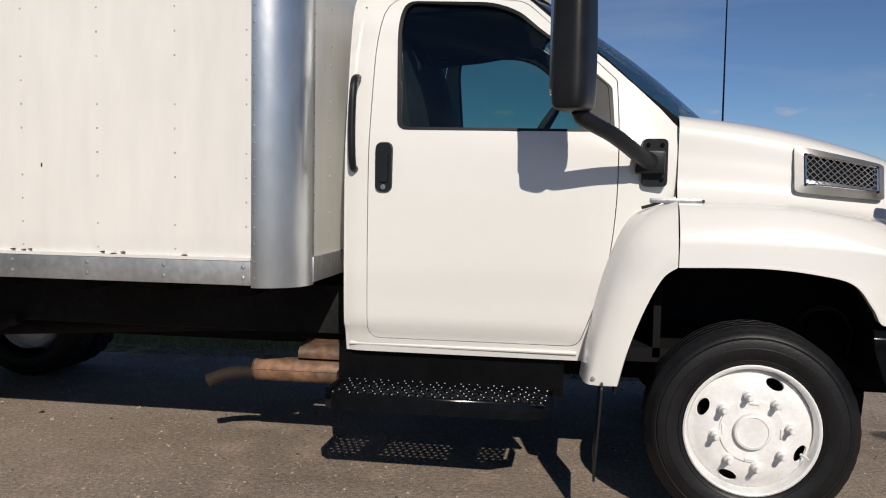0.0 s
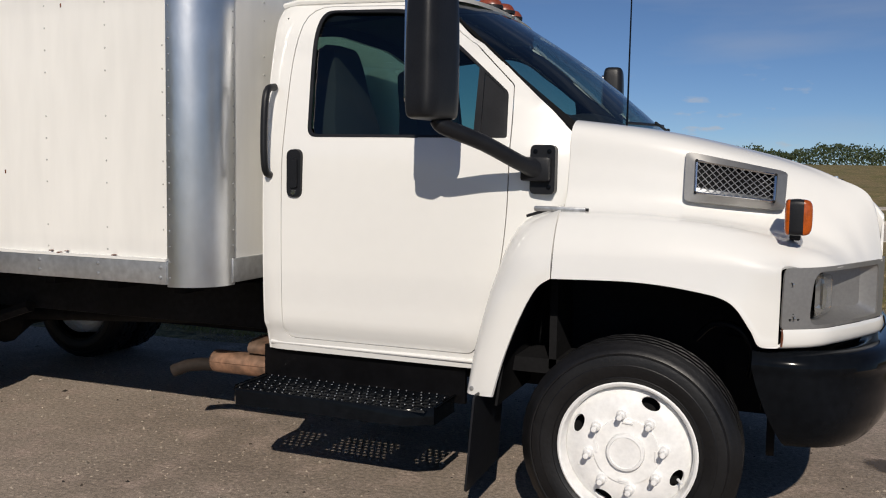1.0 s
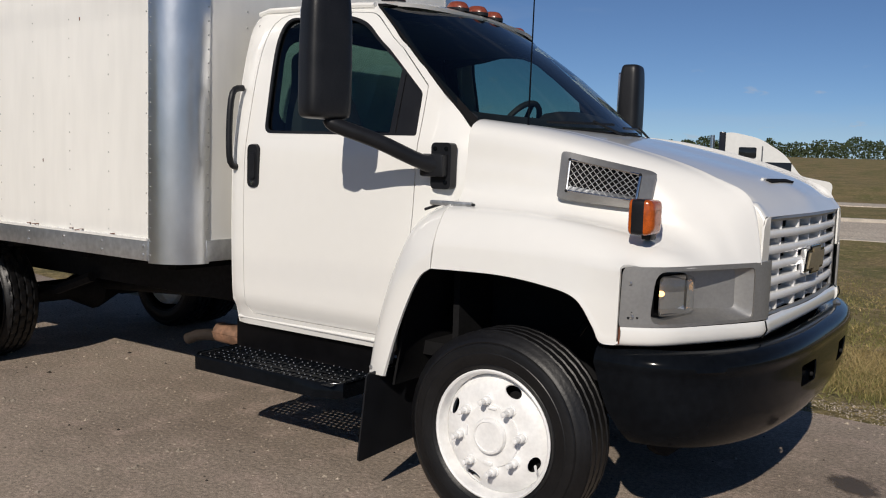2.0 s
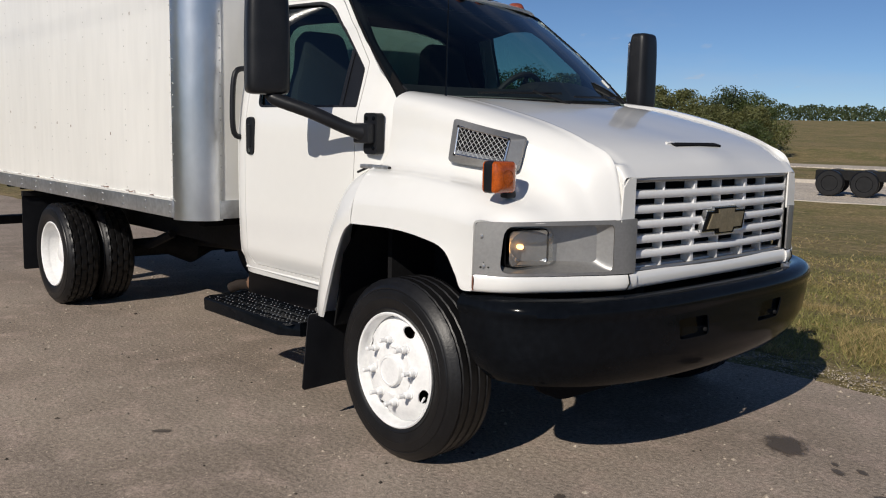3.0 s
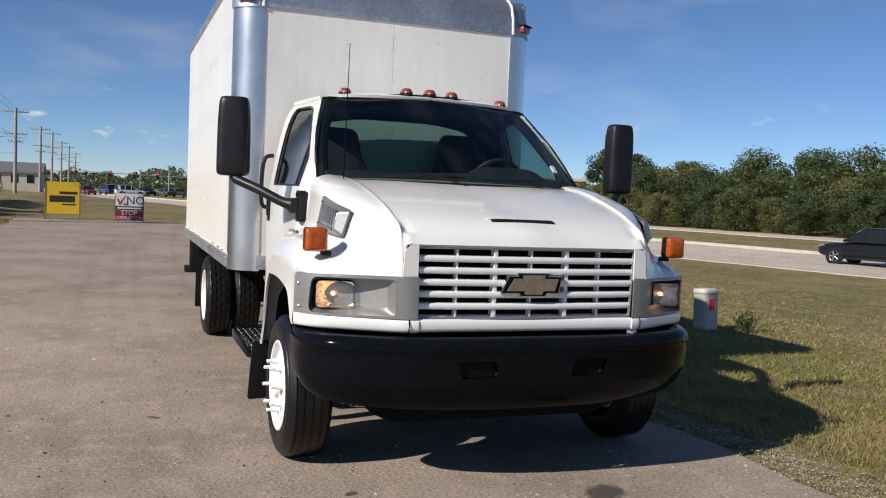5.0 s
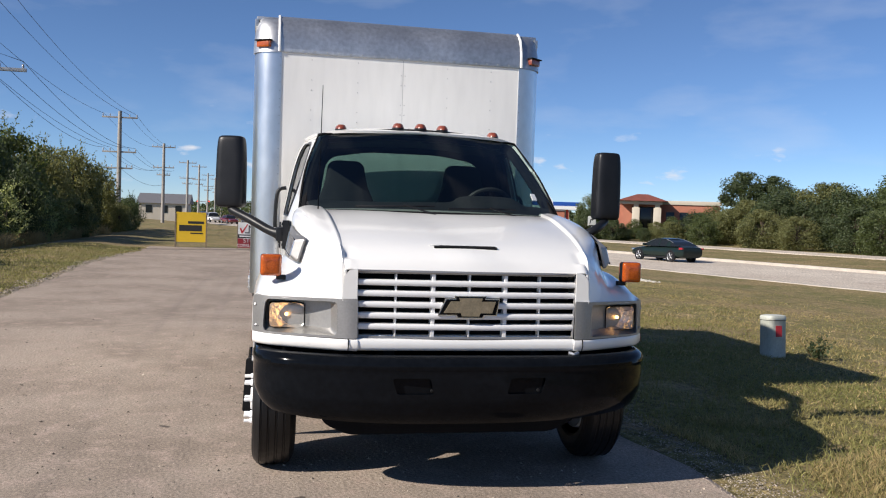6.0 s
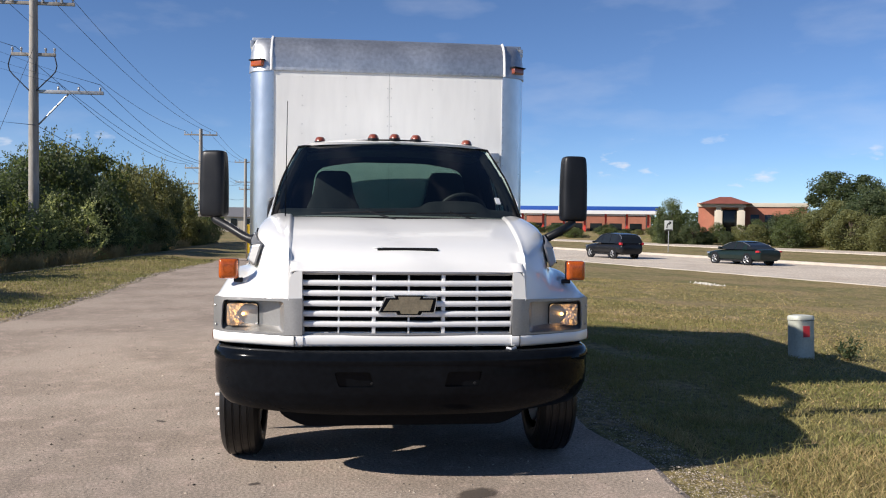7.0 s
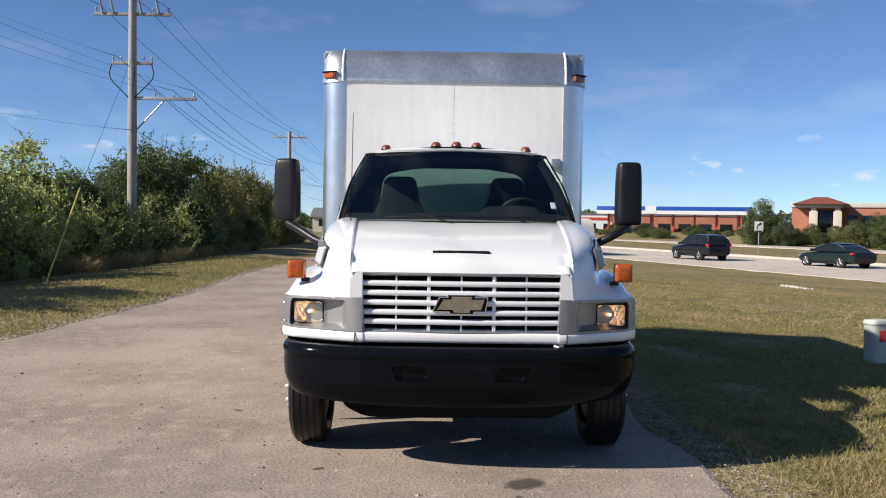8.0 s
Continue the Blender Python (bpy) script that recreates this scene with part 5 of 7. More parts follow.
for x in [-3.03, -2.98, -2.62, -2.57, -2.53, -2.26, -4.02, -4.35, -4.8, -5.2, -5.55, -2.95]:
    w, h_ = rr_.uniform(0.004, 0.012), rr_.uniform(0.0015, 0.003)
    z0 = BZ0 + 0.112 + rr_.uniform(0, 0.012)
    blot = [(x + w * math.cos(a) * rr_.uniform(0.6, 1.1), z0 + h_ * math.sin(a) * rr_.uniform(0.6, 1.2)) for a in np.linspace(0, 2 * math.pi, 11, endpoint=False)]
    part("rust_spot", prism(blot, lambda a, b: Vector((a, -BY - 0.002 if b > BZ0 + 0.113 else -BY - 0.0185, b)), lambda a, b: Vector((a, -BY - 0.0195, b))), RUSTY, cargo)
for x, z in ((-3.9, 1.42), (-3.62, 1.40), (-2.9, 1.36), (-4.4, 1.38), (-5.0, 1.5), (-2.55, 2.1)):
    part("paint_chip", prism([(x, z), (x + 0.006, z + 0.004), (x + 0.005, z + 0.02), (x - 0.002, z + 0.016)], lambda a, b: Vector((a, -BY + 0.002, b)), lambda a, b: Vector((a, -BY - 0.0015, b))), RUSTY, cargo)
# ---------------- ground, lane, highway ----------------
UX, UY = math.cos(radians(17)), math.sin(radians(17))


def uv(u, n, z=0.0):
    """A point by its way along the highway and its distance across."""
    return Vector((u * UX - n * UY, u * UY + n * UX, z))


def ramp01(v):
    v = max(0.0, min(1.0, v))
    return v * v * (3 - 2 * v)


def lane_edge(x):
    return 1.66 + 0.07 * math.sin(x * 1.3) + 0.04 * math.sin(x * 3.7 + 1)


def left_edge(x):
    return -5.55 + 0.16 * math.sin(x * 0.4) + 0.05 * math.sin(x * 2.9) - 2.6 * ramp01((x + 4.5) / 7)


def height(x, y):
    n = -x * UY + y * UX
    z = max(-0.047 * max(0.0, y - 1.8), -1.0)
    z += (-0.8 - z) * ramp01((n - 20) / 9)
    if n > 41.5:
        z += 0.12 * ramp01((n - 43) / 6) * ramp01((64 - n) / 6)
    if n > 72:
        z += 1.2 * ramp01((n - 76) / 20)
        z += 0.9 * ramp01((n - 75.5) / 5) * ramp01((91 - n) / 5) * ramp01((-88 - x * UX - y * UY) / 10)
        # fields that climb away behind the far road
        z += 4.8 * ramp01((n - 86) / 140) * ramp01((x * UX + y * UY + 70) / 30)
    if y < -6:
        z += 0.12 * ramp01((-6 - y) / 1.5) - 0.2 * ramp01((-8 - y) / 3)
    inner = ramp01((min(y - left_edge(x), lane_edge(x) - y) + 0.12) / 0.45) if x > -31.5 else 0.0
    if inner > 0:
        return (z + 0.015 * noise.noise(Vector((x * 0.9, y * 0.9, 0)))) * (1 - inner) - 0.05 * inner
    if 29.0 < n < 42.0 or 65.0 < n < 73:
        return -0.9
    return z + 0.02 * noise.noise(Vector((x * 0.9, y * 0.9, 0)))


def two_tone(name, a, b, c, scale, rough, fine, bump, grain=(0.6, 1.3), speckle=(0.68, 1.32), ratio=6):
    """Three colours mixed by broad and middling noise, with fine relief."""
    m = bpy.data.materials.new(name)
    m.use_nodes = True
    n, l = m.node_tree.nodes, m.node_tree.links
    p = n["Principled BSDF"]
    p.inputs["Roughness"].default_value = rough
    p.inputs["Specular IOR Level"].default_value = 0.25
    tc = n.new("ShaderNodeTexCoord")
    noises = []
    for sc, det in ((scale, 4), (scale * 7, 5), (fine, 4), (fine * ratio, 3)):
        q = n.new("ShaderNodeTexNoise")
        q.inputs["Scale"].default_value, q.inputs["Detail"].default_value = sc, det
        l.new(tc.outputs["Object"], q.inputs["Vector"])
        noises.append(q)
    r1 = n.new("ShaderNodeValToRGB")
    r1.color_ramp.elements[0].position, r1.color_ramp.elements[1].position = 0.38, 0.62
    r1.color_ramp.elements[0].color, r1.color_ramp.elements[1].color = (*a, 1), (*b, 1)
    l.new(noises[0].outputs["Fac"], r1.inputs["Fac"])
    r2 = n.new("ShaderNodeValToRGB")
    r2.color_ramp.elements[0].position, r2.color_ramp.elements[1].position = 0.5, 0.72
    mix = n.new("ShaderNodeMix")
    mix.data_type = "RGBA"
    l.new(noises[1].outputs["Fac"], r2.inputs["Fac"])
    l.new(r2.outputs["Color"], mix.inputs["Factor"])
    l.new(r1.outputs["Color"], mix.inputs["A"])
    mix.inputs["B"].default_value = (*c, 1)
    mul = n.new("ShaderNodeMix")
    mul.data_type, mul.blend_type = "RGBA", "MULTIPLY"
    mul.inputs["Factor"].default_value = 1.0
    rng = n.new("ShaderNodeMapRange")
    rng.inputs["From Min"].default_value, rng.inputs["From Max"].default_value = 0.3, 0.7
    rng.inputs["To Min"].default_value, rng.inputs["To Max"].default_value = grain
    l.new(noises[2].outputs["Fac"], rng.inputs["Value"])
    l.new(mix.outputs["Result"], mul.inputs["A"])
    l.new(rng.outputs["Result"], mul.inputs["B"])
    speck, mul2 = n.new("ShaderNodeMapRange"), n.new("ShaderNodeMix")
    speck.inputs["From Min"].default_value, speck.inputs["From Max"].default_value = 0.32, 0.68
    speck.inputs["To Min"].default_value, speck.inputs["To Max"].default_value = speckle
    mul2.data_type, mul2.blend_type = "RGBA", "MULTIPLY"
    mul2.inputs["Factor"].default_value = 1.0
    l.new(noises[3].outputs["Fac"], speck.inputs["Value"])
    l.new(mul.outputs["Result"], mul2.inputs["A"])
    l.new(speck.outputs["Result"], mul2.inputs["B"])
    l.new(mul2.outputs["Result"], p.inputs["Base Color"])
    b = n.new("ShaderNodeBump")
    b.inputs["Strength"].default_value, b.inputs["Distance"].default_value = 0.7, bump
    l.new(noises[2].outputs["Fac"], b.inputs["Height"])
    l.new(b.outputs["Normal"], p.inputs["Normal"])
    return m


GRASS = two_tone("dry_grass", (0.15, 0.14, 0.050), (0.245, 0.185, 0.088), (0.31, 0.23, 0.122), 0.30, 0.95, 11, 0.05, (0.5, 1.4), (0.6, 1.4), 5)
ASPHALT = two_tone("worn_asphalt", (0.27, 0.22, 0.176), (0.365, 0.302, 0.245), (0.40, 0.315, 0.26), 0.7, 0.9, 46, 0.007, (0.68, 1.28), (0.60, 1.38), 3.6)
CONCRETE = two_tone("road_concrete", (0.52, 0.45, 0.37), (0.60, 0.53, 0.44), (0.45, 0.38, 0.31), 0.12, 0.85, 9, 0.004)
KERB = material("kerb_concrete", (0.55, 0.50, 0.43), 0.85, vary=0.2, scale=1.5, fine=20, bump=0.003)
GRAVEL = material("gravel", (0.46, 0.39, 0.31), 0.9, vary=0.5, scale=8, fine=90, islands=0.4)
GRIT = material("sandy_grit", (0.42, 0.345, 0.27), 0.9, vary=0.3, scale=8, fine=90, islands=0.45)
BLADE = material("grass_blades", (0.20, 0.21, 0.06), 0.7, vary=0.3, scale=0.5, fine=8, second=(0.31, 0.26, 0.10), islands=0.35)
STRAW = material("straw_blades", (0.52, 0.39, 0.19), 0.75, vary=0.3, scale=0.8, fine=8, second=(0.34, 0.27, 0.11), islands=0.35)
BARK = material("bark", (0.10, 0.075, 0.05), 0.9, vary=0.4, scale=5, fine=30, stretch=(1, 1, 0.2), bump=0.01)
LEAF = material("leaves", (0.12, 0.15, 0.058), 0.55, vary=0.3, scale=0.5, fine=4, second=(0.07, 0.095, 0.035), islands=0.45)
LEAF_OLIVE = material("olive_leaves", (0.19, 0.20, 0.08), 0.6, vary=0.3, scale=0.5, fine=4, second=(0.14, 0.155, 0.06), islands=0.4)
LEAF_DARK = material("dark_leaves", (0.095, 0.125, 0.055), 0.6, vary=0.3, scale=0.6, fine=5, second=(0.05, 0.07, 0.03), islands=0.4)
LEAF_PALE = material("pale_leaves", (0.30, 0.32, 0.13), 0.55, vary=0.3, scale=0.6, fine=5, second=(0.14, 0.17, 0.07), islands=0.45)
WEED = material("dry_weeds", (0.42, 0.31, 0.16), 0.85, vary=0.3, scale=0.8, fine=6, second=(0.11, 0.10, 0.045), islands=0.4)
for _m, _c in ((LEAF, (0.20, 0.24, 0.05)), (LEAF_PALE, (0.52, 0.56, 0.22)), (LEAF_OLIVE, (0.30, 0.28, 0.08)), (LEAF_DARK, (0.13, 0.17, 0.05)), (BLADE, (0.30, 0.30, 0.08)), (STRAW, (0.45, 0.36, 0.14)), (WEED, (0.55, 0.42, 0.20))):
    _n, _l = _m.node_tree.nodes, _m.node_tree.links
    _t, _x = _n.new("ShaderNodeBsdfTranslucent"), _n.new("ShaderNodeMixShader")
    _t.inputs["Color"].default_value = (*_c, 1)
    _x.inputs["Fac"].default_value = 0.25 if _m in (BLADE, STRAW) else 0.6 if _m in (LEAF_PALE, WEED) else 0.45
    _l.new(_n["Principled BSDF"].outputs["BSDF"], _x.inputs[1])
    _l.new(_t.outputs["BSDF"], _x.inputs[2])
    _l.new(_x.outputs["Shader"], _n["Material Output"].inputs["Surface"])

gx_ticks = np.unique(np.concatenate([[-3000, -1500, -700, -400, -250, -170], np.arange(-130, -34, 3.0), np.arange(-34, 8.1, 0.5), np.arange(9, 60, 4.0), np.arange(64, 130, 8.0), [150, 200, 300, 700, 1500, 3000]]))
gy_ticks = np.unique(np.concatenate([[-3000, -1500, -700, -300, -150, -80, -50, -35, -25], np.arange(-20, -8, 1.0), np.arange(-8, 30.1, 0.4), np.arange(31, 120, 1.5), np.arange(124, 300, 8.0), [400, 800, 1500, 3000]]))
verts = [(x, y, height(x, y)) for y in gy_ticks for x in gx_ticks]
nxt = len(gx_ticks)
faces = [(j * nxt + i, j * nxt + i + 1, (j + 1) * nxt + i + 1, (j + 1) * nxt + i) for j in range(len(gy_ticks) - 1) for i in range(nxt - 1)]


def raw(name, verts, faces, mat, smooth=False):
    me = bpy.data.meshes.new(name)
    me.from_pydata([tuple(v) for v in verts], [], [tuple(f) for f in faces])
    me.materials.append(mat)
    if smooth:
        for f in me.polygons:
            f.use_smooth = True
    me.update()
    return new(name, me)


tagged(raw("ground", verts, faces, GRASS, True), "dry mown grass verge with straw patches", "ground", kind="structure")

xs = np.concatenate([np.arange(-31.6, 12, 0.3), [20, 40, 60]])
rows_ = []
for x in xs:
    a, b = left_edge(x), lane_edge(x)
    rows_.append([(x + 0.2 * math.sin(f * 9), a + (b - a) * f, 0.0 if 0 < f < 1 else -0.04) for f in (0, 0.012, 0.25, 0.5, 0.75, 0.988, 1)])
lv = [p for r in rows_ for p in r]
lf = [(i * 7 + j, (i + 1) * 7 + j, (i + 1) * 7 + j + 1, i * 7 + j + 1) for i in range(len(xs) - 1) for j in range(6)]
tagged(raw("road_lane", lv, lf, ASPHALT), "worn grey-brown asphalt lane", "road", kind="structure")


def strip(name, n0, n1, z, mat, label, cat, u0=-700, u1=500, drop=0.08, step=20):
    us = np.arange(u0, u1 + 1, step)
    v = [uv(u, n, zz) for u in us for n, zz in ((n0, z - drop), (n0, z), (n1, z), (n1, z - drop))]
    f = [(i * 4 + j, (i + 1) * 4 + j, (i + 1) * 4 + j + 1, i * 4 + j + 1) for i in range(len(us) - 1) for j in range(3)]
    return tagged(raw(name, v, f, mat), label, cat, kind="structure")


strip("road_highway", 29.0, 41.6, -0.78, CONCRETE, "pale concrete highway", "road")
strip("kerb", 41.6, 42.1, -0.62, KERB, "pale concrete kerb", "kerb", drop=0.3)
strip("road_far", 65.2, 72.5, -0.76, CONCRETE, "far pale concrete road", "road")
strip("kerb_edge", 28.6, 29.0, -0.765, KERB, "pale edge of the highway", "kerb", drop=0.2)

# oil spots on the lane
OIL = material("oil_stain", (0.13, 0.105, 0.085), 0.7, vary=0.3, scale=9, fine=50)
_n, _l = OIL.node_tree.nodes, OIL.node_tree.links
_tc, _len, _nz, _ad, _mr, _tr, _x = (_n.new("ShaderNode" + k) for k in ("TexCoord", "VectorMath", "TexNoise", "Math", "MapRange", "BsdfTransparent", "MixShader"))
_len.operation, _ad.operation = "LENGTH", "MULTIPLY_ADD"
_nz.inputs["Scale"].default_value, _nz.inputs["Detail"].default_value = 2.5, 4.0
_ad.inputs[1].default_value = 0.9
_mr.inputs["From Min"].default_value, _mr.inputs["From Max"].default_value = 1.0, 1.35
_mr.inputs["To Min"].default_value, _mr.inputs["To Max"].default_value = 0.8, 0.0
_l.new(_tc.outputs["Object"], _len.inputs[0])
_l.new(_tc.outputs["Object"], _nz.inputs["Vector"])
_l.new(_nz.outputs["Fac"], _ad.inputs[0])
_l.new(_len.outputs["Value"], _ad.inputs[2])
_l.new(_ad.outputs["Value"], _mr.inputs["Value"])
_l.new(_mr.outputs["Result"], _x.inputs["Fac"])
_l.new(_tr.outputs["BSDF"], _x.inputs[1])
_l.new(_n["Principled BSDF"].outputs["BSDF"], _x.inputs[2])
_l.new(_x.outputs["Shader"], _n["Material Output"].inputs["Surface"])
for x, y, rx_, ry_ in ((1.04, 0.39, 0.12, 0.17), (1.35, 0.25, 0.03, 0.05), (1.42, 0.33, 0.025, 0.04), (1.30, 0.33, 0.02, 0.03), (-0.95, -1.78, 0.03, 0.06), (1.6, 0.1, 0.04, 0.05), (0.75, -0.9, 0.03, 0.05)):
    ring = [(math.cos(a), math.sin(a), 0) for a in np.linspace(0, 2 * math.pi, 24, endpoint=False)]
    st_ = tagged(raw("oil_stain", ring, [tuple(range(24))], OIL), "dark oil stain on the asphalt", "stain", kind="structure")
    st_.matrix_world = pose(x, y, 0.004, 0, 0, x * 40) @ Matrix.Diagonal((rx_, ry_, 1, 1))

rng = np.random.default_rng(4)


def scatter_stones(name, places, sizes, mat, label):
    octa = np.array([(1, 0, 0), (0, 1, 0), (-1, 0, 0), (0, -1, 0), (0, 0, 0.7), (0, 0, -0.3)])
    tri = [(0, 1, 4), (1, 2, 4), (2, 3, 4), (3, 0, 4), (1, 0, 5), (2, 1, 5), (3, 2, 5), (0, 3, 5)]
    v, f = [], []
    for p, s in zip(places, sizes):
        k = len(v)
        a = rng.uniform(0, 6.28)
        c, d = math.cos(a), math.sin(a)
        q = octa * s * rng.uniform(0.6, 1.3, (6, 3))
        v += [(p[0] + c * w[0] - d * w[1], p[1] + d * w[0] + c * w[1], p[2] + w[2]) for w in q]
        f += [(k + a0, k + b0, k + c0) for a0, b0, c0 in tri]
    return tagged(raw(name, v, f, mat), label, "gravel", kind="stuff")


pl = [(x, y, 0.0) for x, y in zip(rng.uniform(-7, 4.8, 7500), rng.uniform(-5.6, 1.6, 7500))]
scatter_stones("loose_stones", pl, rng.gamma(1.4, 0.0027, 7500) + 0.002, GRAVEL, "small loose stones on the asphalt")
pl = []
while len(pl) < 52000:
    x, y = rng.uniform(-4.0, 4.4), min(1.6, -3.0 + rng.normal(0, 1.9))
    if noise.noise(Vector((x * 0.8, y * 1.1, 7))) + 0.6 * noise.noise(Vector((x * 3, y * 3, 2))) > 0.9 * rng.random() - 0.35:
        pl.append((x, y, 0.0))
scatter_stones("fine_grit", pl, rng.gamma(1.6, 0.0011, 52000) + 0.001, GRIT, "fine sandy grit lying on the asphalt")
LITTER = material("dark_litter", (0.055, 0.042, 0.032), 0.9, vary=0.4, scale=8, fine=90, islands=0.5)
pl = [(x, y, 0.0) for x, y in zip(rng.uniform(-9, 5.2, 1500), rng.uniform(-6, 1.5, 1500))]
scatter_stones("dark_litter", pl, rng.gamma(1.3, 0.0024, 1500) + 0.002, LITTER, "dark leaf crumbs and pebbles on the asphalt")
gp = []
for _ in range(22000):
    x = rng.uniform(-4, 6.0)
    y = lane_edge(x) + rng.normal(0.12, 0.2)
    gp.append((x, y, height(x, y + 0.1) + 0.006 if y > lane_edge(x) - 0.02 else 0.001))
scatter_stones("gravel_edge", gp, rng.gamma(2.0, 0.0015, 22000) + 0.001, GRAVEL, "pale gravel along the asphalt edge")
lp = []
for _ in range(6000):
    x = rng.uniform(-26, 1)
    y = left_edge(x) - abs(rng.normal(0, 0.25)) + 0.1
    lp.append((x, y, 0.0))
scatter_stones("gravel_verge", lp, rng.gamma(2.0, 0.005, 6000) + 0.003, GRAVEL, "gravel along the far lane edge")


def blades(name, places, lo, hi, mat, label, width=0.006, bend=0.5):
    n = len(places)
    p = np.array([(x, y, height(x, y)) for x, y in places])
    h = rng.uniform(lo, hi, n)
    a = rng.uniform(0, 6.28, n)
    lean = rng.normal(0, bend, (n, 2)) * h[:, None]
    w = np.stack([np.cos(a), np.sin(a), np.zeros(n)], 1) * width
    mid = p + np.c_[lean * 0.35, h * 0.6]
    tip = p + np.c_[lean, h]
    v = np.stack([p - w, p + w, mid + w * 0.7, mid - w * 0.7, tip], 1).reshape(-1, 3)
    f = []
    for k in range(n):
        f += [(5 * k, 5 * k + 1, 5 * k + 2, 5 * k + 3), (5 * k + 3, 5 * k + 2, 5 * k + 4)]
    return tagged(raw(name, v.tolist(), f, mat), label, "grass", kind="stuff")


pts = []
while len(pts) < 62000:
    x, y = rng.uniform(-10, 4.8), 1.75 + abs(rng.normal(0, 2.8))
    if y > lane_edge(x) + 0.2 + 0.5 * rng.random() * (1 + math.sin(x * 2.1)) * 0.5 and noise.noise(Vector((x * 0.8, y * 0.8, 3))) > -0.45 + 0.4 * rng.random():
        pts.append((x, y))
blades("grass_verge", pts, 0.02, 0.065, BLADE, "short green and straw-coloured grass", 0.0036, 0.9)
pts = []
while len(pts) < 70000:
    x, y = rng.uniform(-24, 5.0), 3.2 + abs(rng.normal(0, 5.5))
    if noise.noise(Vector((x * 0.45, y * 0.45, 6))) + 0.5 * noise.noise(Vector((x * 1.7, y * 1.7, 1))) > -0.5 + 0.75 * rng.random():
        pts.append((x, y))
blades("dry_tussocks", pts[::2], 0.012, 0.045, STRAW, "dry straw-coloured tufts over the verge", 0.007, 1.3)
blades("green_tussocks", pts[1::2], 0.012, 0.04, BLADE, "dull green tufts over the verge", 0.007, 1.2)
pts = []
while len(pts) < 15000:
    x, y = rng.uniform(-1.0, 5.5), rng.uniform(1.8, 4.5)
    if noise.noise(Vector((x * 0.9, y * 0.9, 9))) > 0.0 and y > lane_edge(x) + 0.3:
        pts.append((x, y))
blades("tall_grass", pts, 0.03, 0.085, STRAW, "straw-coloured longer grass", 0.003, 0.9)

# ---------------- trees and shrubs ----------------


def tree_meshes(seed, tall, wide, leaf, count, lean_low, mats, lobes=14, trunk_r=0.12, shoots=0):
    """A tapered trunk with limbs, and a crown of single leaves round many lobes. Returns the two meshes."""
    r = np.random.default_rng(seed)
    bm = bmesh.new()
    add_tube(bm, [(0, 0, -0.3), (r.normal(0, 0.1), r.normal(0, 0.1), tall * 0.35), (r.normal(0, 0.2), r.normal(0, 0.2), tall * 0.8)], [trunk_r, trunk_r * 0.75, trunk_r * 0.25], 7)
    lob = []
    for k in range(lobes):
        f = lean_low + (1 - lean_low) * (k + 0.5) / lobes
        a = k * 2.4 + r.uniform(-0.5, 0.5)
        spread = wide * (0.25 + 0.75 * math.sin(min(1, f * 1.05) * math.pi) ** 0.6) * r.uniform(0.45, 1.0)
        c = np.array([spread * math.cos(a), spread * math.sin(a), tall * f * r.uniform(0.9, 1.0)])
        rad = wide * r.uniform(0.2, 0.46)
        lob.append((c, rad))
        add_tube(bm, [(0, 0, tall * f * 0.55), tuple(c * 0.6 + np.array([0, 0, tall * f * 0.3])), tuple(c)], [trunk_r * 0.4, trunk_r * 0.25, trunk_r * 0.08], 5, caps=False)
    trunk = bpy.data.meshes.new("trunk")
    bm.to_mesh(trunk)
    bm.free()
    trunk.materials.append(BARK)
    v, f = [], []
    for k in range(count):
        c, rad = lob[k % lobes]
        d = r.normal(0, 1, 3)
        d /= np.linalg.norm(d)
        clump = r.random()
        p = c + d * rad * (0.55 + 0.55 * clump) * np.array([1, 1, 0.85])
        if p[2] < 0.05:
            p[2] = abs(p[2]) + 0.05
        a = r.normal(0, 1, 3)
        a -= d * a.dot(d) * 0.6
        a /= np.linalg.norm(a)
        b = np.cross(d + r.normal(0, 0.5, 3), a)
        b /= np.linalg.norm(b) + 1e-6
        s = leaf * r.uniform(0.6, 1.3)
        i = len(v)
        v += [tuple(p - a * s), tuple(p + b * s * 0.55), tuple(p + a * s), tuple(p - b * s * 0.55)]
        f.append((i, i + 1, i + 2, i + 3))
    # thin leafy shoots that stand out of the crown
    for k in range(shoots):
        c, rad = lob[int(r.integers(0, lobes))]
        d = r.normal(0, 1, 3) + np.array([0, 0, 0.9])
        d /= np.linalg.norm(d)
        start, long = c + d * rad * 0.8, r.uniform(0.35, 0.95)
        bend = r.normal(0, 0.25, 3) - np.array([0, 0, 0.15])
        for j in range(int(long * 26)):
            g = j / (long * 26)
            p = start + (d * g + bend * g * g) * long + r.normal(0, 0.03, 3) * (1.2 - g)
            a = d * 0.5 + r.normal(0, 0.8, 3)
            a /= np.linalg.norm(a)
            b = np.cross(a, r.normal(0, 1, 3))
            b /= np.linalg.norm(b) + 1e-6
            s = leaf * r.uniform(0.6, 1.1) * (1.1 - 0.5 * g)
            i = len(v)
            v += [tuple(p), tuple(p + a * s + b * s * 0.45), tuple(p + a * s * 2), tuple(p + a * s - b * s * 0.45)]
            f.append((i, i + 1, i + 2, i + 3))
    crown = bpy.data.meshes.new("crown")
    crown.from_pydata(v, [], f)
    crown.materials.append(mats)
    return trunk, crown


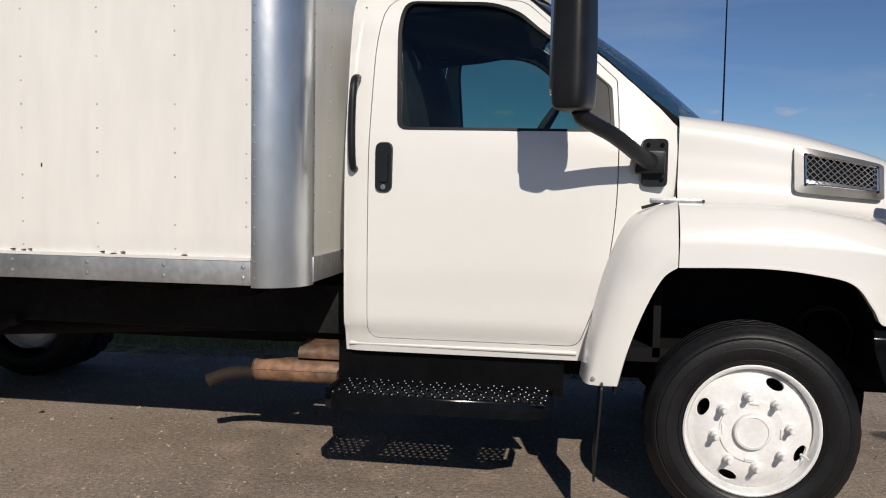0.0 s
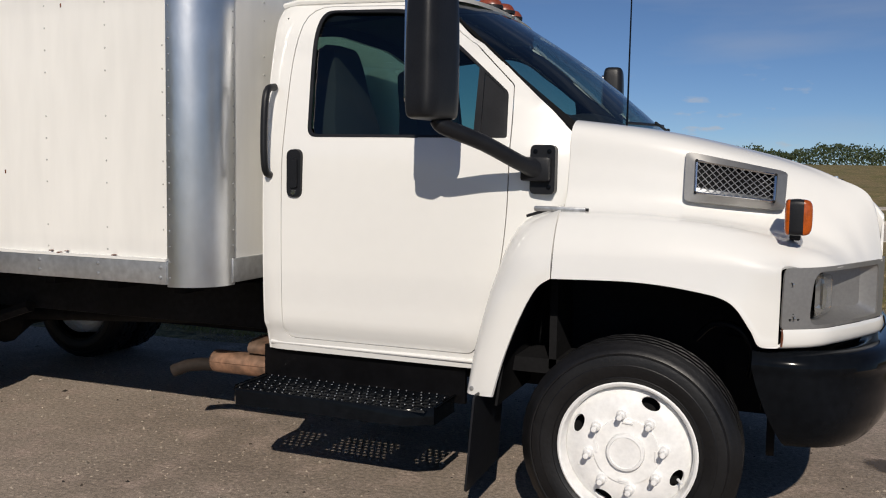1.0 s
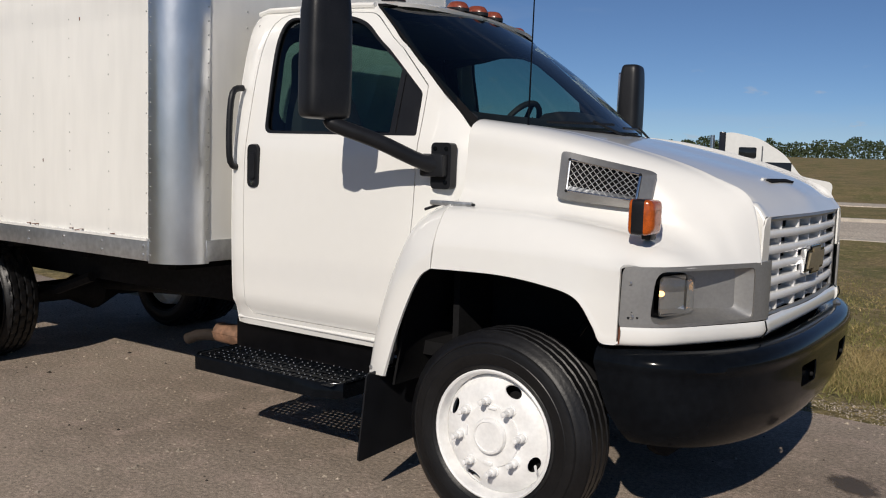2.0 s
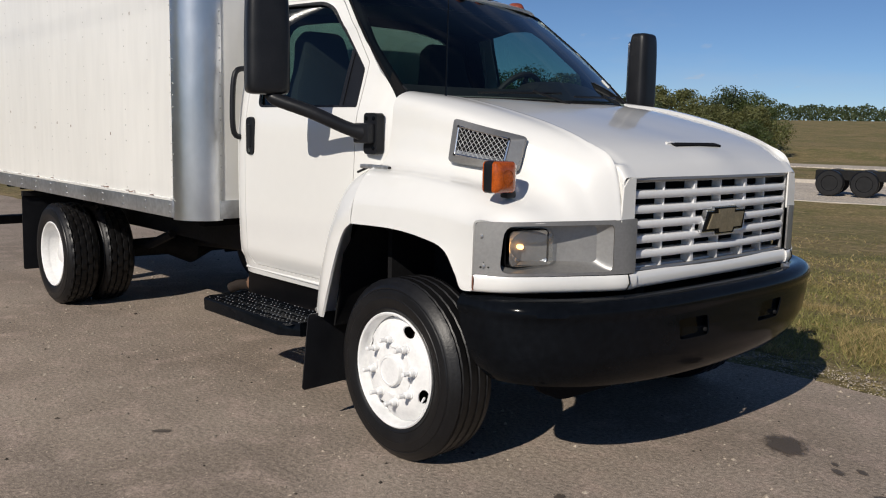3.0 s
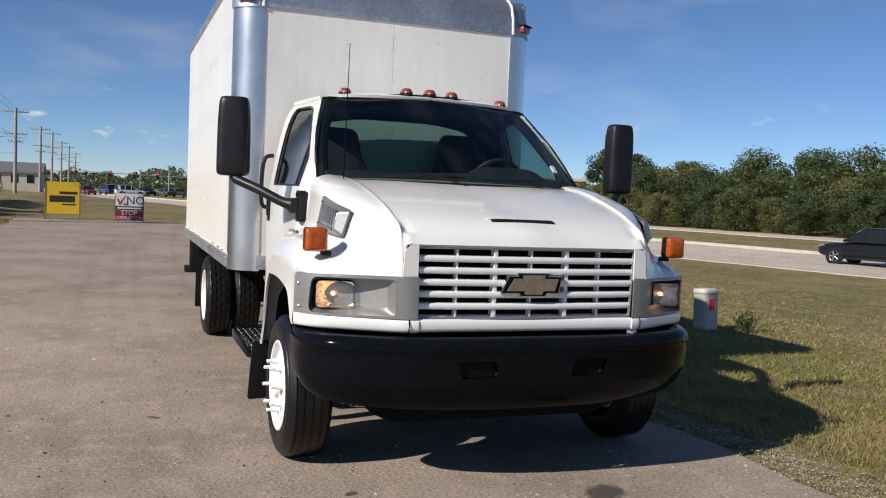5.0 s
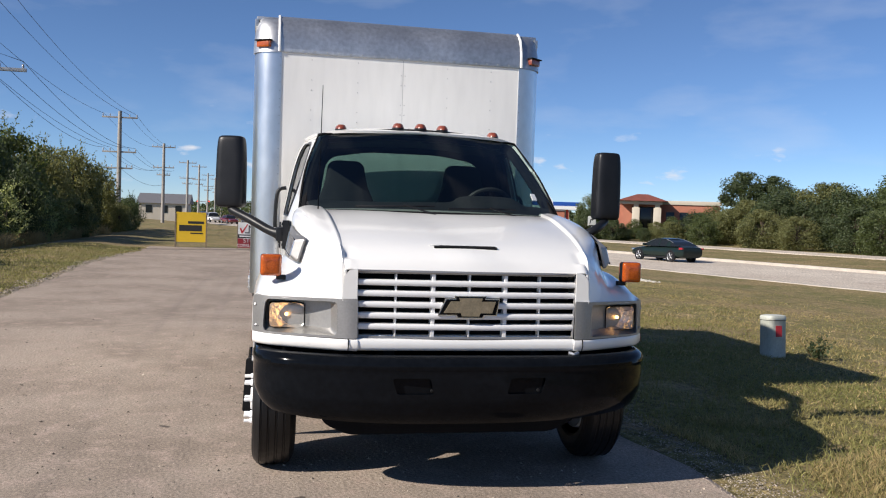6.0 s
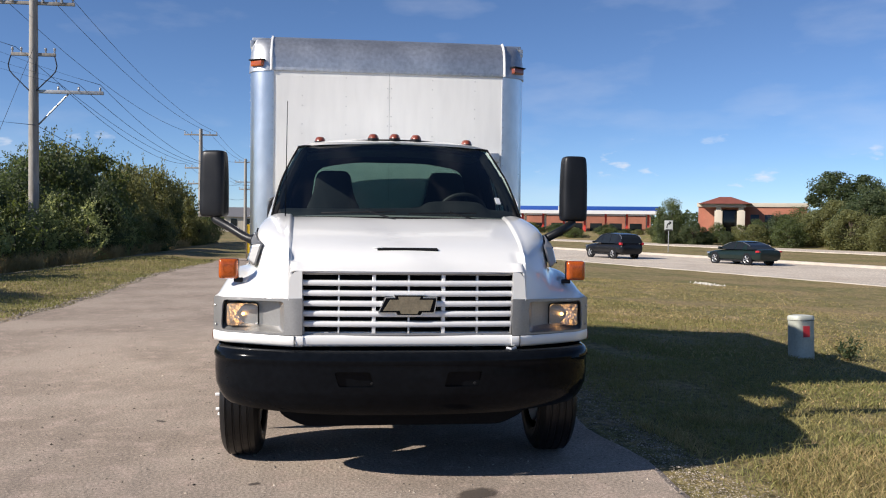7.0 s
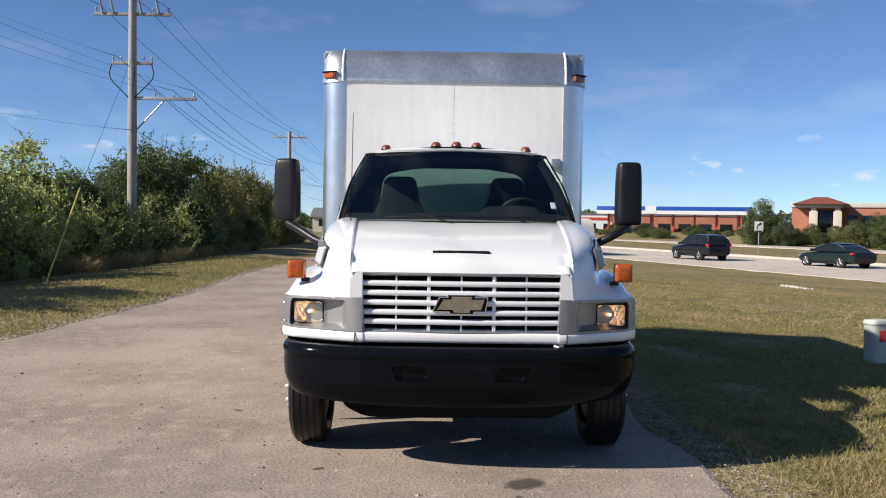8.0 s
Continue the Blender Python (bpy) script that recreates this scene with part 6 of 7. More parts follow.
def plant(name, meshes, at, turn, size, label, category, group):
    ob = thing(name, pose(at[0], at[1], at[2], 0, 0, turn) @ Matrix.Diagonal((size[0], size[0], size[1], 1)), label, category, group)
    for nm, me in zip(("trunk", "crown"), meshes):
        q = new(nm, me)
        q.parent = ob
    return ob


far_kinds = [tree_meshes(10 + k, 5.0, 2.4, 0.095, 11000, 0.04, (LEAF, LEAF_DARK, LEAF_OLIVE, LEAF_DARK)[k], lobes=34) for k in range(4)]
bush_kinds = [tree_meshes(30 + k, 3.6, 1.9, 0.08, 7600, 0.06, (LEAF, LEAF_OLIVE, LEAF_PALE, LEAF_DARK)[k], lobes=30, trunk_r=0.07, shoots=90) for k in range(4)]
sapling_kinds = [tree_meshes(70 + k, 2.6, 0.95, 0.07, 1300, 0.08, (LEAF_PALE, LEAF)[k], lobes=18, trunk_r=0.03, shoots=70) for k in range(2)]
oak_kind = tree_meshes(50, 9.0, 3.4, 0.17, 6500, 0.45, LEAF_DARK, lobes=26, trunk_r=0.25)
airy_kind = tree_meshes(61, 6.0, 2.0, 0.10, 2600, 0.35, LEAF_PALE, lobes=22, trunk_r=0.12, shoots=60)
big_kind = tree_meshes(60, 6.0, 2.1, 0.10, 6500, 0.3, LEAF_PALE, lobes=26, trunk_r=0.14, shoots=110)

tr = np.random.default_rng(7)
for row, n0 in ((0, 77.0), (1, 82.0), (2, 88.0)):
    for u in np.arange(-92, -14, 4.2):
        uu, nn = u + tr.uniform(-1.5, 1.5), n0 + tr.uniform(-1.8, 1.8)
        p = uv(uu, nn)
        k = int(tr.integers(0, 4))
        sc = tr.uniform(0.8, 1.1) * (0.9, 1.25, 1.5)[row] * (1 - 0.35 * ramp01((uu + 26) / 14)) * (1 - 0.6 * ramp01((-uu - 62) / 26))
        plant("tree", far_kinds[k], (p.x, p.y, height(p.x, p.y) - 0.1), tr.uniform(0, 360), (sc * 1.2, sc), "leafy green roadside tree in a dense belt", "tree", "belt of trees")
for u in np.arange(-230, -84, 2.6):
    p = uv(u, 77 + tr.uniform(-1, 4))
    sc = tr.uniform(0.18, 0.36)
    plant("tree", far_kinds[int(tr.integers(0, 4))], (p.x, p.y, height(p.x, p.y) - 0.1), tr.uniform(0, 360), (sc * 2.2, sc), "low green roadside bush", "bush", "belt of trees")
plant("oak_tree", oak_kind, (-108, 66, 0.3), 20, (1.1, 0.98), "dark spreading oak tree standing above shrubs", "tree", "")
plant("oak_tree", oak_kind, (-106, 69.5, 0.3), 130, (1.0, 0.92), "dark spreading oak tree standing above shrubs", "tree", "")
for x, y, k, sx, sz in ((-108, 43.0, 0, 1.0, 1.12), (-106, 41.6, 1, 0.6, 0.75), (-104, 44.6, 3, 0.75, 0.6), (-98, 50.0, 2, 0.7, 0.55), (-97, 53.0, 3, 0.9, 0.75), (-98, 56.0, 0, 1.1, 0.85), (-96, 59.0, 1, 1.2, 0.95), (-95, 62.5, 3, 1.3, 1.05), (-96, 66.0, 0, 1.3, 1.15), (-93, 69.5, 1, 1.3, 1.2)):
    plant("tree", far_kinds[k], (x, y, height(x, y)), x * 7, (sx, sz), "leafy green tree beside the far buildings", "tree", "belt of trees")

for row, y0 in ((0, -12.0), (1, -14.0), (2, -16.4)):
    for x in np.arange(-56, -5, 2.1):
        k = int(tr.integers(0, 4))
        if (row == 0 and (x > -13 or tr.random() < 0.45)) or (row == 2 and x > -27):
            continue
        far = ramp01((-x - 38) / 22)
        xx, yy = x + tr.uniform(-0.9, 0.9), y0 + tr.uniform(-1.0, 1.0) + (1.5 + 1.5 * far) * ramp01((-x - 24) / 10)
        up = (tr.uniform(0.6, 1.25) if tr.random() < 0.75 else tr.uniform(1.2, 1.45)) * (0.82 + 0.18 * ramp01((-x - 20) / 10))
        if row == 2:
            up = min(up, 0.66 if x > -34 else 1.05)
        elif -30 < x < -14:
            up = min(up, 0.86)
        if x > -23 and k in (0, 3):
            k = 2 if tr.random() < 0.6 else 1
        elif x < -26 and k == 2:
            k = 3
        sc = (0.62, 1.0, 1.25)[row] * (1 - 0.35 * far)
        plant("shrub", bush_kinds[k], (xx, yy, height(xx, yy) - 0.05), tr.uniform(0, 360), (sc * tr.uniform(0.75, 1.05), sc * up), "dense leafy shrub in a roadside thicket", "shrub", "roadside thicket")
for x, y, s in ((-14.5, -14.5, 0.95), (-11.0, -15.0, 0.9), (-7.0, -12.6, 0.85), (-9.4, -13.2, 0.95), (-17.5, -14.6, 0.7), (-20.5, -15.2, 0.8), (-34, -13.8, 0.72), (-18.8, -11.6, 0.5)):
    plant("tree", big_kind, (x, y, -0.1), x * 11, (s, s * 0.82), "taller leafy tree in the roadside thicket", "tree", "")

plant("tree", airy_kind, (-24.5, -14.6, -0.1), 70, (0.9, 0.72), "airy pale tree standing above the thicket", "tree", "")

# thin young saplings along the thicket's foot
sr = np.random.default_rng(19)
for k in range(15):
    x = -12.5 - 1.6 * k + sr.uniform(-0.6, 0.6)
    y = -11.2 + sr.uniform(-0.5, 0.5) + 1.3 * ramp01((-x - 24) / 10)
    s = sr.uniform(0.55, 1.05)
    plant("sapling", sapling_kinds[k % 2], (x, y, height(x, y) - 0.03), sr.uniform(0, 360), (s, s), "thin pale green sapling at the foot of a thicket", "sapling", "saplings along the thicket")

# thin bare strip at the foot of the weeds
DIRT = two_tone("bare_earth", (0.30, 0.235, 0.15), (0.36, 0.29, 0.19), (0.22, 0.19, 0.09), 0.5, 0.95, 22, 0.015)
tv, tf = [], []
tx = np.arange(-34, -1.9, 0.4)
for x in tx:
    sh_ = 1.4 * ramp01((-x - 17) / 8)
    e0 = -10.15 + sh_ + 0.22 * math.sin(x * 0.9) + 0.12 * math.sin(x * 2.7)
    e1 = -10.95 + sh_ + 0.25 * math.sin(x * 0.6 + 1) + 0.12 * math.sin(x * 2.1)
    for k in range(5):
        y = e0 + (e1 - e0) * k / 4
        tv.append((x, y, height(x, y) + (0.016 if 0 < k < 4 else -0.04)))
tf = [(i * 5 + j, i * 5 + j + 1, (i + 1) * 5 + j + 1, (i + 1) * 5 + j) for i in range(len(tx) - 1) for j in range(4)]
tagged(raw("bare_strip", tv, tf, DIRT, True), "bare dry earth below the thicket", "earth", kind="structure")

# weeds at the foot of the thicket
pts = []
while len(pts) < 14000:
    x = rng.uniform(-45, -8)
    y = -10.9 + 1.6 * ramp01((-x - 17) / 8) - abs(rng.normal(0, 0.5)) + 0.4 * noise.noise(Vector((x * 0.5, 0, 4)))
    if noise.noise(Vector((x * 0.7, y * 0.9, 5))) > -0.25:
        pts.append((x, y))
blades("dry_weeds", pts, 0.10, 0.62, WEED, "dry brown weeds below the thicket", 0.010)
pts = [(x, y) for x, y in ((q, left_edge(q) - 0.1 - abs(w)) for q, w in zip(rng.uniform(-30, 0, 26000), rng.normal(0, 2.2, 26000)))]
blades("grass_left", pts, 0.02, 0.06, BLADE, "short green grass beside the lane", 0.008)

# far woods all round, densest towards the highway
v, f = [], []
for k in range(96000):
    a = radians(rng.uniform(78, 202)) if k < 76000 else rng.uniform(0, 2 * math.pi)
    d = rng.uniform(236, 272)
    x, y = 5 + d * math.cos(a), d * math.sin(a)
    hgt = 5.4 + 2.2 * noise.noise(Vector((a * 14, 0, 0))) + 1.8 * noise.noise(Vector((a * 60, d * 0.02, 0))) + 0.9 * noise.noise(Vector((a * 190, d * 0.05, 0)))
    z = height(x, y) - 0.3 + max(0.0, (hgt - 1.0) * rng.random() ** 0.65)
    s = rng.uniform(0.18, 0.42)
    b = rng.normal(0, 1, 3)
    b /= np.linalg.norm(b)
    c = np.cross(b, rng.normal(0, 1, 3))
    c /= np.linalg.norm(c)
    i = len(v)
    q = np.array([x, y, z])
    v += [tuple(q - b * s), tuple(q + c * s * 0.8), tuple(q + b * s), tuple(q - c * s * 0.8)]
    f.append((i, i + 1, i + 2, i + 3))
tagged(raw("far_woods", v, f, LEAF_DARK), "low line of far olive green woods", "woods", kind="stuff")
# ---------------- poles and wires ----------------
POLE_WOOD = material("weathered_pole", (0.42, 0.39, 0.35), 0.85, vary=0.3, scale=3, fine=25, stretch=(1, 1, 0.1), bump=0.004)
STEEL = material("galvanised_steel", (0.45, 0.46, 0.47), 0.5, 0.6, vary=0.15, scale=6)
WIRE = material("wire", (0.03, 0.03, 0.035), 0.6, vary=0.1)
PORCELAIN = material("insulator", (0.35, 0.36, 0.38), 0.3, vary=0.1)


def utility_pole(x, y, tall, arms, label, side_arm=False):
    """arms: heights and half lengths of crossarms, which stand across the lane."""
    ob = thing("utility_pole", pose(x, y, -0.1), label, "utility pole", "utility poles along the lane")
    part("pole", tube([(0, 0, -0.4), (0, 0, tall * 0.5), (0, 0, tall)], [0.19, 0.17, 0.135], 14), POLE_WOOD, ob)
    for z, h in arms:
        part("crossarm", box(-0.05, 0.06, -h, h, z - 0.055, z + 0.055, bev=0.01), POLE_WOOD, ob)
        for f in (-0.95, -0.55, 0.55, 0.95):
            part("insulator", lathe([(0.0, 0.20), (0.03, 0.19), (0.05, 0.15), (0.03, 0.13), (0.05, 0.10), (0.03, 0.08), (0.03, 0.0)], 8, Matrix.Translation((0, f * h, z + 0.055))), PORCELAIN, ob)
    if side_arm:
        part("side_arm", box(-0.05, 0.06, -0.1, 2.42, 6.14, 6.26, bev=0.01), STEEL, ob, "steel side arm with brace")
        part("arm_brace", tube([(0, 0.1, 4.95), (0, 1.2, 6.14)], 0.03, 6), STEEL, ob)
        for yy in (0.85, 1.55, 2.3):
            part("insulator", lathe([(0.0, 0.16), (0.045, 0.13), (0.03, 0.1), (0.045, 0.06), (0.03, 0.0)], 8, Matrix.Translation((0, yy, 6.26))), PORCELAIN, ob)
        for yy, zz in ((-0.74, 7.47), (0.1, 7.47), (0.74, 7.47)):
            pts = [(0.08, yy, zz), (0.1, yy * 1.1, zz - 0.5), (0.1, yy * 0.5, zz - 1.0), (0.1, 0, 6.1)]
            part("jumper_cable", tube([curve_at(pts, k / 8) for k in range(9)], 0.022, 5), WIRE, ob)
        for yy in (-1.1, -0.7, 0.35, 1.0):
            part("fuse_cutout", tube([(0.05, yy, 9.36), (0.16, yy - 0.08, 9.87)], [0.05, 0.04], 8), PORCELAIN, ob)
    return ob


P1 = (-27.0, -11.5)
utility_pole(*P1, 10.4, [(7.51, 0.76), (9.33, 1.42)], "weathered wooden utility pole with crossarms and side arm", True)
utility_pole(-63.5, -11.5, 8.7, [(8.25, 1.25), (5.7, 1.2), (4.5, 0.95)], "weathered wooden utility pole with three crossarms")
for x, t in ((-94, 8.6), (-126, 8.6), (-150, 9.2), (-176, 8.8), (-205, 9.0), (-240, 8.6)):
    utility_pole(x, -11.5, t, [(t - 0.4, 1.2), (t - 2.6, 1.1), (t - 3.4, 0.7)], "distant wooden utility pole with crossarms")


def wire(a, b, sag, r=0.014):
    a, b = Vector(a), Vector(b)
    return [a.lerp(b, k / 14) - Vector((0, 0, sag * 4 * (k / 14) * (1 - k / 14))) for k in range(15)]


lines_ = [thing("overhead_cable", pose(0, 0, 0), "thin dark overhead cable between poles", "cable", "overhead cables") for _ in range(8)]
runs = [(9.58, -1.25, 8.4, -1.1), (9.58, 0.45, 8.4, 0.6), (9.58, 1.2, 8.4, 1.15), (6.4, 0.85, 5.9, -1.1), (6.4, 1.55, 5.9, 0.6), (6.4, 2.3, 5.9, 1.1), (4.9, 0.1, 4.4, 0.1), (7.66, -0.6, 5.9, -0.6)]
for ob, (z1, y1, z2, y2) in zip(lines_, runs):
    pts = wire((18, P1[1] + y1, z1), (P1[0], P1[1] + y1, z1), 0.9)
    pts += wire((P1[0], P1[1] + y1, z1), (-63.5, -11.5 + y2, z2), 0.7)[1:]
    pts += wire((-63.5, -11.5 + y2, z2), (-94, -11.5 + y2, z2 - 0.3), 0.6)[1:]
    part("cable", tube(pts, [0.0035 if q.x > -24 else 0.012 for q in pts], 4), WIRE, ob)
guy = thing("guy_marker", pose(-14.2, -9.2, 0), "thin yellow guy wire guard", "guy wire")
GUARD = material("yellow_guard", (0.62, 0.50, 0.08), 0.5, vary=0.2)
part("guard", tube([(0, 0, -0.1), (-3.84, -0.69, 2.4)], 0.022, 8), GUARD, guy)
part("stay_wire", tube([(-3.84, -0.69, 2.4), (-12.7, -2.28, 7.6)], 0.007, 4), WIRE, guy)

# ---------------- roadside signs ----------------
YELLOW = material("yellow_board", (0.78, 0.50, 0.02), 0.6, vary=0.08, scale=2)
INK = material("black_ink", (0.02, 0.02, 0.02), 0.6, vary=0.1)
BOARD = material("white_board", (0.78, 0.78, 0.76), 0.6, vary=0.06, scale=2)
MAROON = material("dark_red_board", (0.30, 0.02, 0.03), 0.6, vary=0.1, scale=2)
REDINK = material("red_ink", (0.55, 0.03, 0.04), 0.6, vary=0.1)
WOODP = material("sign_post_wood", (0.25, 0.19, 0.13), 0.8, vary=0.3, scale=8)
FACE = Matrix.Rotation(math.pi / 2, 4, "Z") @ Matrix.Rotation(math.pi / 2, 4, "X")

ys = thing("yellow_sign", pose(-31.2, -3.86, 0), "yellow roadside board sign on two wooden posts", "sign")
part("board", box(-0.02, 0.02, -0.58, 0.58, 0.22, 1.42), YELLOW, ys, "yellow board")
for y in (-0.6, 0.6):
    part("post", box(-0.03, 0.03, y - 0.025, y + 0.025, -0.2, 1.38), WOODP, ys)
for y0, y1, z0, z1 in ((-0.12, 0.50, 0.96, 1.06), (-0.46, 0.42, 0.66, 0.90), (-0.02, 0.46, 0.55, 0.60)):
    part("lettering_bar", box(0.02, 0.026, y0, y1, z0, z1), INK, ys)

ns = thing("protest_sign", pose(-30.6, -1.5, 0), "white and dark red printed sign against corruption on stakes", "sign")
part("board", box(-0.015, 0.015, -0.5, 0.5, 0.06, 1.08), BOARD, ns, "white printed board")
part("red_field", box(0.015, 0.018, -0.495, 0.495, 0.065, 0.44), MAROON, ns, "dark red field")
part("black_strip", box(0.015, 0.019, -0.495, 0.495, 0.455, 0.60), INK, ns)
part("slogan_bar", box(0.019, 0.021, -0.44, 0.44, 0.50, 0.555), BOARD, ns)
part("slogan_bar", box(0.015, 0.019, -0.22, -0.04, 0.645, 0.69), INK, ns)
part("check_mark", prism([(-0.44, 0.86), (-0.38, 0.86), (-0.33, 0.74), (-0.14, 1.02), (-0.11, 1.0), (-0.32, 0.64), (-0.36, 0.64)], lambda y, z: Vector((0.015, y, z)), lambda y, z: Vector((0.019, y, z))), REDINK, ns)
letters("NO", 0.42, INK, ns, Matrix.Translation((0.016, 0.22, 0.81)) @ FACE)
letters("STOP", 0.24, BOARD, ns, Matrix.Translation((0.018, 0.0, 0.345)) @ FACE)
letters("CORRUPTION!", 0.16, BOARD, ns, Matrix.Translation((0.018, 0.0, 0.155)) @ FACE)
for y in (-0.51, 0.51):
    part("stake", box(-0.015, 0.015, y - 0.015, y + 0.015, -0.2, 1.0), WOODP, ns)

ped = thing("utility_pedestal", pose(-5.2, 5.75, height(-5.2, 5.75), 0, -3, 8), "pale metal utility pedestal with a red warning label in grass", "pedestal")
PALE = material("pale_green_paint", (0.55, 0.57, 0.50), 0.5, vary=0.15, scale=6, fine=40)
hp = rounded([(-0.13, -0.15), (0.13, -0.15), (0.13, 0.15), (-0.13, 0.15)], 0.09, 5)
hb_ = bmesh.new()
lv_ = [[hb_.verts.new((p[0] * g, p[1] * g, z)) for p in hp] for z, g in ((-0.1, 1.0), (0.50, 0.98), (0.51, 1.02), (0.545, 1.02), (0.565, 0.96), (0.575, 0.6), (0.578, 0.1))]
for q, w in zip(lv_, lv_[1:]):
    for k in range(len(hp)):
        hb_.faces.new((q[k], q[(k + 1) % len(hp)], w[(k + 1) % len(hp)], w[k]))
hb_.faces.new(lv_[-1])
bmesh.ops.recalc_face_normals(hb_, faces=hb_.faces)
part("housing", hb_, PALE, ped)
part("lid_seam", tube([(p[0] * 0.985, p[1] * 0.985, 0.503) for p in hp] + [(hp[0][0] * 0.985, hp[0][1] * 0.985, 0.503)], 0.004, 5), CHASSIS, ped)
part("warning_label", box(0.122, 0.131, -0.06, 0.04, 0.28, 0.43), REDINK, ped, "red warning label")
weed = thing("roadside_weed", pose(-5.1, 6.35, height(-5.1, 6.35)), "dark leafy weed beside the pedestal", "weed")
wb, wv, wf = np.random.default_rng(3), [], []
for k in range(26):
    a, e, ln = wb.uniform(0, 6.28), wb.uniform(0.7, 1.4), wb.uniform(0.2, 0.42)
    tip = np.array([math.cos(a) * math.cos(e), math.sin(a) * math.cos(e), math.sin(e)]) * ln
    for j in range(9):
        p = tip * (0.25 + 0.75 * j / 8)
        d = wb.normal(0, 0.03, 3)
        q = wb.normal(0, 0.016, 3)
        i = len(wv)
        wv += [tuple(p), tuple(p + d * 0.5 + q), tuple(p + d), tuple(p + d * 0.5 - q)]
        wf.append((i, i + 1, i + 2, i + 3))
lf_ = raw("leaves", wv, wf, LEAF_DARK)
lf_.parent = weed
for k in range(12):
    a, e, ln = wb.uniform(0, 6.28), wb.uniform(0.8, 1.4), wb.uniform(0.25, 0.4)
    part("stem", tube([(0, 0, -0.02), (math.cos(a) * math.cos(e) * ln, math.sin(a) * math.cos(e) * ln, math.sin(e) * ln)], [0.005, 0.002], 5), WEED, weed)

LIME = material("limestone", (0.62, 0.58, 0.50), 0.9, vary=0.3, scale=4, islands=0.2)
sp = [(-24.1 + q[0], 12.5 + q[1], 0) for q in rng.normal(0, 0.17, (260, 2)) * (2.0, 0.8)]
scatter_stones("limestone_patch", [(x, y, height(x, y)) for x, y, _ in sp], rng.uniform(0.03, 0.09, 260), LIME, "pale limestone rubble in the grass")

CAR_PALE = material("weathered_sign", (0.42, 0.44, 0.42), 0.6, vary=0.1)
rs = thing("turn_sign", pose(-69.0, 28.0, -0.85, 0, 0, -22), "white right-turn lane sign on a steel post", "sign")
part("post", tube([(0, 0, -0.3), (0, 0, 2.9)], 0.035, 8), STEEL, rs)
part("plate", box(0.03, 0.05, -0.36, 0.36, 2.05, 2.92, bev=0.008), CAR_PALE, rs, "white sign plate")
arrow = [(-0.2, 2.25), (-0.1, 2.25), (-0.08, 2.5), (0.05, 2.62), (0.02, 2.5), (0.28, 2.7), (0.06, 2.88), (0.06, 2.76), (-0.14, 2.62)]
part("arrow", prism(arrow, lambda y, z: Vector((0.05, y, z)), lambda y, z: Vector((0.056, y, z))), INK, rs)
part("plate_bar", box(0.05, 0.056, -0.28, 0.28, 2.02, 2.14), INK, rs)

# ---------------- vehicles ----------------
CAR_BLACK = material("car_black", (0.012, 0.013, 0.016), 0.18, vary=0.1, spec=0.3)
CAR_GREEN = material("car_dark_green", (0.012, 0.022, 0.02), 0.18, vary=0.1, spec=0.3)
CAR_WHITE = material("car_white", (0.72, 0.72, 0.70), 0.2, vary=0.05, coat=0.5)
CAR_RED = material("car_red", (0.16, 0.02, 0.02), 0.2, vary=0.1, coat=0.5)
CAR_BLUE = material("car_blue", (0.03, 0.08, 0.2), 0.2, vary=0.1, coat=0.5)
CAR_GREY = material("car_grey", (0.10, 0.10, 0.11), 0.2, vary=0.1, coat=0.5)
CAR_GLASS = material("car_glass", (0.015, 0.018, 0.02), 0.08, vary=0.1, spec=0.35)
ALLOY = material("alloy_wheel", (0.55, 0.56, 0.57), 0.3, 0.8, vary=0.1)


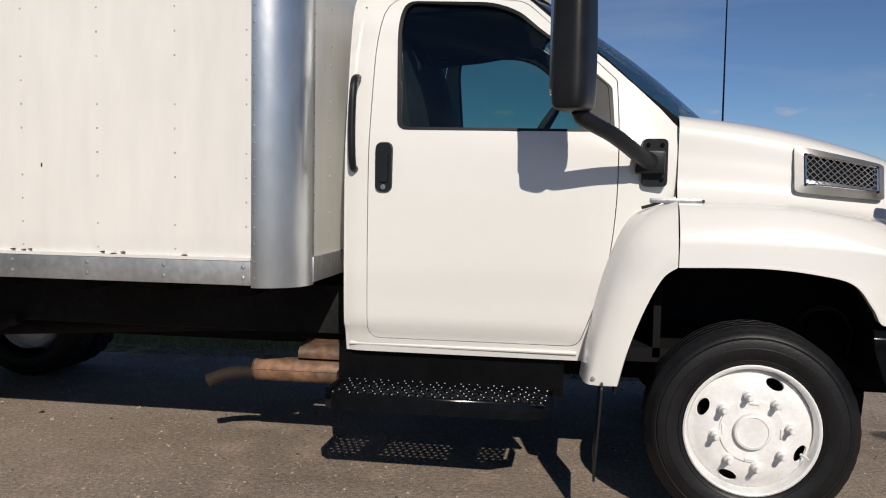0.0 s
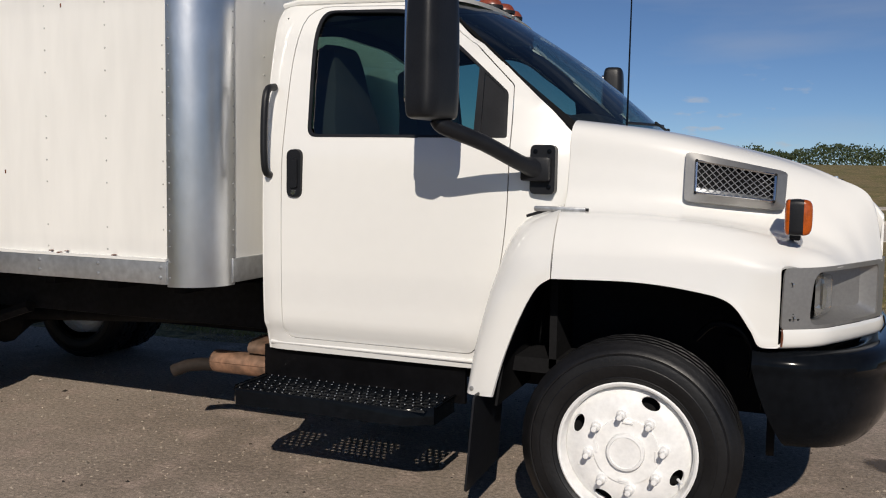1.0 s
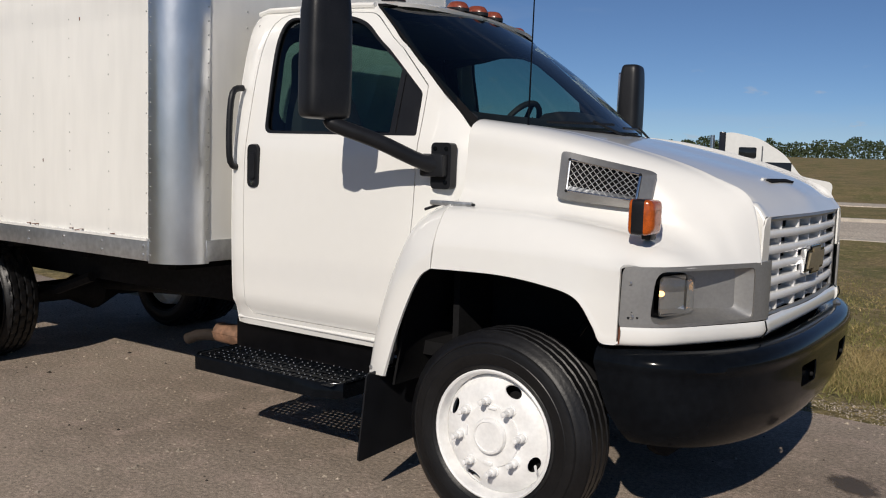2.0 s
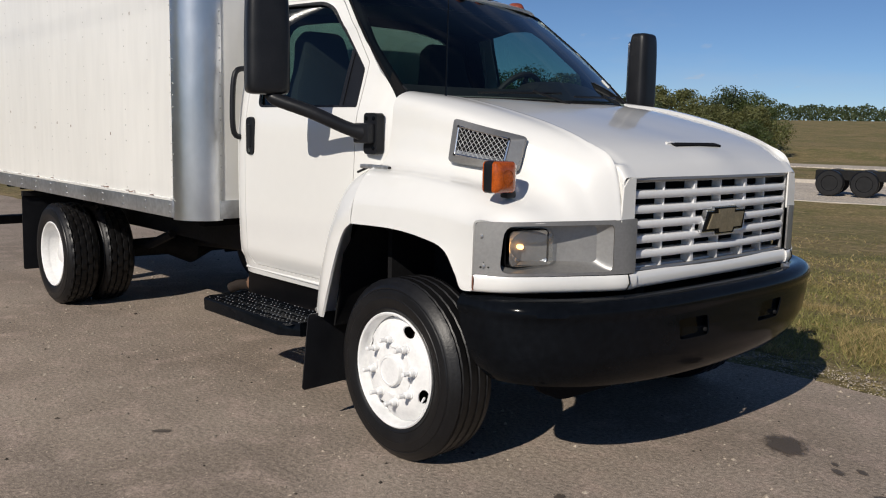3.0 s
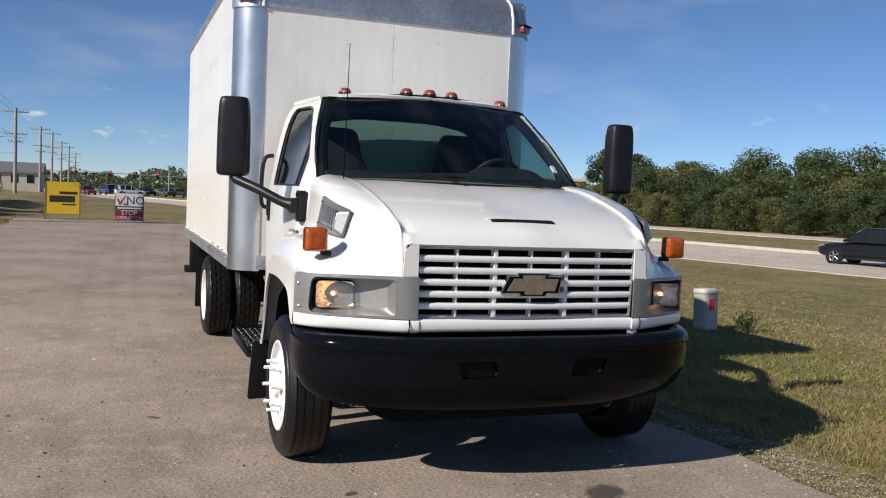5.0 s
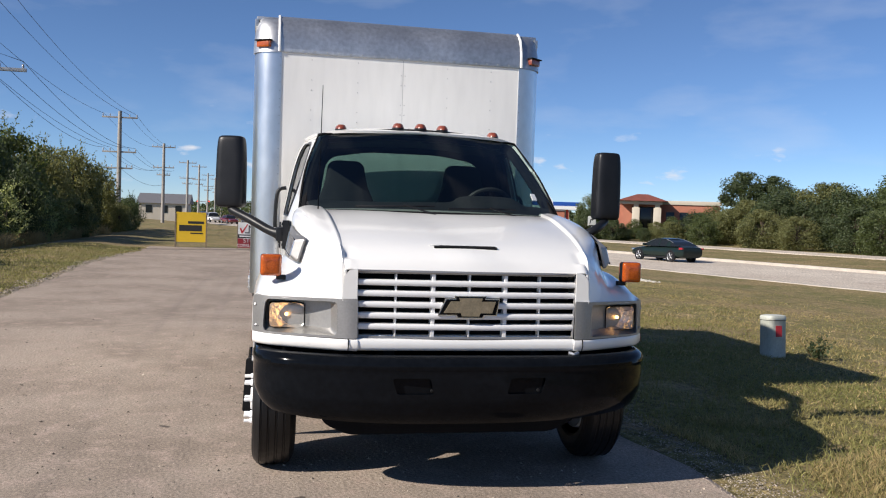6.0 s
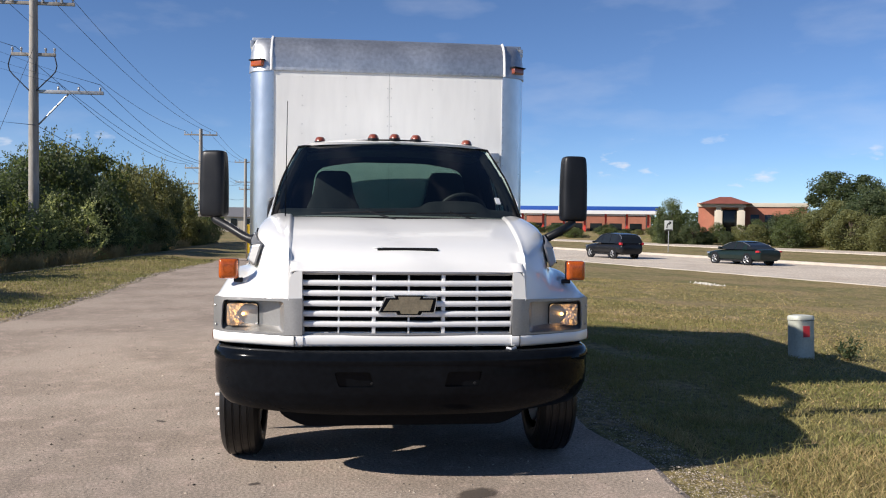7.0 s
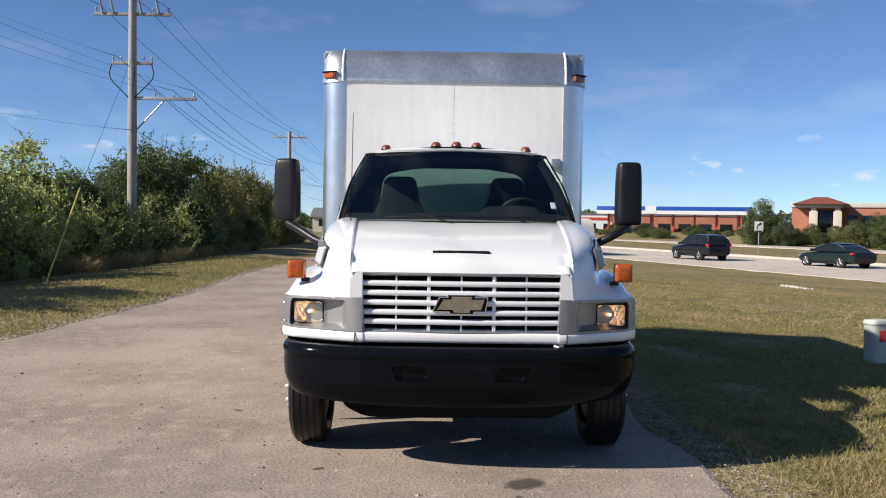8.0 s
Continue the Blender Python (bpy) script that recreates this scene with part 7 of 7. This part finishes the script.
def car(name, at, heading, paint, label, suv, scale=1.0):
    """A saloon or a tall estate; its nose points along +x before it is turned."""
    ob = thing(name, pose(at[0], at[1], at[2], 0, 0, heading) @ Matrix.Scale(scale, 4), label, "car", "cars on the highway")
    if suv:
        spine = [(-2.44, 0.52, 0.95, 0.76), (-2.38, 0.36, 1.06, 0.88), (-2.1, 0.30, 1.12, 0.945), (-1.2, 0.27, 1.11, 0.965), (0.4, 0.27, 1.08, 0.965), (1.1, 0.27, 1.06, 0.96), (1.7, 0.29, 1.0, 0.93), (2.2, 0.34, 0.92, 0.85), (2.40, 0.42, 0.80, 0.72), (2.45, 0.5, 0.66, 0.6)]
        roof = [(-2.40, 1.10), (-2.22, 1.56), (-1.95, 1.70), (-1.0, 1.78), (-0.1, 1.77), (0.35, 1.68), (1.12, 1.08)]
        bars = ((-2.12, -1.85, 0.10), (-0.98, -0.90, 0.0), (0.02, 0.10, 0.0), (0.72, 0.80, -0.42))
        zt, lamp_z = 1.78, (0.98, 1.16)
    else:
        spine = [(-2.46, 0.48, 0.88, 0.72), (-2.40, 0.30, 0.97, 0.84), (-2.0, 0.24, 1.0, 0.91), (-1.2, 0.21, 0.98, 0.93), (0.5, 0.20, 0.94, 0.93), (1.2, 0.20, 0.90, 0.92), (1.8, 0.22, 0.83, 0.89), (2.25, 0.27, 0.74, 0.80), (2.42, 0.34, 0.64, 0.66), (2.46, 0.42, 0.55, 0.55)]
        roof = [(-2.0, 0.98), (-1.45, 1.24), (-0.9, 1.40), (-0.3, 1.45), (0.15, 1.41), (0.55, 1.27), (1.25, 0.92)]
        bars = ((-1.42, -1.22, 0.12), (-0.38, -0.30, 0.0), (0.74, 0.82, -0.42))
        zt, lamp_z = 1.45, (0.80, 0.92)
    lines = []
    for k in range(29):
        a = 2 * math.pi * k / 28
        line = []
        for x, z0, z1, w in spine:
            c, d = math.cos(a), math.sin(a)
            line.append((x, w * math.copysign(abs(c) ** 0.42, c), (z0 + z1) / 2 + (z1 - z0) / 2 * math.copysign(abs(d) ** 0.55, d)))
        lines.append(line)
    body = loft(lines, 36, 28)
    bmesh.ops.remove_doubles(body, verts=body.verts, dist=1e-4)
    for end in (-1, 1):
        edge = [v for v in body.verts if any(len(e.link_faces) == 1 for e in v.link_edges) and v.co.x * end > 0]
        c = sum((v.co for v in edge), Vector()) / len(edge)
        edge.sort(key=lambda v: math.atan2(v.co.z - c.z, v.co.y - c.y))
        body.faces.new(edge)
    bmesh.ops.recalc_face_normals(body, faces=body.faces)
    part("body", body, paint, ob)
    half = spine[4][3] - 0.03
    base = roof[0][1]

    def side(x, z, s, out=0.0):
        return Vector((x, s * (half - 0.24 * (z - base) / (zt - base) + out), z))
    cabin = rounded(roof, [0.02, 0.15, 0.2, 0.3, 0.3, 0.2, 0.02], 3)
    part("glass_cabin", prism(cabin, lambda a, b: side(a, b, -1), lambda a, b: side(a, b, 1)), CAR_GLASS, ob, "dark window glass")
    crown = [p for p in cabin if p[1] > zt - (0.13 if suv else 0.09)]
    crown.sort(key=lambda p: p[0])
    part("roof", thicken(loft([[(p[0], (half - 0.225) * f, p[1] + 0.012 + 0.03 * (1 - f * f)) for p in crown] for f in (-1.06, -0.98, -0.6, 0, 0.6, 0.98, 1.06)], 12, 16), 0.02), paint, ob)
    for s in (-1, 1):
        for x0, x1, slant in bars:
            z1 = float(np.interp(x0 + slant * 0.6, [p[0] for p in roof], [p[1] for p in roof]))
            z1 = max(z1, base + 0.2)
            part("pillar", prism([(x0, base - 0.02), (x1 + (0.25 if slant > 0 else 0), base - 0.02), (x1 + slant, z1), (x0 + slant, z1)], lambda a, b: side(a, b, s, -0.01), lambda a, b: side(a, b, s, 0.01)), paint, ob)
        trim = [side(p[0], p[1], s, 0.012) for p in cabin if p[1] > base + 0.12]
        part("window_trim", tube(trim, 0.014, 5), ALLOY, ob, "bright window trim")
        part("tail_lamp", box(-2.44, -2.14, s * (half - 0.04) - 0.08, s * (half - 0.04) + 0.06, *lamp_z, bev=0.03), TAIL, ob, "red tail lamp")
        part("headlamp", box(2.05, 2.36, s * 0.72 - 0.12, s * 0.72 + 0.10, lamp_z[0] - 0.2, lamp_z[0] - 0.08, bev=0.03), CHROME, ob)
        part("door_mirror", box(0.82, 0.98, s * (half + 0.12) - 0.09, s * (half + 0.12) + 0.07, base - 0.02, base + 0.12, bev=0.04), paint, ob)
        part("sill_cover", box(-1.0, 1.0, s * (half + 0.015) - 0.03, s * (half + 0.015) + 0.03, spine[4][1], spine[4][1] + 0.10, bev=0.02), PLASTIC, ob)
    wr = 0.37 if suv else 0.345
    for x in (-1.42, 1.45):
        for s in (-1, 1):
            m = Matrix.Translation((x, s * (half - 0.09), wr)) @ Matrix.Rotation(-s * math.pi / 2, 4, "X")
            part("wheel_arch", lathe([(0.0, 0.118), (wr + 0.065, 0.118), (wr + 0.065, 0.05)], 28, m), PLASTIC, ob)
            wl_ = part("wheel", lathe([(0.2, -0.1), (wr - 0.02, -0.11), (wr, -0.07), (wr, 0.10), (wr - 0.02, 0.132), (0.25, 0.135), (0.245, 0.12)], 28, m), RUBBER, ob)
            rim = lathe([(0.25, 0.130), (0.235, 0.122), (0.228, 0.100)], 24, m)
            for q in range(5):
                a = q * 2 * math.pi / 5
                add_tube(rim, [m @ Vector((0.04 * math.cos(a), 0.04 * math.sin(a), 0.125)), m @ Vector((0.235 * math.cos(a), 0.235 * math.sin(a), 0.125))], 0.028, 6)
            part("rim", rim, ALLOY, wl_, "bright alloy rim")
    return ob


TAIL = material("tail_lamp_red", (0.45, 0.015, 0.02), 0.25, vary=0.1, coat=0.5)
HEAD = 197.0
car("sport_utility", (-24.9, 29.7, -0.78), HEAD, CAR_BLACK, "black sport utility car driving on the highway", True, 0.94)
car("sport_utility", (-56.0, 18.9, -0.78), HEAD, CAR_BLACK, "black sport utility car seen from behind on the highway", True)
car("saloon_car", (-47.2, 24.6, -0.78), HEAD, CAR_GREEN, "dark green saloon car driving on the highway", False)
for x, y, turn, paint, nm in ((-148, -6.2, 20, CAR_RED, "red"), (-155, -3.0, 200, CAR_BLUE, "blue"), (-150, 0.4, 100, CAR_WHITE, "white"), (-160, 3.4, 20, CAR_BLACK, "black"), (-152, 6.2, 200, CAR_GREY, "grey"), (-166, 9.6, 95, CAR_GREY, "grey"), (-158, -9.5, 17, CAR_WHITE, "white"), (-146, 9.8, 197, CAR_BLACK, "black"), (-170, -12.0, 197, CAR_BLUE, "blue")):
    car("waiting_car", (x, y, max(height(x, y), -0.78)), turn, paint, nm + " car waiting at the far junction", nm in ("blue", "white"))

# travel trailer on the highway
CREAM = material("cream_trailer", (0.72, 0.68, 0.60), 0.4, vary=0.06, scale=2)
BROWN = material("brown_graphic", (0.04, 0.03, 0.025), 0.5, vary=0.1)
tt = thing("travel_trailer", pose(-65.0, 9.9, -0.78, 0, 0, 17), "pale cream travel trailer with dark swoosh graphics on the highway", "trailer")
side = rounded([(-4.3, 0.55), (4.2, 0.55), (4.6, 1.3), (4.2, 2.6), (3.6, 2.85), (-4.3, 2.85)], [0.05, 0.2, 0.3, 0.4, 0.3, 0.08])
part("body", prism(side, lambda x, z: Vector((x, -1.2, z)), lambda x, z: Vector((x, 1.2, z))), CREAM, tt)
part("roof_unit", box(-0.6, 0.4, -0.4, 0.4, 2.85, 3.1, bev=0.05), CAR_GREY, tt)
part("skirt", box(-4.25, 4.2, -1.21, 1.21, 0.5, 0.72), CAR_GREY, tt)
for x0, x1, z0, z1 in ((-3.8, -3.2, 2.2, 2.6), (-0.8, -0.1, 1.1, 1.5), (0.8, 1.6, 1.75, 2.3), (2.1, 2.55, 1.8, 2.4), (3.1, 3.8, 1.75, 2.3)):
    part("window", box(x0, x1, -1.215, -1.195, z0, z1, bev=0.01), CAR_GLASS, tt)
part("entry_door", box(1.9, 2.75, -1.212, -1.195, 0.8, 2.65, bev=0.01), BOARD, tt)
for x0, z0, x1, z1 in ((-2.2, 2.2, 1.4, 1.35), (-4.1, 1.7, -3.2, 1.1), (-2.0, 2.0, 0.2, 1.7)):
    part("swoosh", prism([(x0, z0), (x0 + 0.5, z0 + 0.05), (x1, z1), ((x0 + x1) / 2, (z0 + z1) / 2 - 0.12)], lambda x, z: Vector((x, -1.2, z)), lambda x, z: Vector((x, -1.214, z))), BROWN, tt)
for x in (-0.6, 0.35):
    for s in (-1, 1):
        m = Matrix.Translation((x, s * 1.0, 0.36)) @ Matrix.Rotation(-s * math.pi / 2, 4, "X")
        part("wheel", lathe([(0.0, 0.1), (0.22, 0.1), (0.24, 0.12), (0.34, 0.12), (0.36, 0.07), (0.36, -0.08), (0.2, -0.1)], 20, m), RUBBER, tt)

# road tractor on the highway
st = thing("road_tractor", pose(*uv(2.1, 33.0, -0.78), 0, 0, 17), "white sleeper road tractor with black flourish decal on the highway", "truck")
sl = rounded([(-1.75, 0.9), (1.2, 0.9), (2.2, 1.2), (2.25, 1.9), (1.1, 2.1), (0.5, 2.9), (-0.45, 3.5), (-1.45, 3.72), (-1.75, 3.68)], [0.05, 0.1, 0.2, 0.2, 0.2, 0.3, 0.3, 0.3, 0.1])
part("cab", prism(sl, lambda x, z: Vector((x, -1.15, z)), lambda x, z: Vector((x, 1.15, z))), CAR_WHITE, st)
part("side_fairing", box(-1.95, -1.7, -1.2, -1.05, 0.9, 3.72, bev=0.03), CAR_BLACK, st)
part("side_fairing", box(-1.95, -1.7, 1.05, 1.2, 0.9, 3.72, bev=0.03), CAR_BLACK, st)
part("side_skirt", box(-1.75, 1.9, -1.18, 1.18, 0.35, 0.95, bev=0.02), CAR_WHITE, st)
part("sleeper_window", box(-1.2, -0.55, -1.162, -1.14, 2.75, 3.15, bev=0.06), CAR_GLASS, st)
part("door_window", box(-0.2, 0.75, -1.162, -1.14, 1.95, 2.6, bev=0.01), CAR_GLASS, st)
for pts in (((-2.0, 2.25), (-1.8, 2.0), (-1.45, 2.02), (-1.25, 1.8), (-0.9, 1.85)), ((-1.85, 1.95), (-1.6, 1.7), (-1.2, 1.75), (-0.8, 2.05)), ((-1.5, 2.3), (-1.35, 2.05), (-1.0, 2.0)), ((-1.7, 1.55), (-1.3, 1.6), (-1.0, 1.5)), ((-1.1, 1.8), (-0.7, 1.65), (-0.4, 1.8))):
    line = [curve_at([(a + 0.35, -1.152, b) for a, b in pts], k / 10) for k in range(11)]
    part("decal", tube(line, [0.012 + 0.04 * math.sin(math.pi * k / 10) for k in range(11)], 6), INK, st)
part("cab_gap", box(-0.36, -0.31, -1.156, -1.14, 1.0, 3.2), CAR_GREY, st)
part("lettering_bar", box(-1.65, -0.95, -1.186, -1.178, 0.62, 0.76), INK, st)
part("chassis", box(-5.5, -1.7, -0.45, 0.45, 0.6, 0.95), CHASSIS, st)
part("exhaust_stack", tube([(-2.2, -0.9, 0.8), (-2.2, -0.9, 3.6)], 0.09, 10), CHROME, st)
for x in (-4.9, -3.7, 1.3):
    for s in (-1, 1):
        m = Matrix.Translation((x, s * 0.98, 0.5)) @ Matrix.Rotation(-s * math.pi / 2, 4, "X")
        part("wheel", lathe([(0.0, 0.1), (0.28, 0.1), (0.30, 0.13), (0.46, 0.13), (0.5, 0.08), (0.5, -0.2), (0.3, -0.22)], 24, m), RUBBER, st)

# ---------------- far buildings and junction ----------------
BRICK = material("red_brick_wall", (0.46, 0.18, 0.115), 0.85, vary=0.2, scale=0.6, fine=8)
STUCCO = material("pale_stucco", (0.60, 0.54, 0.44), 0.85, vary=0.1, scale=0.5)
ROOFT = material("red_roof_tiles", (0.22, 0.065, 0.045), 0.8, vary=0.2, scale=1.5, fine=12)
BLUEF = material("blue_fascia", (0.02, 0.09, 0.40), 0.4, vary=0.05)
WHITEF = material("white_fascia", (0.75, 0.75, 0.74), 0.5, vary=0.05)
REDF = material("red_fascia", (0.55, 0.05, 0.03), 0.5, vary=0.05)
GREYR = material("grey_roof", (0.16, 0.16, 0.17), 0.8, vary=0.15)

bb = thing("brick_building", pose(-121, 60.6, 0.2, 0, 0, 245), "red brick building with red hip roof and pale trim", "building")
part("wall", box(-7.5, 7.5, -5, 5, -1.5, 4.3), BRICK, bb, "red brick wall")
part("parapet", box(-7.7, 7.7, -5.2, 5.2, 4.3, 4.9, bev=0.05), STUCCO, bb)
part("tower_wall", box(0.8, 6.6, 4.6, 5.6, -1.5, 4.7), BRICK, bb)
part("tower_glazing", box(1.9, 5.2, 5.58, 5.66, 0.2, 3.9, bev=0.02), CAR_GLASS, bb, "dark entrance glazing")
for x in (1.5, 4.6):
    part("pillar", box(x - 0.55, x + 0.55, 6.4, 7.4, -1.5, 3.7, bev=0.04), STUCCO, bb, "tan stone pillar")
    part("pillar_head", box(x - 0.35, x + 0.35, 6.55, 7.25, 3.7, 4.72), STUCCO, bb)
part("tower_beam", box(0.8, 6.6, 6.3, 7.5, 4.2, 4.7, bev=0.03), STUCCO, bb)
hip = bmesh.new()
hv = [hip.verts.new(p) for p in ((0.0, 3.2, 4.7), (7.4, 3.2, 4.7), (7.4, 8.2, 4.7), (0.0, 8.2, 4.7), (2.9, 5.7, 5.75), (4.5, 5.7, 5.75))]
for f_ in ((0, 1, 5, 4), (1, 2, 5), (2, 3, 4, 5), (3, 0, 4), (0, 3, 2, 1)):
    hip.faces.new([hv[i] for i in f_])
part("roof", hip, ROOFT, bb, "red hip roof", sharp=10)
for x in (-6.4, -4.4, -2.4, -0.4):
    win = part("window", box(x - 0.6, x + 0.6, 4.98, 5.06, 1.0, 3.2, bev=0.02), CAR_GLASS, bb)
    part("sill", box(x - 0.7, x + 0.7, 5.0, 5.14, 0.85, 1.0), STUCCO, win)

gs = thing("fuel_station", pose(-163, 46.5, -0.6, 0, 0, 253), "fuel station with blue and white canopy on red columns", "building")
part("canopy", box(-14.15, 14.15, -5.15, 5.15, 4.35, 5.02), WHITEF, gs)
part("fascia", box(-14.1, 14.1, -5.1, 5.1, 5.0, 5.8, bev=0.03), BLUEF, gs, "blue canopy fascia")
part("fascia_panel", box(3.0, 5.0, -5.15, 5.2, 4.5, 5.85), WHITEF, gs)
for x in np.linspace(-12, 12, 7):
    for y in (-3, 3):
        part("column", box(x - 0.2, x + 0.2, y - 0.2, y + 0.2, -1, 4.6), REDF if y > 0 else WHITEF, gs)
    part("pump", box(x - 0.3, x + 0.3, 3.6, 4.2, -1, 1.8, bev=0.05), REDF, gs)
part("shop", box(-13, 13, -16, -9, -1, 4.2), BRICK, gs)
part("shop_roof", box(-13.2, 13.2, -16.2, -8.8, 4.2, 4.6), GREYR, gs)
for x in np.linspace(-10, 10, 6):
    part("window", box(x - 1.2, x + 1.2, -9.02, -8.95, 0.3, 2.6), CAR_GLASS, gs)

wb_ = thing("store_building", pose(-205, 38, -0.6, 0, 0, 260), "low white store with a red stripe", "building")
part("wall", box(-16, 16, -6, 6, -1, 4.6), WHITEF, wb_)
part("stripe", box(-16.1, 16.1, -6.1, 6.1, 3.3, 3.9), REDF, wb_, "red stripe")
part("roof", box(-16.2, 16.2, -6.2, 6.2, 4.6, 4.9), GREYR, wb_)
for x in np.linspace(-13, 13, 7):
    part("window", box(x - 1.3, x + 1.3, 5.98, 6.06, 0.4, 2.5), CAR_GLASS, wb_)
wh = thing("warehouse", pose(-245, 25, -0.6, 0, 0, 85), "white warehouse with an orange stripe", "building")
part("wall", box(-7, 7, -6, 6, -1, 4.6), WHITEF, wh)
part("stripe", box(-7.1, 7.1, -6.1, 6.1, 3.7, 4.1), REDF, wh)
part("roof", box(-7.2, 7.2, -6.2, 6.2, 4.6, 4.8), GREYR, wh)
hs = thing("small_house", pose(-134, -15.2, 0, 0, 0, 90), "small pale house with a grey gable roof", "house")
part("wall", box(-3.4, 3.4, -4, 4, -0.5, 2.3), STUCCO, hs)
gb = bmesh.new()
gv = [gb.verts.new(p) for p in ((-3.8, -4.3, 2.2), (3.8, -4.3, 2.2), (3.8, 4.3, 2.2), (-3.8, 4.3, 2.2), (-3.8, 0, 3.7), (3.8, 0, 3.7))]
for f_ in ((0, 1, 5, 4), (2, 3, 4, 5), (1, 2, 5), (3, 0, 4), (0, 3, 2, 1)):
    gb.faces.new([gv[i] for i in f_])
part("roof", gb, GREYR, hs, "grey gable roof", sharp=10)
for x in (-2, 0.2, 2.2):
    part("window", box(x - 0.45, x + 0.45, -4.04, -3.98, 0.8, 1.9), CAR_GLASS, hs)

SIGRED = material("red_signal", (0.9, 0.03, 0.02), 0.3, vary=0.02, emit=2.0)
for x, y, ln in ((-222, 17.0, 26), (-240, -4, 14)):
    ms = thing("traffic_signal", pose(x, y, -2.4), "steel mast arm with red traffic signals over the junction", "traffic signal", "traffic signals")
    part("mast", tube([(0, 0, -0.3), (0, 0, 6.2)], [0.2, 0.14], 8), STEEL, ms)
    part("mast_arm", tube([(0, 0, 5.6), (0, -ln, 6.0)], [0.13, 0.08], 8), STEEL, ms)
    for k in range(4):
        yy = -ln * (0.35 + 0.21 * k)
        hd_ = part("signal_head", box(0.1, 0.4, yy - 0.25, yy + 0.25, 5.0, 6.3, bev=0.03), CHASSIS, ms)
        part("red_lamp", lathe([(0.0, 0.03), (0.16, 0.02), (0.17, 0.0)], 12, Matrix.Translation((0.41, yy, 6.05)) @ Matrix.Rotation(math.pi / 2, 4, "Y")), SIGRED, hd_)
for x, y, t, arm in ((-145, 11.2, 8.0, True), (-150, 6.5, 5.2, False), (-172, 2.5, 4.6, False), (-176, 8.0, 5.0, False), (-140, 14.5, 5.6, False), (-132, 16.4, 7.6, False)):
    lp_ = thing("light_pole", pose(x, y, -0.8), "tall pale steel light pole", "light pole", "light poles")
    part("pole", tube([(0, 0, -0.3), (0, 0, t)], [0.13, 0.08], 8), STEEL, lp_)
    part("lamp_head", box(-0.2, 0.2, -2.3 if arm else -0.3, -1.6 if arm else 0.3, t - 0.05, t + 0.12, bev=0.03), STEEL, lp_)
    if arm:
        part("lamp_arm", tube([(0, 0, t - 0.4), (0, -0.8, t), (0, -1.7, t + 0.05)], 0.05, 6), STEEL, lp_)
